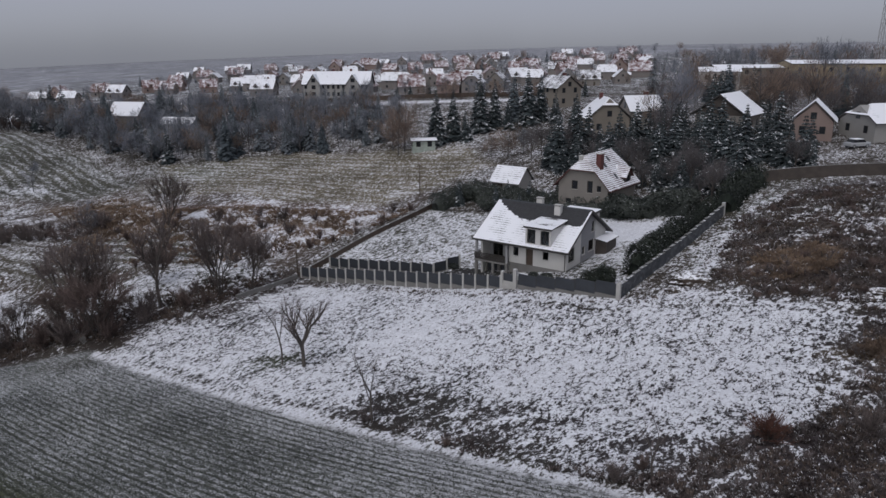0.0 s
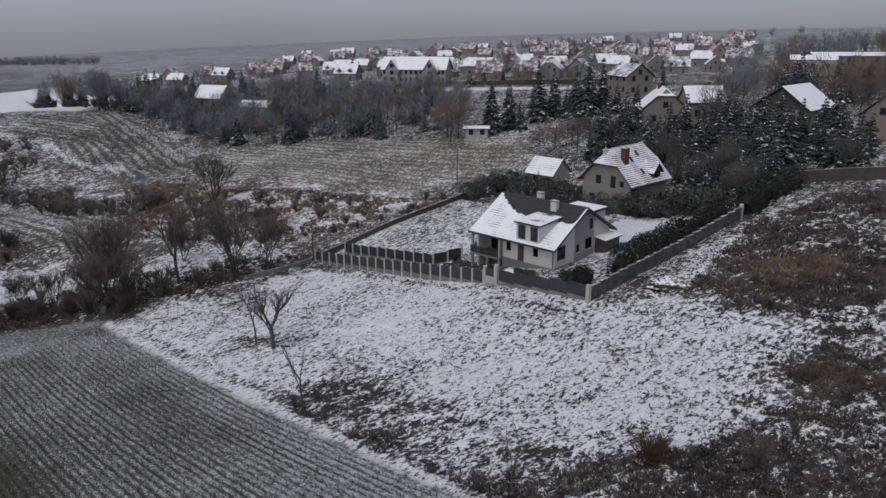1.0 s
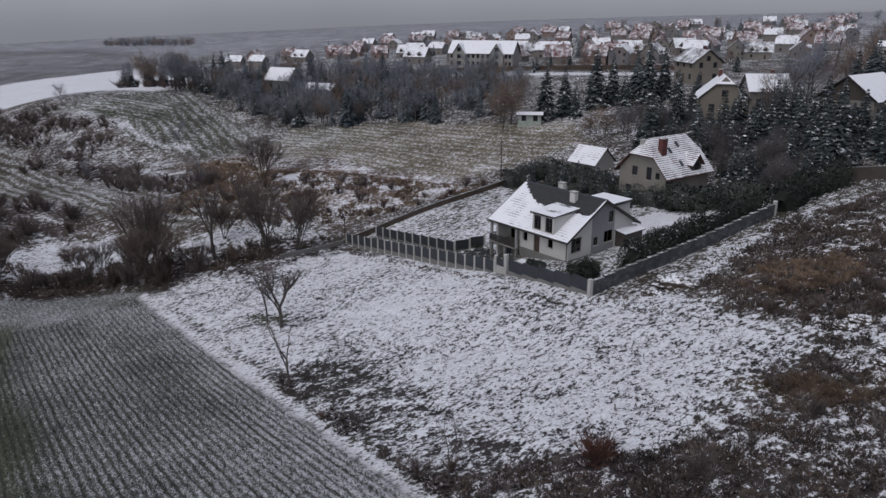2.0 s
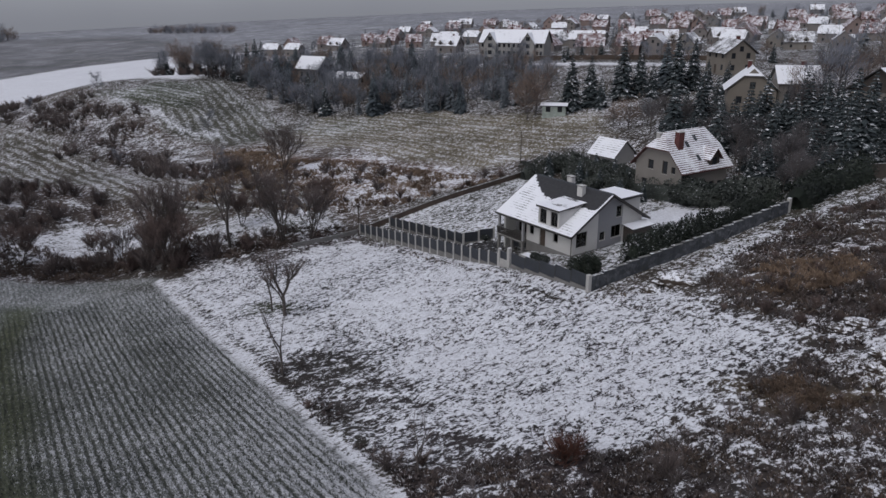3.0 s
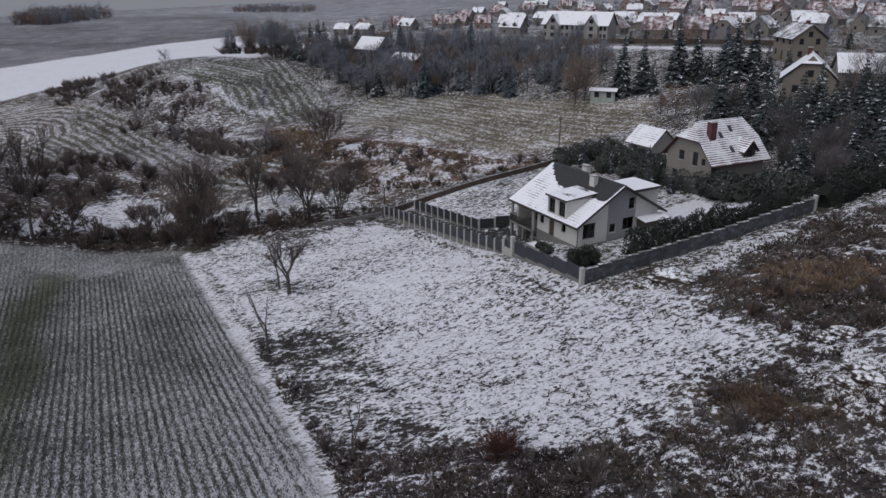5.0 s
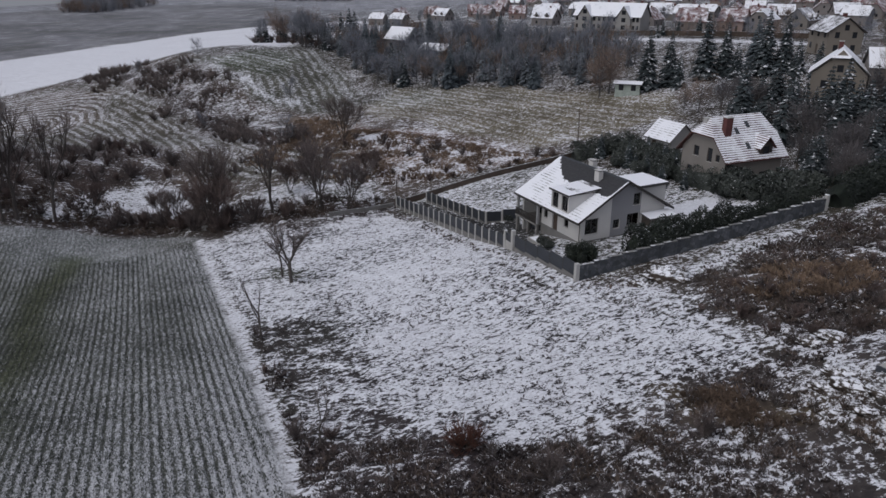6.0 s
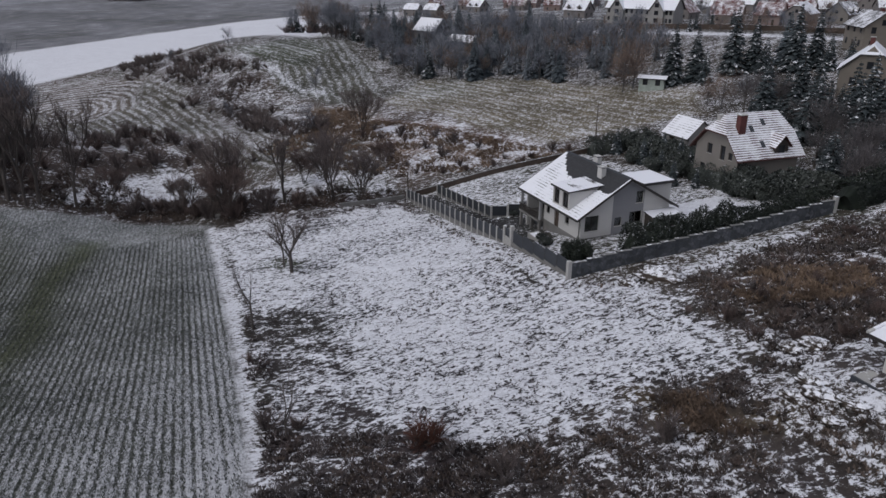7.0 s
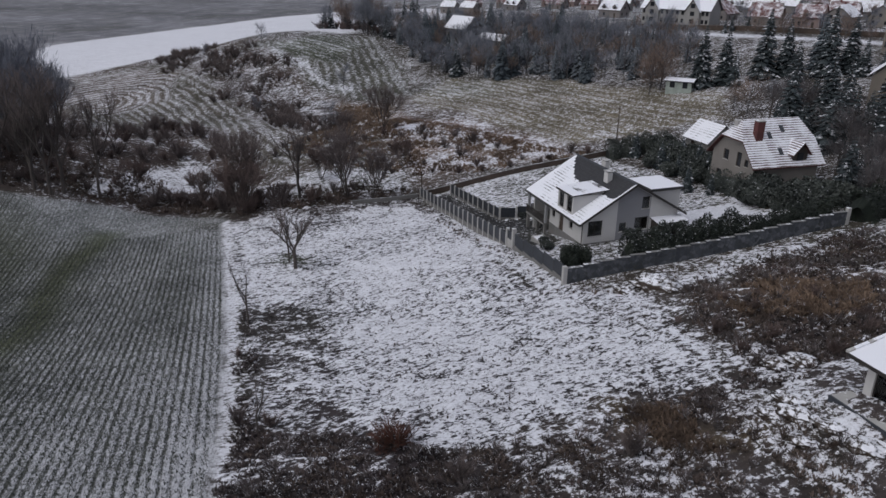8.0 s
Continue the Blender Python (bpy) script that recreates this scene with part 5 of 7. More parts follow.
def cottage(name, label, w, d, eave, ridge, wall, roof, over=0.6, gable=None, chimney=True, floors=1, cols=2, front_door=True, dormers=0, hip=0.0, category="house"):
    """A gabled house, ridge along x; d runs along y. Its gables face x, its eaves y."""
    h = thing(name, pose(0, 0, -500), label, category)
    hw, hd = w / 2, d / 2
    k = (ridge - eave) / (hd + over)
    body = [(-hd, -3), (hd, -3), (hd, eave + 0.02), (0, ridge - 0.25), (-hd, eave + 0.02)]
    if gable:
        part("wall", boxes((-hw, hw, -hd, hd, -3, eave)), wall, h)
        part("gable", prism([(-hd - 0.02, eave + 0.002), (hd + 0.02, eave + 0.002), (0, ridge - 0.25)], -hw - 0.02, hw + 0.02), gable, h, "dark boarded gable")
    else:
        part("wall", prism(body, -hw, hw), wall, h)
    x0 = hw + over * 0.7
    for s in (1, -1):
        if hip > 0:
            yh = (hd + over) * hip
            zh = ridge - k * yh
            cs = [(-x0, -(hd + over) * s, eave), (x0, -(hd + over) * s, eave), (x0, -yh * s, zh), (x0 - yh * 0.9, 0, ridge), (-x0 + yh * 0.9, 0, ridge), (-x0, -yh * s, zh)]
            part("half_hip", slab([(x0 * s, -yh * s, zh), (x0 * s, yh * s, zh), ((x0 - yh * 0.9) * s, 0, ridge)], 0.15), roof, h)
        else:
            cs = [(-x0, -(hd + over) * s, eave), (x0, -(hd + over) * s, eave), (x0, 0, ridge), (-x0, 0, ridge)]
        part("roof", slab(cs if s > 0 else cs[::-1], 0.18), roof, h)
    for f in range(floors):
        z = 0.9 + 2.7 * f
        for face, half, run in (("y-", hd, hw), ("x+", hw, hd), ("x-", hw, hd)):
            n = cols if face == "y-" else 2
            for i in range(n):
                c = -run + 2 * run * (i + 0.5) / n
                if front_door and face == "y-" and f == 0 and i == n // 2:
                    part("door", turned(boxes((c - 0.45, c + 0.45, half - 0.05, half + 0.03, 0.0, 2.05)), face), BROWNWOOD, h)
                else:
                    pane_window(h, face, half, c - 0.5, c + 0.5, z, z + 1.3)
    if ridge - eave > 2.5:
        for face in ("x+", "x-"):
            pane_window(h, face, hw + (0.02 if gable else 0), -0.5, 0.5, eave + 0.4, eave + 1.6)
    if chimney:
        stack(h, hw * 0.35, 0.5, ridge - 1.6, ridge + 0.7)
    for i in range(dormers):
        c = -hw + w * (i + 0.5) / dormers
        y = -hd - 0.05
        dz = eave + 0.2
        g = part("dormer", prism([(c - 1.1, dz - 0.5), (c + 1.1, dz - 0.5), (c + 1.1, dz + 1.2), (c, dz + 2.3), (c - 1.1, dz + 1.2)], y, y + 2.6, "y"), gable or wall, h)
        for s in (1, -1):
            cs = [(c + 1.4 * s, y - 0.3, dz + 0.95), (c, y - 0.3, dz + 2.45), (c, y + 3.0, dz + 2.45), (c + 1.4 * s, y + 3.0, dz + 0.95)]
            part("dormer_roof", slab(cs[::-1] if s > 0 else cs, 0.12), roof, g)
        pane_window(g, "y-", -y, c - 0.45, c + 0.45, dz + 0.1, dz + 1.3)
    return h


def put(h, x, y, rz, lift=0.0):
    h.matrix_basis = pose(x, y, hz(x, y) + lift, 0, 0, rz)
    return h


# house with the rounded sandy gable, and its snowy wing
put(cottage("house", "sandy gabled house with snow on a half-hipped roof among trees", 9.0, 8.4, 3.2, 7.4, SANDY, TILEGREY, hip=0.35, cols=3), 33.0, 153.5, 92)
put(cottage("house", "low house wing with an uneven snow-covered roof", 7.0, 6.5, 3.6, 6.6, TAUPE, TILEGREY, chimney=True), 40.5, 153.5, 10)
put(cottage("house", "tall sandy house with a dark thinly snowed roof", 9.4, 7.4, 4.8, 7.9, SANDY, TILEDARK, floors=2, cols=3), 29.5, 197, -62)
put(cottage("house", "house with dark timber gable and half-snowed roof", 10.5, 9.0, 3.3, 7.2, TAUPE, TILEGREY, gable=DARKWOOD, over=0.9, cols=3, chimney=False), 54.5, 141.5, 52)
put(cottage("house", "small pale pink house with a snowy gable roof", 8.0, 6.4, 3.0, 6.6, REDWALL, TILEGREY, chimney=False), 66.0, 131.0, 62)
put(cottage("house", "hedged bungalow under a wide snowy roof", 12.0, 9.0, 2.8, 5.8, CREAM, TILEGREY, hip=0.6), 78.0, 129.0, 10)
put(cottage("house", "white two-storey house with a low snowy roof", 11.0, 9.0, 5.8, 7.0, WHITEWALL, FLATSNOW, floors=2, cols=3, chimney=False), 79.5, 219.0, -15)
put(cottage("outbuilding", "low outbuilding with a flat snowy roof", 9.0, 5.0, 2.6, 3.4, TAUPE, FLATSNOW, chimney=False, front_door=False, category="shed"), 74.0, 206.0, -10)
put(cottage("barn", "grey barn with one steep slope under snow", 9.0, 6.6, 3.2, 6.8, TAUPE, TILEGREY, chimney=False), -90.0, 205.0, -12)
put(cottage("outbuilding", "low outbuilding with a snow-covered roof at the wood", 9.0, 6.0, 2.2, 3.8, TAUPE, FLATSNOW, chimney=False, front_door=False, category="shed"), -73.0, 197.0, -8)
put(cottage("shed", "pale green garden shed with snowy flat roof", 5.0, 3.5, 2.3, 2.7, plain("green_boards", rgb(0.3, 0.34, 0.31), 0.8), FLATSNOW, chimney=False, front_door=False, category="shed"), -5.5, 160.5, 8)
put(cottage("depot", "long yellow building with a flat snow-covered roof", 46.0, 14.0, 6.0, 7.0, plain("yellow_plaster", rgb(0.3, 0.245, 0.16), 0.85), FLATSNOW, chimney=False, floors=2, cols=10, category="building"), 128.0, 232.0, -5)
put(cottage("depot", "long pale building with a flat snow-covered roof", 22.0, 12.0, 5.5, 6.4, SANDY, FLATSNOW, chimney=False, floors=2, cols=6, category="building"), 96.0, 240.0, -5)


def new_house():
    """The unfinished house on the near bank, of which one corner shows."""
    o = (40.85, 53.2)
    h = thing("house", pose(o[0], o[1], 6.2, 0, 0, -34.1), "new white house with a low snowy roof and glazed corner", "house")
    part("wall", wall_bm("x-", -0.5, -9.0, -1.7, -1.0, lambda u: 2.15, [(-3.9, -1.95, 0.05, 2.05)]), WHITEWALL, h)
    part("wall", wall_bm("y-", -1.7, 0.8, 9.4, -1.0, lambda u: 2.15, [(1.0, 2.0, 0.05, 2.05), (5.0, 7.0, 0.6, 2.0)]), WHITEWALL, h)
    part("wall", wall_bm("x+", 9.4, 2.0, 9.0, -1.0, lambda u: 2.15), WHITEWALL, h)
    part("wall", wall_bm("y+", 9.0, -9.4, -0.5, -1.0, lambda u: 2.15), WHITEWALL, h)
    window(h, "x-", -0.5, -3.9, -1.95, 0.05, 2.05, sill=False)
    window(h, "y-", -1.7, 1.0, 2.0, 0.05, 2.05, mullions=0, sill=False)
    window(h, "y-", -1.7, 5.0, 7.0, 0.6, 2.0)
    part("floor", boxes((0.5, 9.4, 1.7, 9.0, -0.1, 0.04)), PLINTH, h)
    part("roof", slab([(-0.35, 1.0, 2.3), (10.2, 1.0, 2.3), (10.2, 5.35, 3.2), (-0.35, 5.35, 3.2)], 0.16), FLATSNOW, h, "low snow-covered slope")
    part("roof", slab([(-0.35, 5.35, 3.198), (10.2, 5.35, 3.198), (10.2, 9.7, 2.3), (-0.35, 9.7, 2.3)], 0.16), FLATSNOW, h, "low snow-covered slope")
    part("fascia", boxes((-0.35, 10.2, 0.94, 0.998, 2.1, 2.3)), FRAMEDARK, h)
    for i in range(9):
        y = 1.0 + i * 0.48
        z = 2.3 + (y - 1.0) * 0.207
        part("verge_tile", slab([(-0.5, y, z + 0.1), (-0.3, y, z + 0.1), (-0.3, y + 0.44, z + 0.19), (-0.5, y + 0.44, z + 0.19)], 0.14), SNOWY if i % 3 else CONCRETE, h)
    t = thing("terrace", pose(o[0], o[1], 6.2, 0, 0, -34.1), "pale concrete terrace slab with a snowy rim", "terrace")
    part("slab", boxes((0.0, 8.0, 0.0, 1.69, -0.9, 0.0), (0.0, 0.49, 1.69, 4.5, -0.9, 0.0)), CONCRETE, t)
    part("rim", boxes((0.0, 8.0, -0.12, -0.003, -0.5, 0.04)), PANELDARK, t)
    part("step", boxes((0.9, 2.6, -0.5, -0.13, -0.9, -0.3), bevel=0.04), SNOWY, t, "snow-covered step")
    part("step", boxes((3.4, 5.6, -0.55, -0.13, -1.0, -0.33), bevel=0.04), SNOWY, t, "snow-covered step")


new_house()


# ---- the village beyond the wood ----
def row_house():
    h = thing("row_house", pose(-37.0, 246.0, hz(-37, 246), 0, 0, -6) @ Matrix.Scale(0.85, 4), "long cream row house with gabled bays and a snowy roof", "house")
    part("wall", boxes((-13, 13, -4.5, 4.5, -3, 5.6)), CREAM, h)
    part("roof", slab([(-13.6, -5.2, 5.2), (13.6, -5.2, 5.2), (13.6, 0, 10.0), (-13.6, 0, 10.0)], 0.2), TILEGREY, h)
    part("roof", slab([(-13.6, 0, 9.998), (13.6, 0, 9.998), (13.6, 5.2, 5.2), (-13.6, 5.2, 5.2)], 0.2), TILEGREY, h)
    for x in (-13.02, 12.72):
        part("gable", prism([(-4.5, 5.6), (4.5, 5.6), (0, 9.8)], x, x + 0.3), CREAM, h)
    for c in (-8.5, 7.0):
        b = part("bay", prism([(c - 2.6, -3), (c + 2.6, -3), (c + 2.6, 5.2), (c, 8.8), (c - 2.6, 5.2)], -5.6, -1.0, "y"), CREAM, h, "gabled bay with timber trim")
        for s in (1, -1):
            cs = [(c + 3.1 * s, -6.1, 4.7), (c, -6.1, 9.1), (c, 0.0, 9.1), (c + 3.1 * s, 0.0, 4.7)]
            part("bay_roof", slab(cs[::-1] if s > 0 else cs, 0.16), TILEGREY, b)
        for z in (0.8, 3.4, 6.0):
            pane_window(b, "y-", 5.6, c - 0.8, c + 0.8, z, z + 1.5)
    for x in (-12, -5, -3, -1, 1, 3, 10.5, 12):
        for z in (0.8, 3.5):
            pane_window(h, "y-", 4.5, x - 0.5, x + 0.5, z, z + 1.4)
    for x in (-10, -2, 5, 11):
        stack(h, x, 1.0, 8.0, 10.8)


row_house()
VILLAGE = [
    cottage("house", "grey-beige village house with a snowy grey roof", 11, 9, 3.4, 8.0, VILLAGEWALL, TILEFAR, dormers=2),
    cottage("house", "village house with a red roof under broken snow", 12, 10, 3.2, 8.6, VILLAGEWALL, TILEFARRED, hip=0.4),
    cottage("house", "dull red village house with snow on a steep roof", 10, 9, 3.6, 8.4, REDWALL, TILEFARRED, dormers=1),
    cottage("house", "tall beige village house with a snow-covered roof", 11, 9, 4.4, 8.6, VILLAGEWALL, TILEFAR, floors=2, hip=0.3),
    cottage("house", "taupe village house with a dark thinly snowed roof", 12, 9, 3.3, 8.0, TAUPE, TILEDARK, dormers=2),
]
SPOTS = [  # x, y, turn, kind
    (-13, 251, 5, 1), (0, 247, -8, 2), (8, 247, 80, 3), (17, 262, 75, 4), (27, 297, 20, 0), (36, 310, 70, 1), (45, 284, 85, 4),
    (-66, 262, -5, 0), (-80, 300, 10, 3), (-90, 318, 5, 0), (-110, 335, 15, 2), (-136, 352, 0, 1), (-152, 372, 30, 2), (-173, 364, 10, 1),
    (-192, 360, 80, 2), (-60, 300, 0, 3), (-42, 290, 85, 0), (-22, 285, 0, 3), (-8, 300, 90, 1), (8, 288, 10, 0),
]
for x, y, rz, k in SPOTS:
    o = copy_thing(VILLAGE[k], pose(x, y, hz(x, y), 0, 0, rz) @ Matrix.Scale(0.74, 4))
    o["group"] = "village houses"
rng = random.Random(5)
taken = [(x, y) for x, y, _, _ in SPOTS] + [(-37, 246)]
tries = 0
while len(taken) < 104 and tries < 4000:
    tries += 1
    y = rng.uniform(262, 520)
    x = rng.uniform(-180, 100) * (0.55 + 0.45 * y / 400) + (y - 300) * 0.08
    if math.dist((x, y), (-150, 270)) < 62 or min(math.dist((x, y), q) for q in taken) < 13.5:
        continue
    taken.append((x, y))
    o = copy_thing(VILLAGE[rng.choice((0, 1, 1, 1, 2, 2, 3, 4))], pose(x, y, hz(x, y), 0, 0, rng.choice((0, 90, 180)) + rng.uniform(-15, 15)) @ Matrix.Scale(rng.uniform(0.62, 0.78), 4))
    o["group"] = "village houses"
for x, y, k, rz in ((-186, 330, 3, 10), (-168, 322, 3, 0)):
    o = copy_thing(VILLAGE[k], pose(x, y, hz(x, y), 0, 0, rz) @ Matrix.Scale(0.7, 4))
    o["group"] = "village houses"
for v in VILLAGE:
    drop(v)

# ---- trees by the ditch and in the meadow ----
put(bare_tree("tree", 11, 7.6, "dark forked bare tree standing in the snowy meadow", levels=4, fork=3, first=0.35, spread=0.5, twig=0.014, thick=0.03, fuzz=5), -13.5, 63.4, 60)
put(bare_tree("sapling", 12, 5.8, "thin bare sapling beside the forked tree", levels=3, fork=2, first=0.5, spread=0.3, twig=0.012, thick=0.02), -15.9, 64.6, 0)
put(bare_tree("sapling", 13, 5.6, "thin bare sapling on the meadow's edge", levels=3, fork=2, first=0.5, spread=0.3, twig=0.012, thick=0.02), -5.4, 50.2, 0)
put(bare_tree("sapling", 14, 3.8, "small bare sapling among snowy tussocks", levels=3, fork=2, first=0.45, spread=0.4, twig=0.011, thick=0.02), 12.8, 36.4, 0)
oaks = [bare_tree("tree", 21, 9.0, "tall bare tree on the ditch bank", levels=4, fork=3, first=0.36, spread=0.45, twig=0.017, thick=0.022),
        bare_tree("tree", 22, 8.0, "many-stemmed bare willow on the ditch bank", stems=5, levels=3, fork=4, first=0.42, spread=0.45, twig=0.016, mat=TWIG, thick=0.024, fuzz=4),
        bare_tree("tree", 23, 7.0, "many-stemmed russet alder on the ditch bank", stems=6, levels=3, fork=4, first=0.36, spread=0.6, twig=0.016, mat=TWIGRED, thick=0.02, fuzz=6),
        bare_tree("tree", 24, 12.0, "slender bare tree on the ditch bank", levels=4, fork=3, first=0.38, spread=0.38, twig=0.02, thick=0.016)]
for k, x, y, s in ((0, -36.3, 85.2, 1.0), (1, -29.5, 88.8, 0.95), (1, -26.0, 90.2, 0.75), (2, -41.0, 78.5, 1.05), (1, -43.4, 79.4, 1.1), (2, -45.5, 80.4, 0.8), (1, -47, 117, 0.8), (2, -40, 93.5, 0.7), (2, -60.0, 84.0, 0.6), (2, -66.2, 75.6, 0.8), (2, -31.5, 104, 0.6), (1, -52, 80.5, 0.5),
                   (3, -66.5, 70.0, 1.05), (3, -69.5, 66.0, 1.2), (3, -69.8, 64.0, 1.1), (0, -72.5, 63.0, 1.3), (3, -76.5, 60.0, 1.1), (0, -82.0, 56.0, 1.1), (0, -41.0, 100.0, 0.7), (1, -79, 66, 1.0), (3, -88, 60, 1.2), (0, -92, 66, 1.2), (3, -98, 58, 1.2)):
    place(oaks[k], x, y, x * 37 % 360, s * 1.25, "bare trees along the ditch")
scrub = [brush("shrub", 31, 2.2, 2.0, 620, TWIG, "dark leafless shrub under a dusting of snow", 0.022),
         brush("shrub", 32, 1.8, 2.0, 620, TWIGRED, "russet leafless shrub among dry grass", 0.02),
         shrub("shrub", 33, 1.5, 0.5, 30, TWIGRED, "low red-brown bush on the snowy heath", 0.014),
         shrub("shrub", 34, 1.9, 0.7, 70, TWIGBUSH, "rust-red leafless bush at the meadow's edge", 0.02)]
rng = random.Random(8)


def strew(patterns, n, poly, gap, sizes, group, avoid=(), weights=None, soft=0):
    """Copies of the patterns at random spots of a polygon, kept apart from one another."""
    xs, ys = [p[0] for p in poly], [p[1] for p in poly]
    done, tries = [], 0
    while len(done) < n and tries < n * 40:
        tries += 1
        x, y = rng.uniform(min(xs), max(xs)), rng.uniform(min(ys), max(ys))
        if float(inside(np.array([x]), np.array([y]), poly, 0.01)[0]) < 0.5:
            continue
        if any(math.dist((x, y), q) < gap for q in done) or any(math.dist((x, y), q[:2]) < q[2] for q in avoid):
            continue
        done.append((x, y))
        src = rng.choices(patterns, weights)[0]
        place(src, x, y, rng.uniform(0, 360), rng.uniform(*sizes), group)
    return done


BANK = [(-100, 45), (-84, 55), (-72, 66), (-62, 75), (-50, 79), (-40, 79), (-32, 84), (-26, 90), (-30, 93), (-40, 88), (-52, 86), (-66, 82), (-80, 72), (-104, 60)]
strew(scrub[:2], 90, BANK, 1.2, (0.4, 1.1), "shrubs along the ditch")
for x, y, k in ((-43, 79.5, 1), (-46.5, 80.3, 0), (-39.5, 77.8, 1), (-49.5, 80.8, 1), (-53, 79.4, 0), (-44.5, 77.2, 0), (-41, 81, 1), (-56.5, 78, 1), (-47.8, 78, 1), (-36.5, 81.5, 0), (-33, 84.5, 1), (-60, 75.5, 0)):
    place(scrub[k], x, y, x * 61, 1.7 + 0.1 * (x % 5), "tall brown thickets on the ditch bank")
strew(scrub[:2], 40, [(-62, 100), (-30, 98), (-10, 112), (-6, 122), (-30, 122), (-60, 118)], 3.0, (0.5, 1.1), "shrubs in the valley")
strew(scrub[:2], 76, [(-118, 82), (-98, 86), (-106, 104), (-96, 107), (-74, 101), (-70, 95), (-77, 84), (-80, 74), (-100, 66)], 1.6, (0.8, 1.8), "shrubs in the dark hollow")
strew(scrub[:2], 30, [(-74, 62), (-100, 58), (-118, 84), (-96, 84), (-80, 72)], 1.6, (0.8, 1.7), "shrubs below the tall trees")
strew(scrub[1:3], 40, [(28, 63), (36, 56), (48, 60), (50, 92), (40, 88), (31, 72)], 2.0, (0.4, 0.9), "low bushes on the heath")
for x, y, s, k in ((20.8, 39.6, 1.05, 3), (12.6, 37.6, 0.7, 1), (0.5, 44.5, 0.55, 1), (10.6, 36.6, 0.8, 0), (-6.0, 50.4, 0.6, 0), (26.5, 38.5, 0.9, 0), (33, 45, 0.8, 0)):
    place(scrub[k], x, y, x * 50, s, "low bushes beside the meadow")

# ---- woods and gardens behind ----
firs = [spruce("spruce", 41, 12.5, "dark spruce with snow on its drooping boughs", wide=0.27, fans=11),
        spruce("spruce", 42, 9.0, "snow-dusted spruce between the houses", wide=0.29, fans=10),
        spruce("spruce", 43, 7.0, "small snowy spruce in a garden", wide=0.3, fans=10),
        spruce("spruce", 44, 11.0, "tall dark pine at the edge of the wood", NEEDLEPLAIN, 0.28, 11)]
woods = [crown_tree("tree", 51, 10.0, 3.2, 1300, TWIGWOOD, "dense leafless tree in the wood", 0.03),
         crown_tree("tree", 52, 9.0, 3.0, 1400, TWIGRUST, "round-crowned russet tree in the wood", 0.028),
         crown_tree("tree", 53, 9.0, 2.6, 1300, TWIGGREY, "leafless tree in the wood, its colour greyed for haze", 0.03)]
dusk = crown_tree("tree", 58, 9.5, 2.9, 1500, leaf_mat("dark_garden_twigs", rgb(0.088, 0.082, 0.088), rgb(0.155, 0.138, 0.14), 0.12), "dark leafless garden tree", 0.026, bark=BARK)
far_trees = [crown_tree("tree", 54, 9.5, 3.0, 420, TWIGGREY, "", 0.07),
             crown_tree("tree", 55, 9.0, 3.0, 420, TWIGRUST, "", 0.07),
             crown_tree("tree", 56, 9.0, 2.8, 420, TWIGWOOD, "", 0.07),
             spruce("tree", 57, 9.0, "", NEEDLEHAZE, 0.25, 6)]


def grove(name, patterns, n, poly, gap, sizes, label, avoid=(), weights=None, near=(), sink=0.0):
    """Far trees past counting, joined into one object."""
    xs, ys = [p[0] for p in poly], [p[1] for p in poly]
    V, F, mats, slots = [], [], [], []
    base, done, tries = 0, [], 0
    data = []
    for t in patterns:
        rows = []
        for o in t.children:
            me = o.data
            co = np.empty(len(me.vertices) * 3)
            me.vertices.foreach_get("co", co)
            rows.append((co.reshape(-1, 3), [tuple(p.vertices) for p in me.polygons], me.materials[0]))
        data.append(rows)
    while len(done) < n and tries < n * 60:
        tries += 1
        x, y = rng.uniform(min(xs), max(xs)), rng.uniform(min(ys), max(ys))
        if float(inside(np.array([x]), np.array([y]), poly, 0.01)[0]) < 0.5:
            continue
        if any(math.dist((x, y), q) < gap for q in done) or any(math.dist((x, y), q[:2]) < q[2] for q in avoid):
            continue
        if near and not any(math.dist((x, y), q[:2]) < q[2] for q in near):
            continue
        done.append((x, y))
        a, s, z = rng.uniform(0, 6.28), rng.uniform(*sizes), hz(x, y)
        z -= sink * s
        c, d = math.cos(a) * s, math.sin(a) * s
        for co, faces, mat in rng.choices(data, weights)[0]:
            if mat not in mats:
                mats.append(mat)
            V.append(np.stack([co[:, 0] * c - co[:, 1] * d + x, co[:, 0] * d + co[:, 1] * c + y, co[:, 2] * s + z], -1))
            F += [tuple(i + base for i in f) for f in faces]
            slots += [mats.index(mat)] * len(faces)
            base += len(co)
    me = bpy.data.meshes.new(name)
    me.from_pydata(np.concatenate(V).tolist(), [], F)
    for mat in mats:
        me.materials.append(mat)
    me.polygons.foreach_set("material_index", slots)
    return tagged(new(name, me), label, "trees", kind="stuff")


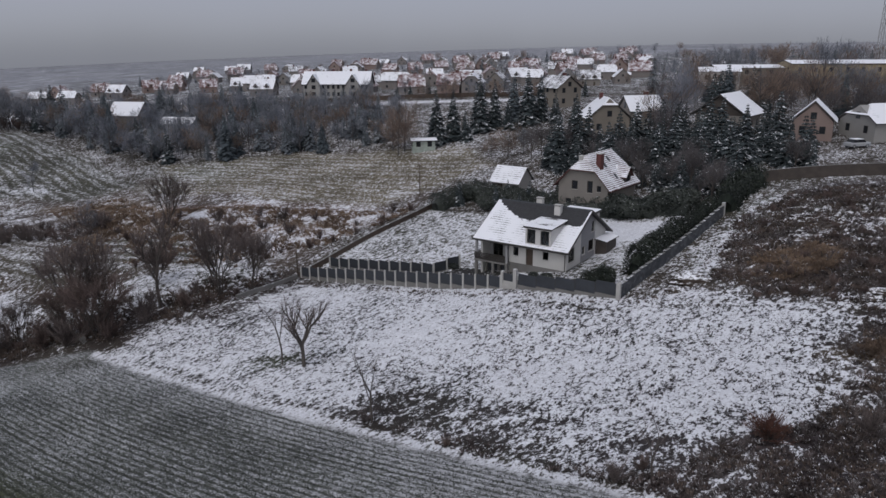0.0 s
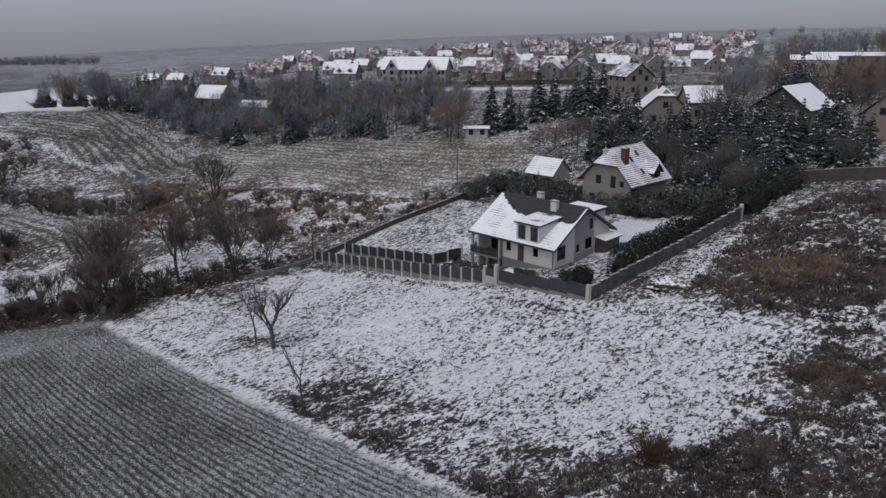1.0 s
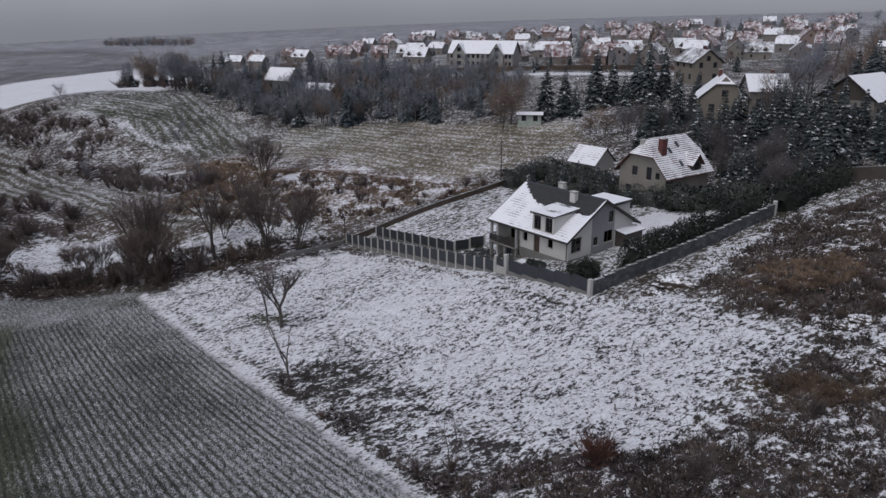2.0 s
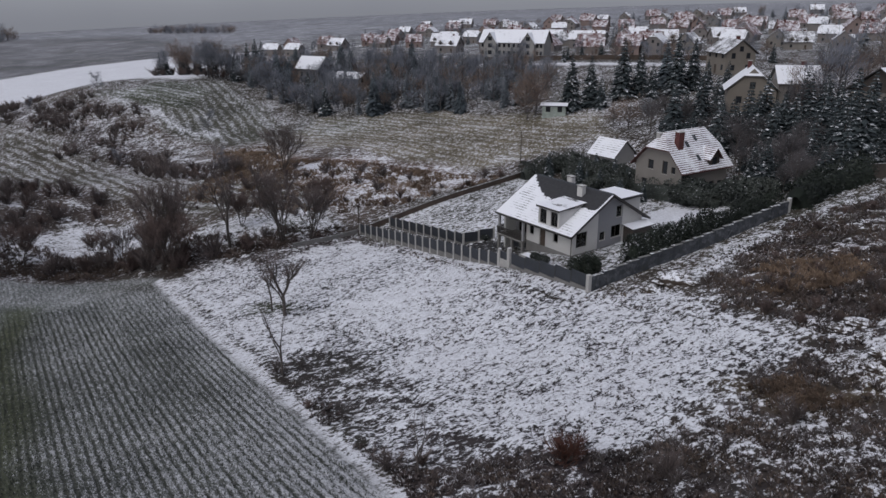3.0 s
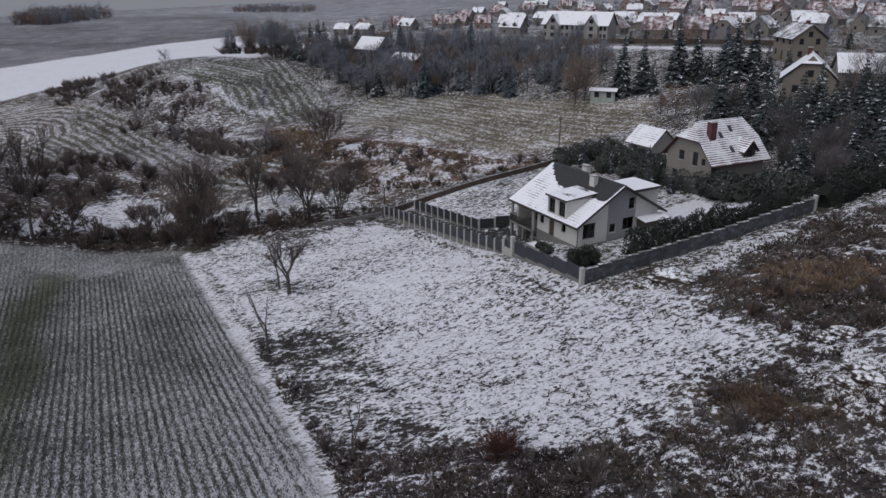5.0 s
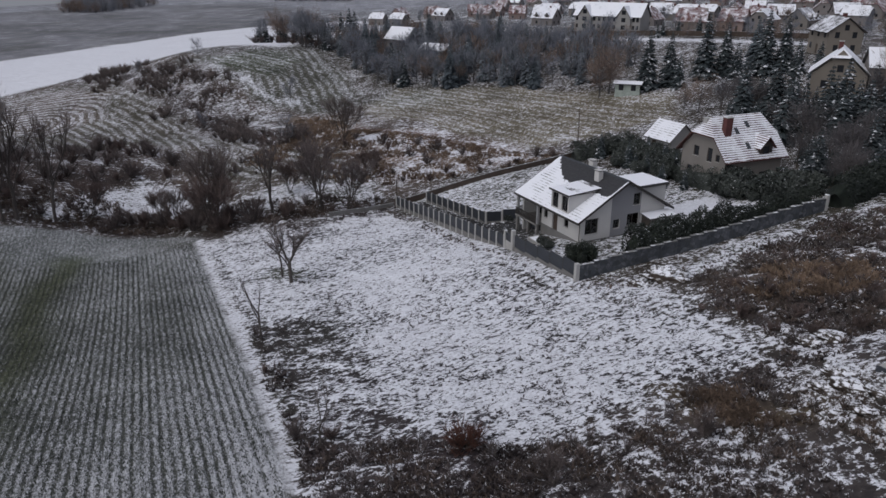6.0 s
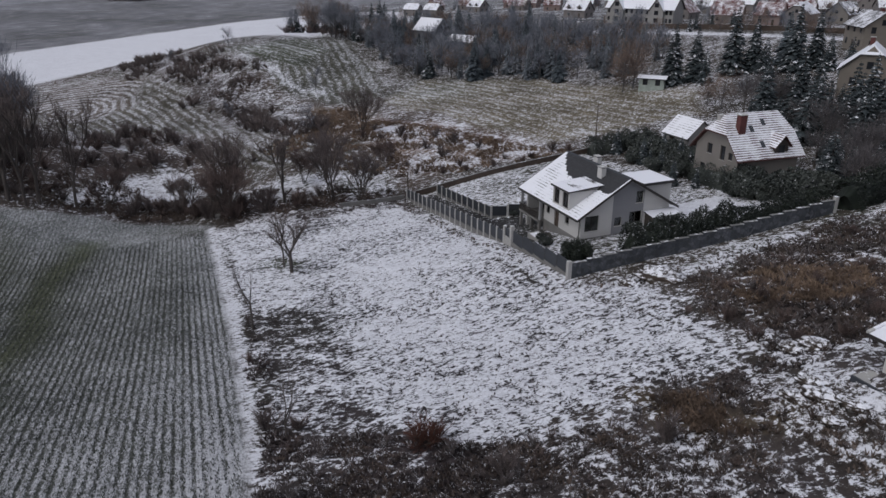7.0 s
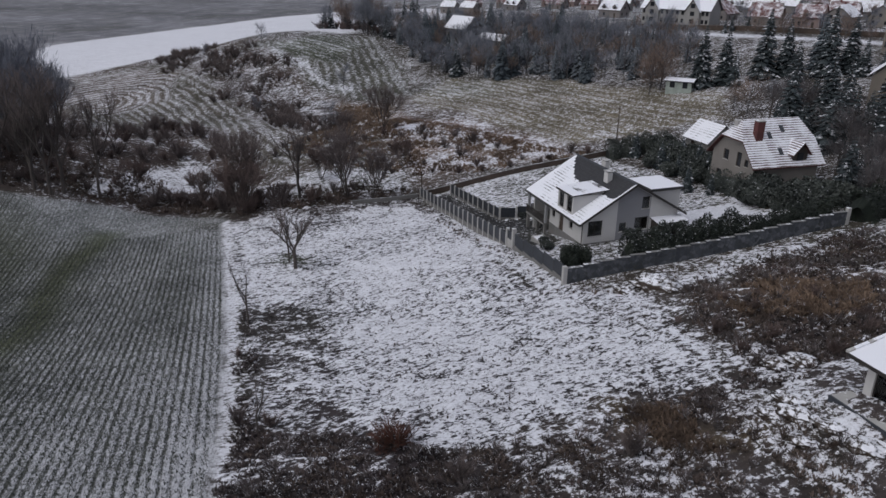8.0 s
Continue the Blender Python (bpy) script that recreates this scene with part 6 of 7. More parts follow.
HOMES = [(33, 153, 7), (31, 145.5, 5.5), (37, 146, 5.5), (28, 190, 6), (40, 153, 6), (32, 197, 8), (54.5, 141, 8), (66, 131, 6.5), (78, 129, 8), (79.5, 219, 8), (-90, 205, 7), (-86, 196, 6), (-73, 197, 6), (-71, 190, 5), (-5.5, 160, 3.5), (23.4, 109.5, 8), (28.5, 106.5, 6), (26, 103.5, 5), (11.6, 126.6, 5)]
strew([woods[0], woods[2], woods[1]], 34, [(-84, 60), (-96, 76), (-112, 88), (-124, 80), (-104, 56)], 2.4, (1.1, 1.6), "dark trees beside the crop", (), [2, 2, 3])
strew(woods[::2], 60, [(-100, 58), (-108, 76), (-132, 99), (-150, 97), (-160, 66), (-120, 46)], 3.2, (1.4, 2.0), "tall dark trees below the hill", (), [2, 1])
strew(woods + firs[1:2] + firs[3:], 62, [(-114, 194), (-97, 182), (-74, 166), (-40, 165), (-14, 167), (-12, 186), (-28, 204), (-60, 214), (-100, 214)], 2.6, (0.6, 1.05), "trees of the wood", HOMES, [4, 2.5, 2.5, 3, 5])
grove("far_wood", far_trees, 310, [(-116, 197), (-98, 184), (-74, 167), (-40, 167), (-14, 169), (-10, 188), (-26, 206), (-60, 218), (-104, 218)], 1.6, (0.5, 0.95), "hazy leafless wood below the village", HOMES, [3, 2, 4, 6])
for x, y, s, k in ((-2.6, 163.5, 1.0, 0), (1.2, 166, 0.9, 0), (4.0, 163, 0.8, 1), (7.5, 170, 1.1, 0), (11, 172, 0.9, 0), (14, 168, 0.85, 1), (18.7, 171, 1.05, 0), (22, 174, 0.9, 0), (25, 170, 0.8, 1), (16, 178, 1.0, 3), (29, 165, 0.8, 1)):
    place(firs[k], x, y, x * 31, s, "spruces behind the field")
for x, y, s, k in ((-9.8, 161, 1.2, 1), (-12.5, 163, 1.1, 1), (-11.0, 158.5, 0.9, 1), (12.1, 144, 0.75, 1), (9, 147, 0.6, 1), (15.5, 146, 0.65, 2)):
    place(woods[k], x, y, x * 31, s, "russet trees at the field's edge")
RIGHT = [(16, 142), (20, 131), (30, 122), (40, 112), (46, 108), (58, 108), (60, 122), (46, 134), (40, 144), (26, 146)]
strew(firs[1:3] + [dusk], 90, RIGHT, 2.1, (0.5, 1.25), "garden spruces and trees", HOMES, [5, 4, 1.5])
strew(firs[1:3] + [dusk], 26, [(29, 104), (37, 97), (44, 104), (40, 113), (32, 117)], 1.8, (0.4, 0.85), "dark garden trees beside the gabled house", HOMES, [3, 3, 2])
strew([dusk, woods[1]] + firs[3:] + firs[1:2], 70, [(44, 146), (60, 148), (76, 138), (96, 136), (112, 160), (100, 196), (70, 200), (48, 176)], 3.4, (0.65, 1.1), "tall trees behind the gardens", HOMES, [4, 4, 1, 2])
for x, y, s, k in ((44, 143, 1.1, 0), (47, 147, 1.2, 0), (41.5, 146, 1.0, 1), (64, 150, 1.2, 1), (67, 153, 1.2, 1), (73, 146, 1.4, 1), (76, 150, 1.4, 0), (82, 143, 1.0, 0), (87, 137, 0.9, 0)):
    place(woods[k], x, y, x * 31, s, "tall bare trees behind the gardens")
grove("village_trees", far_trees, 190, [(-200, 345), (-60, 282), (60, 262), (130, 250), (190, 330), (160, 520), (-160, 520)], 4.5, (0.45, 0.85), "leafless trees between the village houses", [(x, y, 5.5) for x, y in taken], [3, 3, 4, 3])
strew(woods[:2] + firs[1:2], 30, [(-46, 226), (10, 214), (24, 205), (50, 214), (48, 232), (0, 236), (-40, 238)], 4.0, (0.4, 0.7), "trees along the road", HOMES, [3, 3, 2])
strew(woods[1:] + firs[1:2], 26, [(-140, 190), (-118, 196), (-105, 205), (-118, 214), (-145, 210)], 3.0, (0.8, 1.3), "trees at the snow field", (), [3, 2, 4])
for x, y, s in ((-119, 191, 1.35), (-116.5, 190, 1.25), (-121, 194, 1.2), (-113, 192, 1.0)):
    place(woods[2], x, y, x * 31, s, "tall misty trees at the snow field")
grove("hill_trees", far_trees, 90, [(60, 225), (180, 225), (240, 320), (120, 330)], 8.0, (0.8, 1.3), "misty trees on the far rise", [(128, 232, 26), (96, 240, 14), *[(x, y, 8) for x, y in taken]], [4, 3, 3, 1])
scrubby = []
ridge = [(-186, 162), (-150, 153), (-128, 144), (-101, 133), (-84, 126), (-62, 116)]
for (ax, ay), (bx, by) in zip(ridge, ridge[1:]):
    for k in range(6):
        f = (k + rng.random()) / 6
        scrubby.append((ax + (bx - ax) * f + rng.gauss(0, 2.5), ay + (by - ay) * f + rng.gauss(0, 2.5), rng.uniform(2.0, 5.5)))
scrubby += [(-136, 155, 5), (-120, 150, 4), (-108, 143, 4), (-112, 152, 3), (-172, 158, 6)]
TWIGFROST = leaf_mat("frosted_heath_twigs", rgb(0.1, 0.085, 0.088), rgb(0.26, 0.22, 0.22), 0.34)
heathy = [brush("shrub", 37, 1.2, 1.3, 150, TWIGFROST, "", 0.022), brush("shrub", 38, 0.9, 1.2, 150, TWIGRED, "", 0.02), brush("shrub", 39, 0.8, 1.0, 130, HEATHER, "", 0.024)]
grove("heath_shrubs", heathy, 760, [(27, 69), (31, 62.5), (34, 59), (36, 56), (32, 52.5), (29.5, 46), (26, 42.5), (20, 40.5), (12.5, 37), (16, 31), (22, 26), (30, 32), (37, 42), (44, 50), (58, 62), (62, 92), (48, 96), (37, 86.5)], 0.6, (0.3, 0.95), "low frosted shrubs and dead weeds scattered over the heath", [(40.5, 55, 5), (44, 55, 5)], [4, 2, 3])
thicket = [brush("shrub", 35, 2.4, 2.4, 200, TWIGHILL, "", 0.045), brush("shrub", 36, 2.0, 2.4, 200, TWIGRED, "", 0.045)]
grove("hill_scrub", thicket, 330, [(-195, 155), (-185, 172), (-140, 168), (-110, 160), (-80, 140), (-52, 118), (-58, 106), (-84, 114), (-130, 134), (-160, 142)], 1.0, (0.35, 1.25), "tangle of leafless shrubs on the bank of the hill", (), [3, 2], scrubby)
grove("far_copse", far_trees[:3], 90, [(-545, 425), (-600, 430), (-690, 520), (-590, 525)], 6.0, (1.6, 2.3), "dark misty copse beyond the fields", sink=3.2)
grove("far_thicket", far_trees[:3], 46, [(-490, 580), (-370, 550), (-380, 572), (-480, 600)], 5.0, (0.8, 1.3), "low misty thicket beyond the fields", sink=3.2)
strew(scrub[:2], 24, [(-142, 188), (-118, 193), (-103, 203), (-118, 210), (-145, 206)], 2.0, (1.0, 2.0), "bushes at the snow field")
for i in range(30):
    f = rng.random()
    x, y = 4 + 29 * f + rng.gauss(0, 1.3), 121.5 - 26 * f + rng.gauss(0, 1.5)
    if math.dist((x, y), (23.4, 109.5)) > 6.4 and math.dist((x, y), (11.6, 126.6)) > 4.5:
        place(firs[rng.choice((1, 2))], x, y, rng.uniform(0, 360), rng.uniform(0.28, 0.52), "small conifers between the gardens")
for x, y, s in ((-135, 163, 0.55), (-150, 153, 0.35), (-88, 149, 0.6), (-97, 128, 0.4), (-60, 116, 0.5)):
    place(woods[0], x, y, x * 17, s, "lone trees in the fields")
for o in (*oaks, *scrub, *thicket, *heathy, *firs, dusk, *woods, *far_trees):
    drop(o)


# ---- garden planting ----
def hedge(line, wide, tall, n, mat, label, size=0.13, name="hedge"):
    """A clipped hedge along a line on the ground, of small leaves with an uneven face."""
    r = random.Random(61)
    total = sum(math.dist(a, b) for a, b in zip(line, line[1:]))
    x0, y0 = line[0]
    z0 = hz(x0, y0)

    def spot(q):
        s = q.uniform(0, total)
        for a, b in zip(line, line[1:]):
            ln = math.dist(a, b)
            if s <= ln:
                break
            s -= ln
        f = min(1.0, s / ln)
        nx, ny = -(b[1] - a[1]) / ln, (b[0] - a[0]) / ln
        bump = 1 + 0.16 * math.sin(s * 2.3) + 0.1 * math.sin(s * 5.1 + 1)
        t = q.uniform(-0.35, math.pi + 0.35)
        u, v = math.cos(t), max(0.0, math.sin(t))
        rad = bump * q.uniform(0.85, 1.05)
        x = a[0] + (b[0] - a[0]) * f + nx * u * wide * rad
        y = a[1] + (b[1] - a[1]) * f + ny * u * wide * rad
        zz = tall * rad * (v ** 0.5 if q.random() < 0.7 else q.random() * max(v, 0.2) ** 0.5)
        return Vector((x - x0, y - y0, hz(x, y) - z0 + max(zz, 0.03))), Vector((nx * u, ny * u, v + 0.2)).normalized()

    V, F = leafy(r, n, spot, size)
    h = thing(name, pose(x0, y0, z0), label, "hedge")
    CV, CF, k = [], [], 9
    run = []
    for a, b in zip(line, line[1:]):
        m = max(2, int(math.dist(a, b) / 0.6))
        run += [(a[0] + (b[0] - a[0]) * i / m, a[1] + (b[1] - a[1]) * i / m, a, b) for i in range(m)]
    run.append((*line[-1], line[-2], line[-1]))
    for i, (x, y, a, b) in enumerate(run):
        ln = math.dist(a, b)
        nx, ny = -(b[1] - a[1]) / ln, (b[0] - a[0]) / ln
        end = 0.55 if i in (0, len(run) - 1) else 0.86
        for j in range(k):
            t = math.pi * j / (k - 1)
            u, v = math.cos(t) * wide * end * r.uniform(0.85, 1.0), max(0.0, math.sin(t)) ** 0.5 * tall * end * r.uniform(0.85, 1.0)
            px, py = x + nx * u, y + ny * u
            CV.append((px - x0, py - y0, hz(px, py) - z0 + v - 0.1))
    for i in range(len(run) - 1):
        for j in range(k - 1):
            q = i * k + j
            CF.append((q, q + 1, q + k + 1, q + k))
    CF += [tuple(range(k)), tuple(range(len(CV) - 1, len(CV) - 1 - k, -1))]
    mesh_from("inner_foliage", CV, CF, mat, h, "dense shaded inner foliage", True)
    mesh_from("foliage", V, F, mat, h)
    return h


hedge([(20.5, 73.3), (23.4, 76.9), (28.2, 82.9)], 1.15, 3.1, 17000, LEAFHEDGE, "evergreen hedge speckled with snow behind the stone wall")
hedge([(28.4, 83.4), (32, 87.9), (34.4, 91.0)], 1.0, 2.35, 8000, LEAFBOX, "lower dark hedge along the upper garden wall", 0.12)
hedge([(6, 121), (14, 113), (20, 106.5), (26, 100), (33, 95)], 1.2, 2.4, 9000, LEAFMIX, "tall dark evergreen hedge flecked with snow between the gardens", 0.15)
hedge([(-2, 119.5), (4, 125), (8, 121)], 1.8, 2.6, 7000, LEAFMIX, "uneven dark hedge behind the lawn", 0.18)
hedge([(36.5, 91.5), (40, 98), (45.5, 103.5)], 1.6, 3.0, 5000, LEAFBOX, "dark hedge beyond the wall's end", 0.18)
b1 = clump("bush", 71, 0.9, 0.9, 2.4, 3000, 0.09, LEAFBOX, "dark uneven yew bush by the corner fence", lumps=12)
b2 = clump("bush", 72, 1.3, 1.2, 1.5, 2200, 0.11, LEAFMIX, "evergreen garden bush flecked with snow")
for src, x, y, s in ((b1, 16.4, 70.9, 1.15), (b1, 17.4, 71.6, 0.95), (b1, 15.4, 71.8, 0.85), (b1, 17.0, 69.9, 0.75), (b2, 11.4, 75.4, 0.7), (b2, 10.2, 77.0, 0.6), (b2, 26.5, 97.5, 0.7), (b2, 28.3, 96.5, 0.8), (b2, 24.6, 99.0, 0.7), (b2, 1.2, 87.9, 0.6), (b2, 30.5, 99.5, 1.0), (b2, 33, 97.5, 1.1), (b2, 13, 118, 1.4), (b2, 17, 114, 1.5), (b2, 9, 117, 1.3), (b2, 20, 118.5, 1.4)):
    place(src, x, y, x * 77, s, "garden bushes")
for i in range(34):
    f = rng.random()
    x, y = 5 + 27 * f + rng.gauss(0, 1.6), 121.5 - 25 * f + rng.gauss(0, 1.8)
    if math.dist((x, y), (23.4, 109.5)) > 6.6 and math.dist((x, y), (11.6, 126.6)) > 4.5:
        place(b2, x, y, rng.uniform(0, 360), rng.uniform(1.2, 2.1), "garden bushes between the houses")
drop(b1)
drop(b2)

# ---- dry grass, heather and small things ----
def tufts(name, n, poly, blades, tall, wide, mat, label, seed, keep=None, clumping=0.55, snowy=False):
    """Tufts of dry blades over a polygon, past counting, in one mesh."""
    g = np.random.RandomState(seed)
    xs, ys = [p[0] for p in poly], [p[1] for p in poly]
    X, Y = g.uniform(min(xs), max(xs), n * 5), g.uniform(min(ys), max(ys), n * 5)
    ok = (inside(X, Y, poly, 0.3) > g.rand(n * 5)) & (lattice(X, Y, 2.6, seed) + 0.35 * lattice(X, Y, 0.8, seed + 1) > clumping + 0.15)
    X, Y = X[ok][:n], Y[ok][:n]
    m = len(X)
    Z = height(X, Y) - 0.04
    k = blades
    a = g.uniform(0, 2 * np.pi, (m, k))
    r = g.uniform(0.02, 0.14, (m, k)) * wide * 6
    size = (0.55 + 0.9 * g.rand(m, 1)) * tall * g.uniform(0.6, 1.15, (m, k))
    bx, by = X[:, None] + np.cos(a) * r, Y[:, None] + np.sin(a) * r
    out = g.uniform(0.2, 0.9, (m, k)) * size
    tx, ty, tz = bx + np.cos(a) * out, by + np.sin(a) * out, Z[:, None] + size * g.uniform(0.5, 1.0, (m, k))
    w = wide * g.uniform(0.7, 1.4, (m, k))
    sx, sy = -np.sin(a) * w, np.cos(a) * w
    zz = np.broadcast_to(Z[:, None], bx.shape)
    mid = 0.55
    P = np.stack([np.stack([bx - sx, by - sy, zz], -1), np.stack([bx + sx, by + sy, zz], -1),
                  np.stack([bx + (tx - bx) * mid + sx, by + (ty - by) * mid + sy, zz + (tz - zz) * 0.75], -1),
                  np.stack([tx, ty, tz], -1),
                  np.stack([bx + (tx - bx) * mid - sx, by + (ty - by) * mid - sy, zz + (tz - zz) * 0.75], -1)], 2).reshape(-1, 3)
    i = np.arange(m * k) * 5
    F = np.stack([i, i + 1, i + 2, i + 3, i + 4], -1)
    me = bpy.data.meshes.new(name)
    me.from_pydata(P.tolist(), [], F.tolist())
    me.materials.append(mat)
    return tagged(new(name, me), label, "grass", kind="stuff")


HEATH = [(13, 36.5), (18.5, 39.7), (24, 40.8), (27.2, 43), (30.8, 48), (33.8, 53), (36.2, 57), (33.5, 60.4), (30, 63.2), (27, 69), (36.5, 87.5), (48, 97), (70, 96), (70, 70), (48, 64), (39.6, 59), (38.8, 54), (43, 49), (46, 40), (38, 28), (24, 25), (16, 31)]
tufts("dry_grass", 9000, HEATH, 7, 0.32, 0.026, GRASSDRY, "tufts of bleached dry grass flecked with snow", 3, clumping=0.5)
tufts("heather", 9000, HEATH, 8, 0.26, 0.034, HEATHER, "dark heather and weeds on the bank flecked with snow", 4, clumping=0.42)
tufts("weeds", 1700, [(11.5, 36), (19, 39.5), (24.5, 40.5), (26.5, 37), (27, 26), (22, 25), (16, 31)], 7, 0.3, 0.032, HEATHER, "dark frosted weeds at the meadow's edge", 5, clumping=0.3)
tufts("rust_grass", 800, [(30.5, 68), (33, 65.5), (38, 66), (41, 70), (40, 74), (35, 73.5), (32, 72)], 8, 0.5, 0.03, GRASSTAN, "rust-brown tall grass on the heath", 17, clumping=0.35)
tufts("tan_grass", 500, [(30.8, 49.5), (33.5, 46.5), (36.8, 47), (37, 50.5), (34, 51.5)], 8, 0.4, 0.026, GRASSRUST, "tan and rust grass beside the snowy meadow", 18, clumping=0.4)
tufts("strip_weeds", 420, [(-4.6, 47.6), (1.4, 43.4), (9.2, 37.3), (13, 34.3), (14, 35.6), (9.8, 38.8), (2, 45), (-3.6, 49)], 7, 0.3, 0.045, HEATHER, "brown weeds beside the snowy field strip", 15, clumping=0.45)
tufts("reeds", 4200, [(-104, 44), (-84, 54), (-72, 63), (-62, 72), (-50, 75), (-40, 76), (-30, 83), (-22, 93), (-24, 97), (-40, 90), (-56, 88), (-70, 84), (-86, 72), (-108, 58)], 7, 0.55, 0.034, GRASSDRY, "brown reeds and weeds along the ditch", 6, clumping=0.4)
tufts("valley_grass", 4200, [(-62, 104), (-28, 98), (-12, 112), (-6, 122), (-25, 126), (-60, 124)], 7, 0.5, 0.036, GRASSTAN, "bleached tall grass in the valley", 7, clumping=0.45)
tufts("reed_bed", 1000, [(-80, 139), (-66, 141), (-46, 118), (-55, 112), (-66, 122)], 7, 0.5, 0.05, GRASSTAN, "tan reeds standing in the wet hollow", 19, clumping=0.5)
tufts("tussocks", 2600, [(-38, 74), (-8, 51.5), (9, 38.6), (18, 40.2), (27, 43), (35, 56.5), (23, 68), (17.5, 66.4), (-20, 93)], 6, 0.14, 0.035, HEATHER, "dark tussocks poking through the meadow's snow", 9, clumping=0.62)
tufts("bank_weeds", 1500, [(-19, 92.4), (17, 66.4), (19.5, 66.2), (24, 69), (35, 86), (37.5, 86), (27, 69.5), (19, 64.6), (-21, 92)], 6, 0.22, 0.04, GRASSDRY, "weeds along the foot of the walls", 10, clumping=0.4)


def crop_rows():
    """Young winter corn standing in drilled rows, past counting, in one mesh."""
    g = np.random.RandomState(21)
    a = np.array((-38.8, 73.2))
    d, nrm = np.array((math.cos(ROWTURN), -math.sin(ROWTURN))), np.array((math.sin(ROWTURN), math.cos(ROWTURN)))
    rows, n = 54, 800
    first = math.floor(float(a @ nrm) / ROWSTEP)
    r = np.repeat(np.arange(rows), n)
    s = np.tile(np.arange(n), rows) * 0.1 + g.uniform(-0.06, 0.06, rows * n)
    off = (first - r) * ROWSTEP - float(a @ nrm) + g.normal(0, 0.12, rows * n)
    X, Y = a[0] + d[0] * s + nrm[0] * off, a[1] + d[1] * s + nrm[1] * off
    ok = (along(X, Y, STRIP)[0] > 0.9) & (X < 24) & (inside(X, Y, STRIP + [(60, -300), (-400, -300), (-400, 20), (-90, 46), (-76, 57), (-70, 61.4), (-62.4, 70), (-50, 73.5)], 0.01) > 0.5) & (g.rand(rows * n) < 0.8)
    X, Y = X[ok], Y[ok]
    Z = height(X, Y)
    m, k = len(X), 2
    t = g.uniform(0, 2 * np.pi, (m, k))
    hgt = g.uniform(0.08, 0.21, (m, k))
    bx, by = X[:, None] + g.normal(0, 0.03, (m, k)), Y[:, None] + g.normal(0, 0.03, (m, k))
    w = 0.04
    P = np.stack([np.stack([bx - np.sin(t) * w, by + np.cos(t) * w, Z[:, None] - 0.02 + 0 * t], -1), np.stack([bx + np.sin(t) * w, by - np.cos(t) * w, Z[:, None] - 0.02 + 0 * t], -1),
                  np.stack([bx + np.cos(t) * hgt * 0.6, by + np.sin(t) * hgt * 0.6, Z[:, None] + hgt], -1)], 2).reshape(-1, 3)
    i = np.arange(m * k) * 3
    me = bpy.data.meshes.new("winter_corn")
    me.from_pydata(P.tolist(), [], np.stack([i, i + 1, i + 2], -1).tolist())
    me.materials.append(leaf_mat("young_corn", rgb(0.044, 0.05, 0.042), rgb(0.105, 0.112, 0.097), 0.2, 0.7, 2.0))
    return tagged(new("winter_corn", me), "young winter corn in drilled rows dusted with frost", "crop", kind="stuff")


crop_rows()


def rounded_stone(seed, size):
    r = random.Random(seed)
    bm = bmesh.new()
    bmesh.ops.create_icosphere(bm, subdivisions=2, radius=size)
    for v in bm.verts:
        v.co *= 1 + 0.6 * noise.noise(v.co * 1.3 / size + Vector((seed, 0, 0)))
        v.co.z *= 0.62
    return bm


STONEROCK = plain("grey_rock", rgb(0.1, 0.095, 0.09), 0.9, 3.0, 0.3, 0.6, snow=0.5)
rocks = []
for i in range(4):
    t = thing("stone", pose(0, 0, -500), "snow-capped grey stone in loose rubble", "stone")
    part("rock", rounded_stone(i * 7 + 3, 0.3), STONEROCK, t, "", True)
    rocks.append(t)
g = random.Random(14)
for i in range(90):
    x, y = g.gauss(39.6, 1.2), g.gauss(50.8, 1.5)
    place(rocks[i % 4], x, y, g.uniform(0, 360), g.uniform(0.2, 0.75), "rubble by the terrace", 0.05)
for i in range(16):
    x, y = g.gauss(0.9, 0.7), g.gauss(88.0, 0.6)
    place(rocks[i % 4], x, y, g.uniform(0, 360), g.uniform(0.6, 1.3), "rockery by the garage", 0.05)
for i in range(26):
    f = g.random()
    place(rocks[i % 4], 26 + 4.5 * f + g.gauss(0, 0.4), 99.5 - 3.5 * f + g.gauss(0, 0.4), g.uniform(0, 360), g.uniform(0.4, 0.9), "stones edging the yard", 0.05)
for i in range(30):
    f = g.random()
    place(rocks[i % 4], 18.6 - 11 * f + g.gauss(0, 0.3), 65.8 + 7.8 * f + g.gauss(0, 0.3), g.uniform(0, 360), g.uniform(0.3, 0.8), "stones along the fence foot", 0.1)
for r in rocks:
    drop(r)


def snowy_mound(x, y, sx, sy, tall, seed, snow=0.5):
    """A heap of spoil under snow."""
    bm = bmesh.new()
    bmesh.ops.create_icosphere(bm, subdivisions=4, radius=1.0)
    for v in bm.verts:
        n = 1 + 0.35 * noise.noise(v.co * 2.1 + Vector((seed, 0, 0))) + 0.3 * noise.noise(v.co * 5.3 + Vector((seed, 2, 0))) + 0.12 * noise.noise(v.co * 11.0)
        v.co = Vector((v.co.x * sx, v.co.y * sy, v.co.z * tall)) * n
    t = thing("spoil_heap", pose(x, y, hz(x, y)), "low heap of earth under patchy snow", "mound")
    part("earth", bm, plain("snowy_earth", rgb(0.05, 0.038, 0.03), 0.95, 2.2, 0.3, 0.8, 8.0, snow=snow), t, "", True)


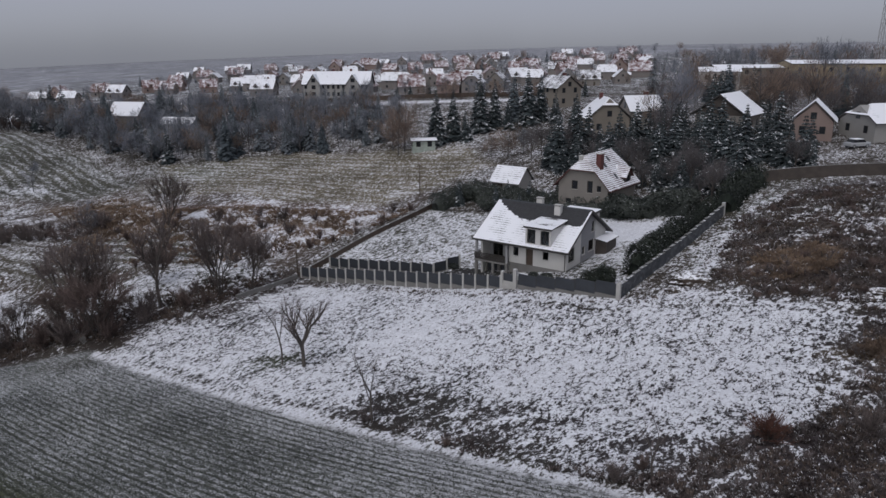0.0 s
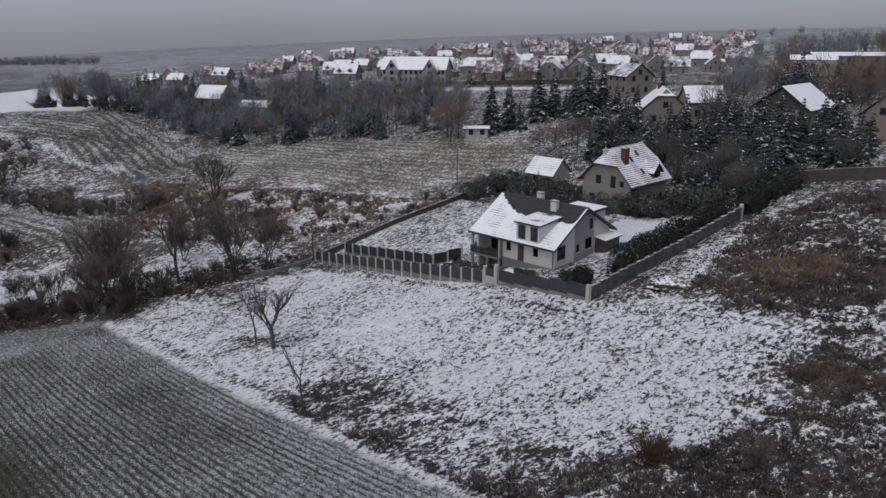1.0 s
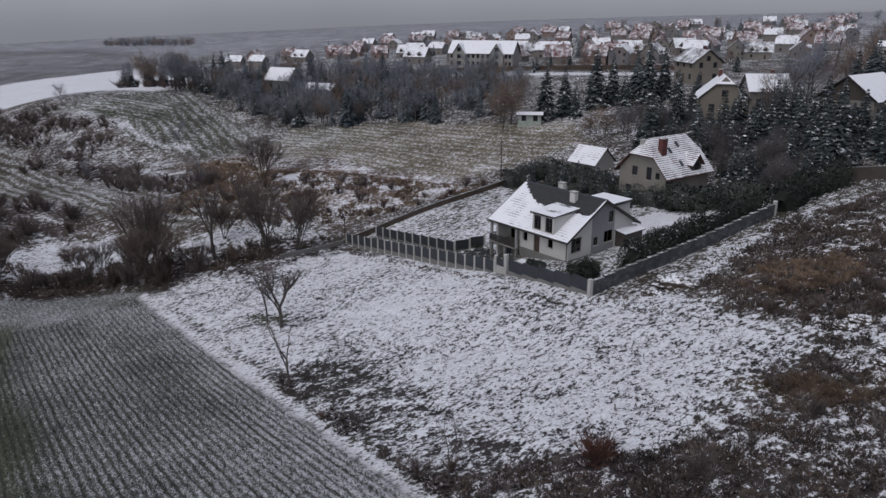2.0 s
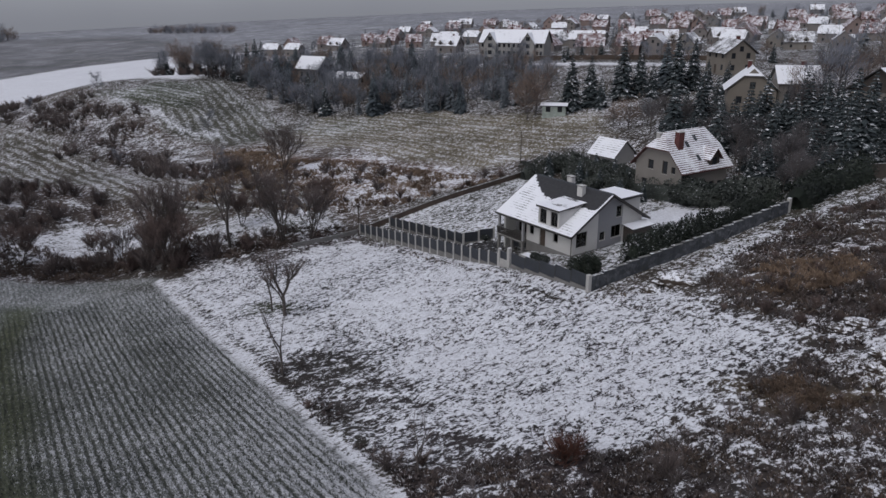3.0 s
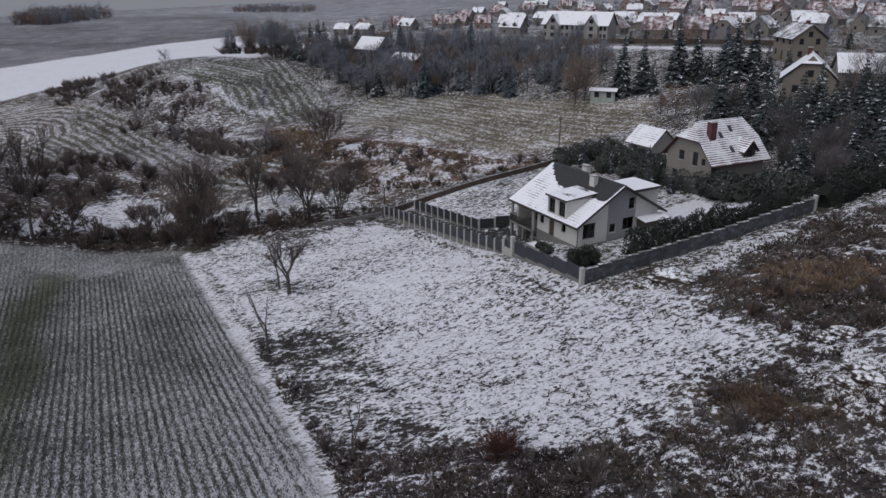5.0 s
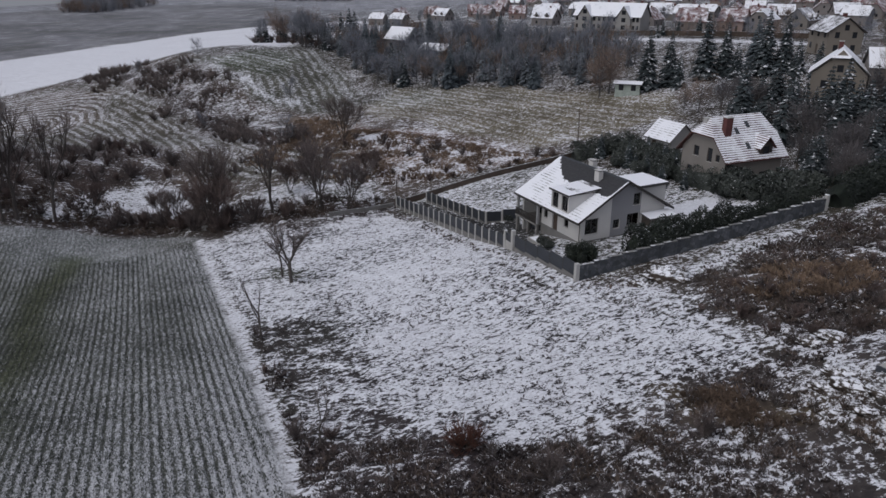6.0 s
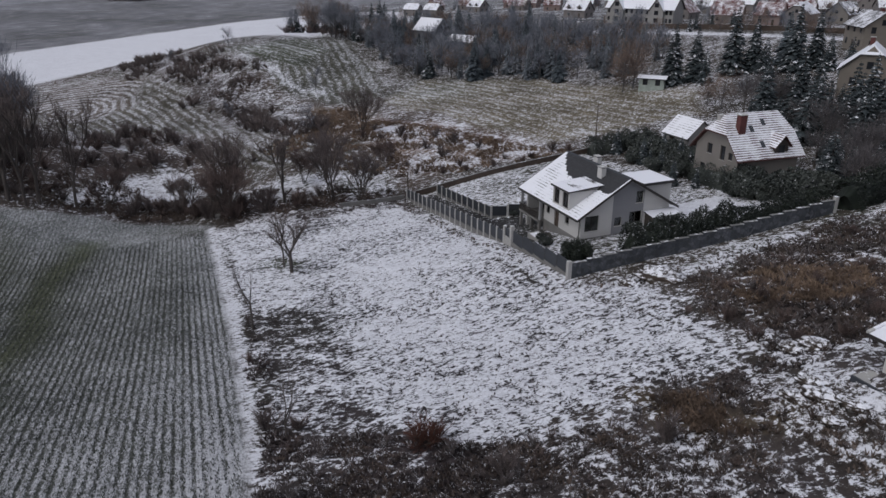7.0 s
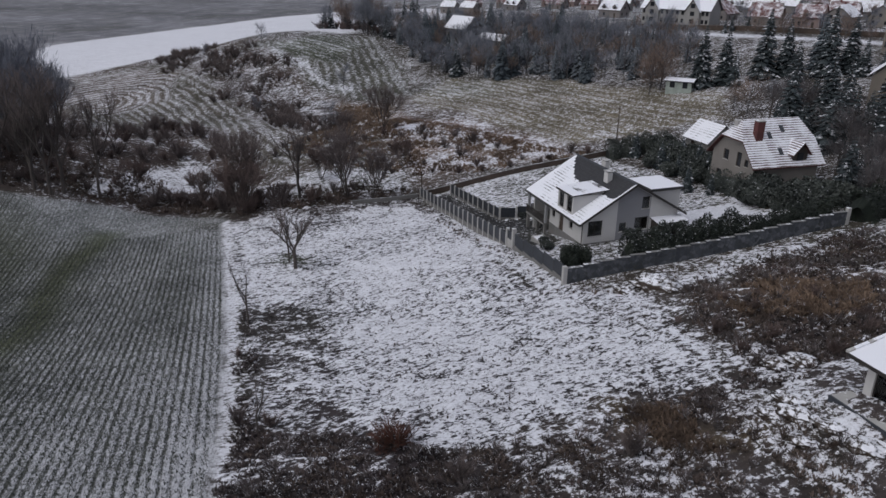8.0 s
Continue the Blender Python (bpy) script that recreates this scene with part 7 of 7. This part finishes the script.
snowy_mound(25.3, 69.2, 2.1, 1.4, 0.85, 3, 0.53)
snowy_mound(23.2, 67.3, 0.9, 0.6, 0.4, 4, 0.5)
for i, (x, y, s) in enumerate(((39.2, 53.0, 1.1), (39.8, 51.6, 1.2), (41.4, 50.9, 1.0), (43.0, 50.0, 1.1), (38.4, 51.6, 0.9), (40.4, 49.6, 0.8))):
    snowy_mound(x, y, 0.95 * s, 0.6 * s, 0.3 * s, 20 + i, 0.55)
snowy_mound(38.6, 59.0, 1.2, 0.9, 0.35, 8)
snowy_mound(37.3, 58.2, 1.0, 0.8, 0.3, 9)


def pole(x, y, tall, label, arm=False):
    p = thing("pole", pose(x, y, hz(x, y)), label, "pole")
    V, F = [], []
    tube(V, F, Vector((0, 0, -0.5)), Vector((0, 0, tall)), 0.12, 0.08, 8)
    mesh_from("shaft", V, F, BROWNWOOD, p, "", True)
    if arm:
        part("crossarm", boxes((-0.6, 0.6, -0.05, 0.05, tall - 0.5, tall - 0.4)), BROWNWOOD, p)
        for s in (-0.5, 0.5):
            part("insulator", boxes((s - 0.04, s + 0.04, -0.04, 0.04, tall - 0.398, tall - 0.25)), CONCRETE, p)


pole(-5.0, 129.8, 6.0, "wooden utility pole at the edge of the field", True)
pole(-20.8, 95.6, 3.6, "thin wooden post at the fence corner")


def mast():
    x, y = 150.0, 262.0
    m = thing("mast", pose(x, y, hz(x, y)), "tall grey transmitter mast in the mist", "mast")
    V, F = [], []
    tall = 30.0
    for sx, sy in ((-1, -1), (1, -1), (1, 1), (-1, 1)):
        tube(V, F, Vector((sx * 1.1, sy * 1.1, -1)), Vector((sx * 0.5, sy * 0.5, tall)), 0.14, 0.1, 4)
    mesh_from("leg_frame", V, F, GREYRENDER, m)
    for i in range(10):
        a, b = 1.1 - 0.06 * i, 1.04 - 0.06 * i
        z = 3.0 * i
        V, F = [], []
        for (p, q), (r, s) in (((-1, -1), (1, -1)), ((1, -1), (1, 1)), ((1, 1), (-1, 1)), ((-1, 1), (-1, -1))):
            tube(V, F, Vector((p * a, q * a, z)), Vector((r * b, s * b, z + 3)), 0.06, 0.06, 3)
        mesh_from("brace", V, F, GREYRENDER, m)
    part("antenna", boxes((-0.7, 0.7, -0.7, 0.7, tall - 3.5, tall - 1.0), bevel=0.1), WHITEWALL, m)


mast()


def car(x, y, rz, paint, label):
    c = thing("car", pose(x, y, hz(x, y), 0, 0, rz), label, "car")
    part("body", boxes((-2.1, 2.1, -0.85, 0.85, 0.3, 0.95), bevel=0.12), paint, c)
    bm = prism([(-1.5, 0.952), (1.1, 0.952), (0.6, 1.45), (-1.2, 1.45)], -0.75, 0.75, "y")
    part("cabin", bm, DARKPANE, c, "dark glazed cabin")
    part("roof", boxes((-1.15, 0.55, -0.72, 0.72, 1.452, 1.52), bevel=0.02), SNOWY, c, "snow on the roof")
    for wx in (-1.3, 1.3):
        for wy in (-0.86, 0.68):
            bm = bmesh.new()
            bmesh.ops.create_cone(bm, cap_ends=True, segments=14, radius1=0.32, radius2=0.32, depth=0.18, matrix=pose(wx, wy + 0.09, 0.32, 90))
            wheel = part("wheel", bm, PANELDARK, c)
            bm = bmesh.new()
            bmesh.ops.create_cone(bm, cap_ends=True, segments=10, radius1=0.18, radius2=0.18, depth=0.19, matrix=pose(wx, wy + 0.09, 0.32, 90))
            part("rim", bm, CONCRETE, wheel)


car(68.5, 120.5, 15, plain("silver_paint", rgb(0.3, 0.31, 0.33), 0.35, 2.0, 0.05, 0.0), "silver car with snow on its roof by the house")


def culvert():
    t = thing("culvert", pose(-43.2, 78.0, hz(-43.2, 78.0), 0, 0, -35), "pale concrete culvert head at the ditch", "culvert")
    pts = [(math.cos(a) * 0.9, math.sin(a) * 0.7 - 0.2) for a in [math.pi * i / 10 for i in range(11)]]
    inner = [(x * 0.78, z * 0.78 - 0.04) for x, z in pts[::-1]]
    part("arch", prism(pts + inner, -0.3, 0.5, "y"), PLINTH, t)
    part("bed", boxes((-0.65, 0.65, 0.3, 0.45, -0.5, 0.2)), PANELDARK, t)


culvert()


def garden_slab():
    t = thing("planter", pose(9.8, 77.6, hz(9.8, 77.6), 0, 0, -34.1), "low stone-edged flower bed under snow", "planter")
    part("edge", boxes((-1.6, 1.6, -0.7, -0.6, -0.3, 0.3), (-1.6, 1.6, 0.6, 0.7, -0.3, 0.3), (-1.6, -1.5, -0.6, 0.6, -0.3, 0.3), (1.5, 1.6, -0.6, 0.6, -0.3, 0.3)), CONCRETE, t)
    part("bed", boxes((-1.5, 1.5, -0.6, 0.6, -0.3, 0.24)), SNOWY, t)


garden_slab()
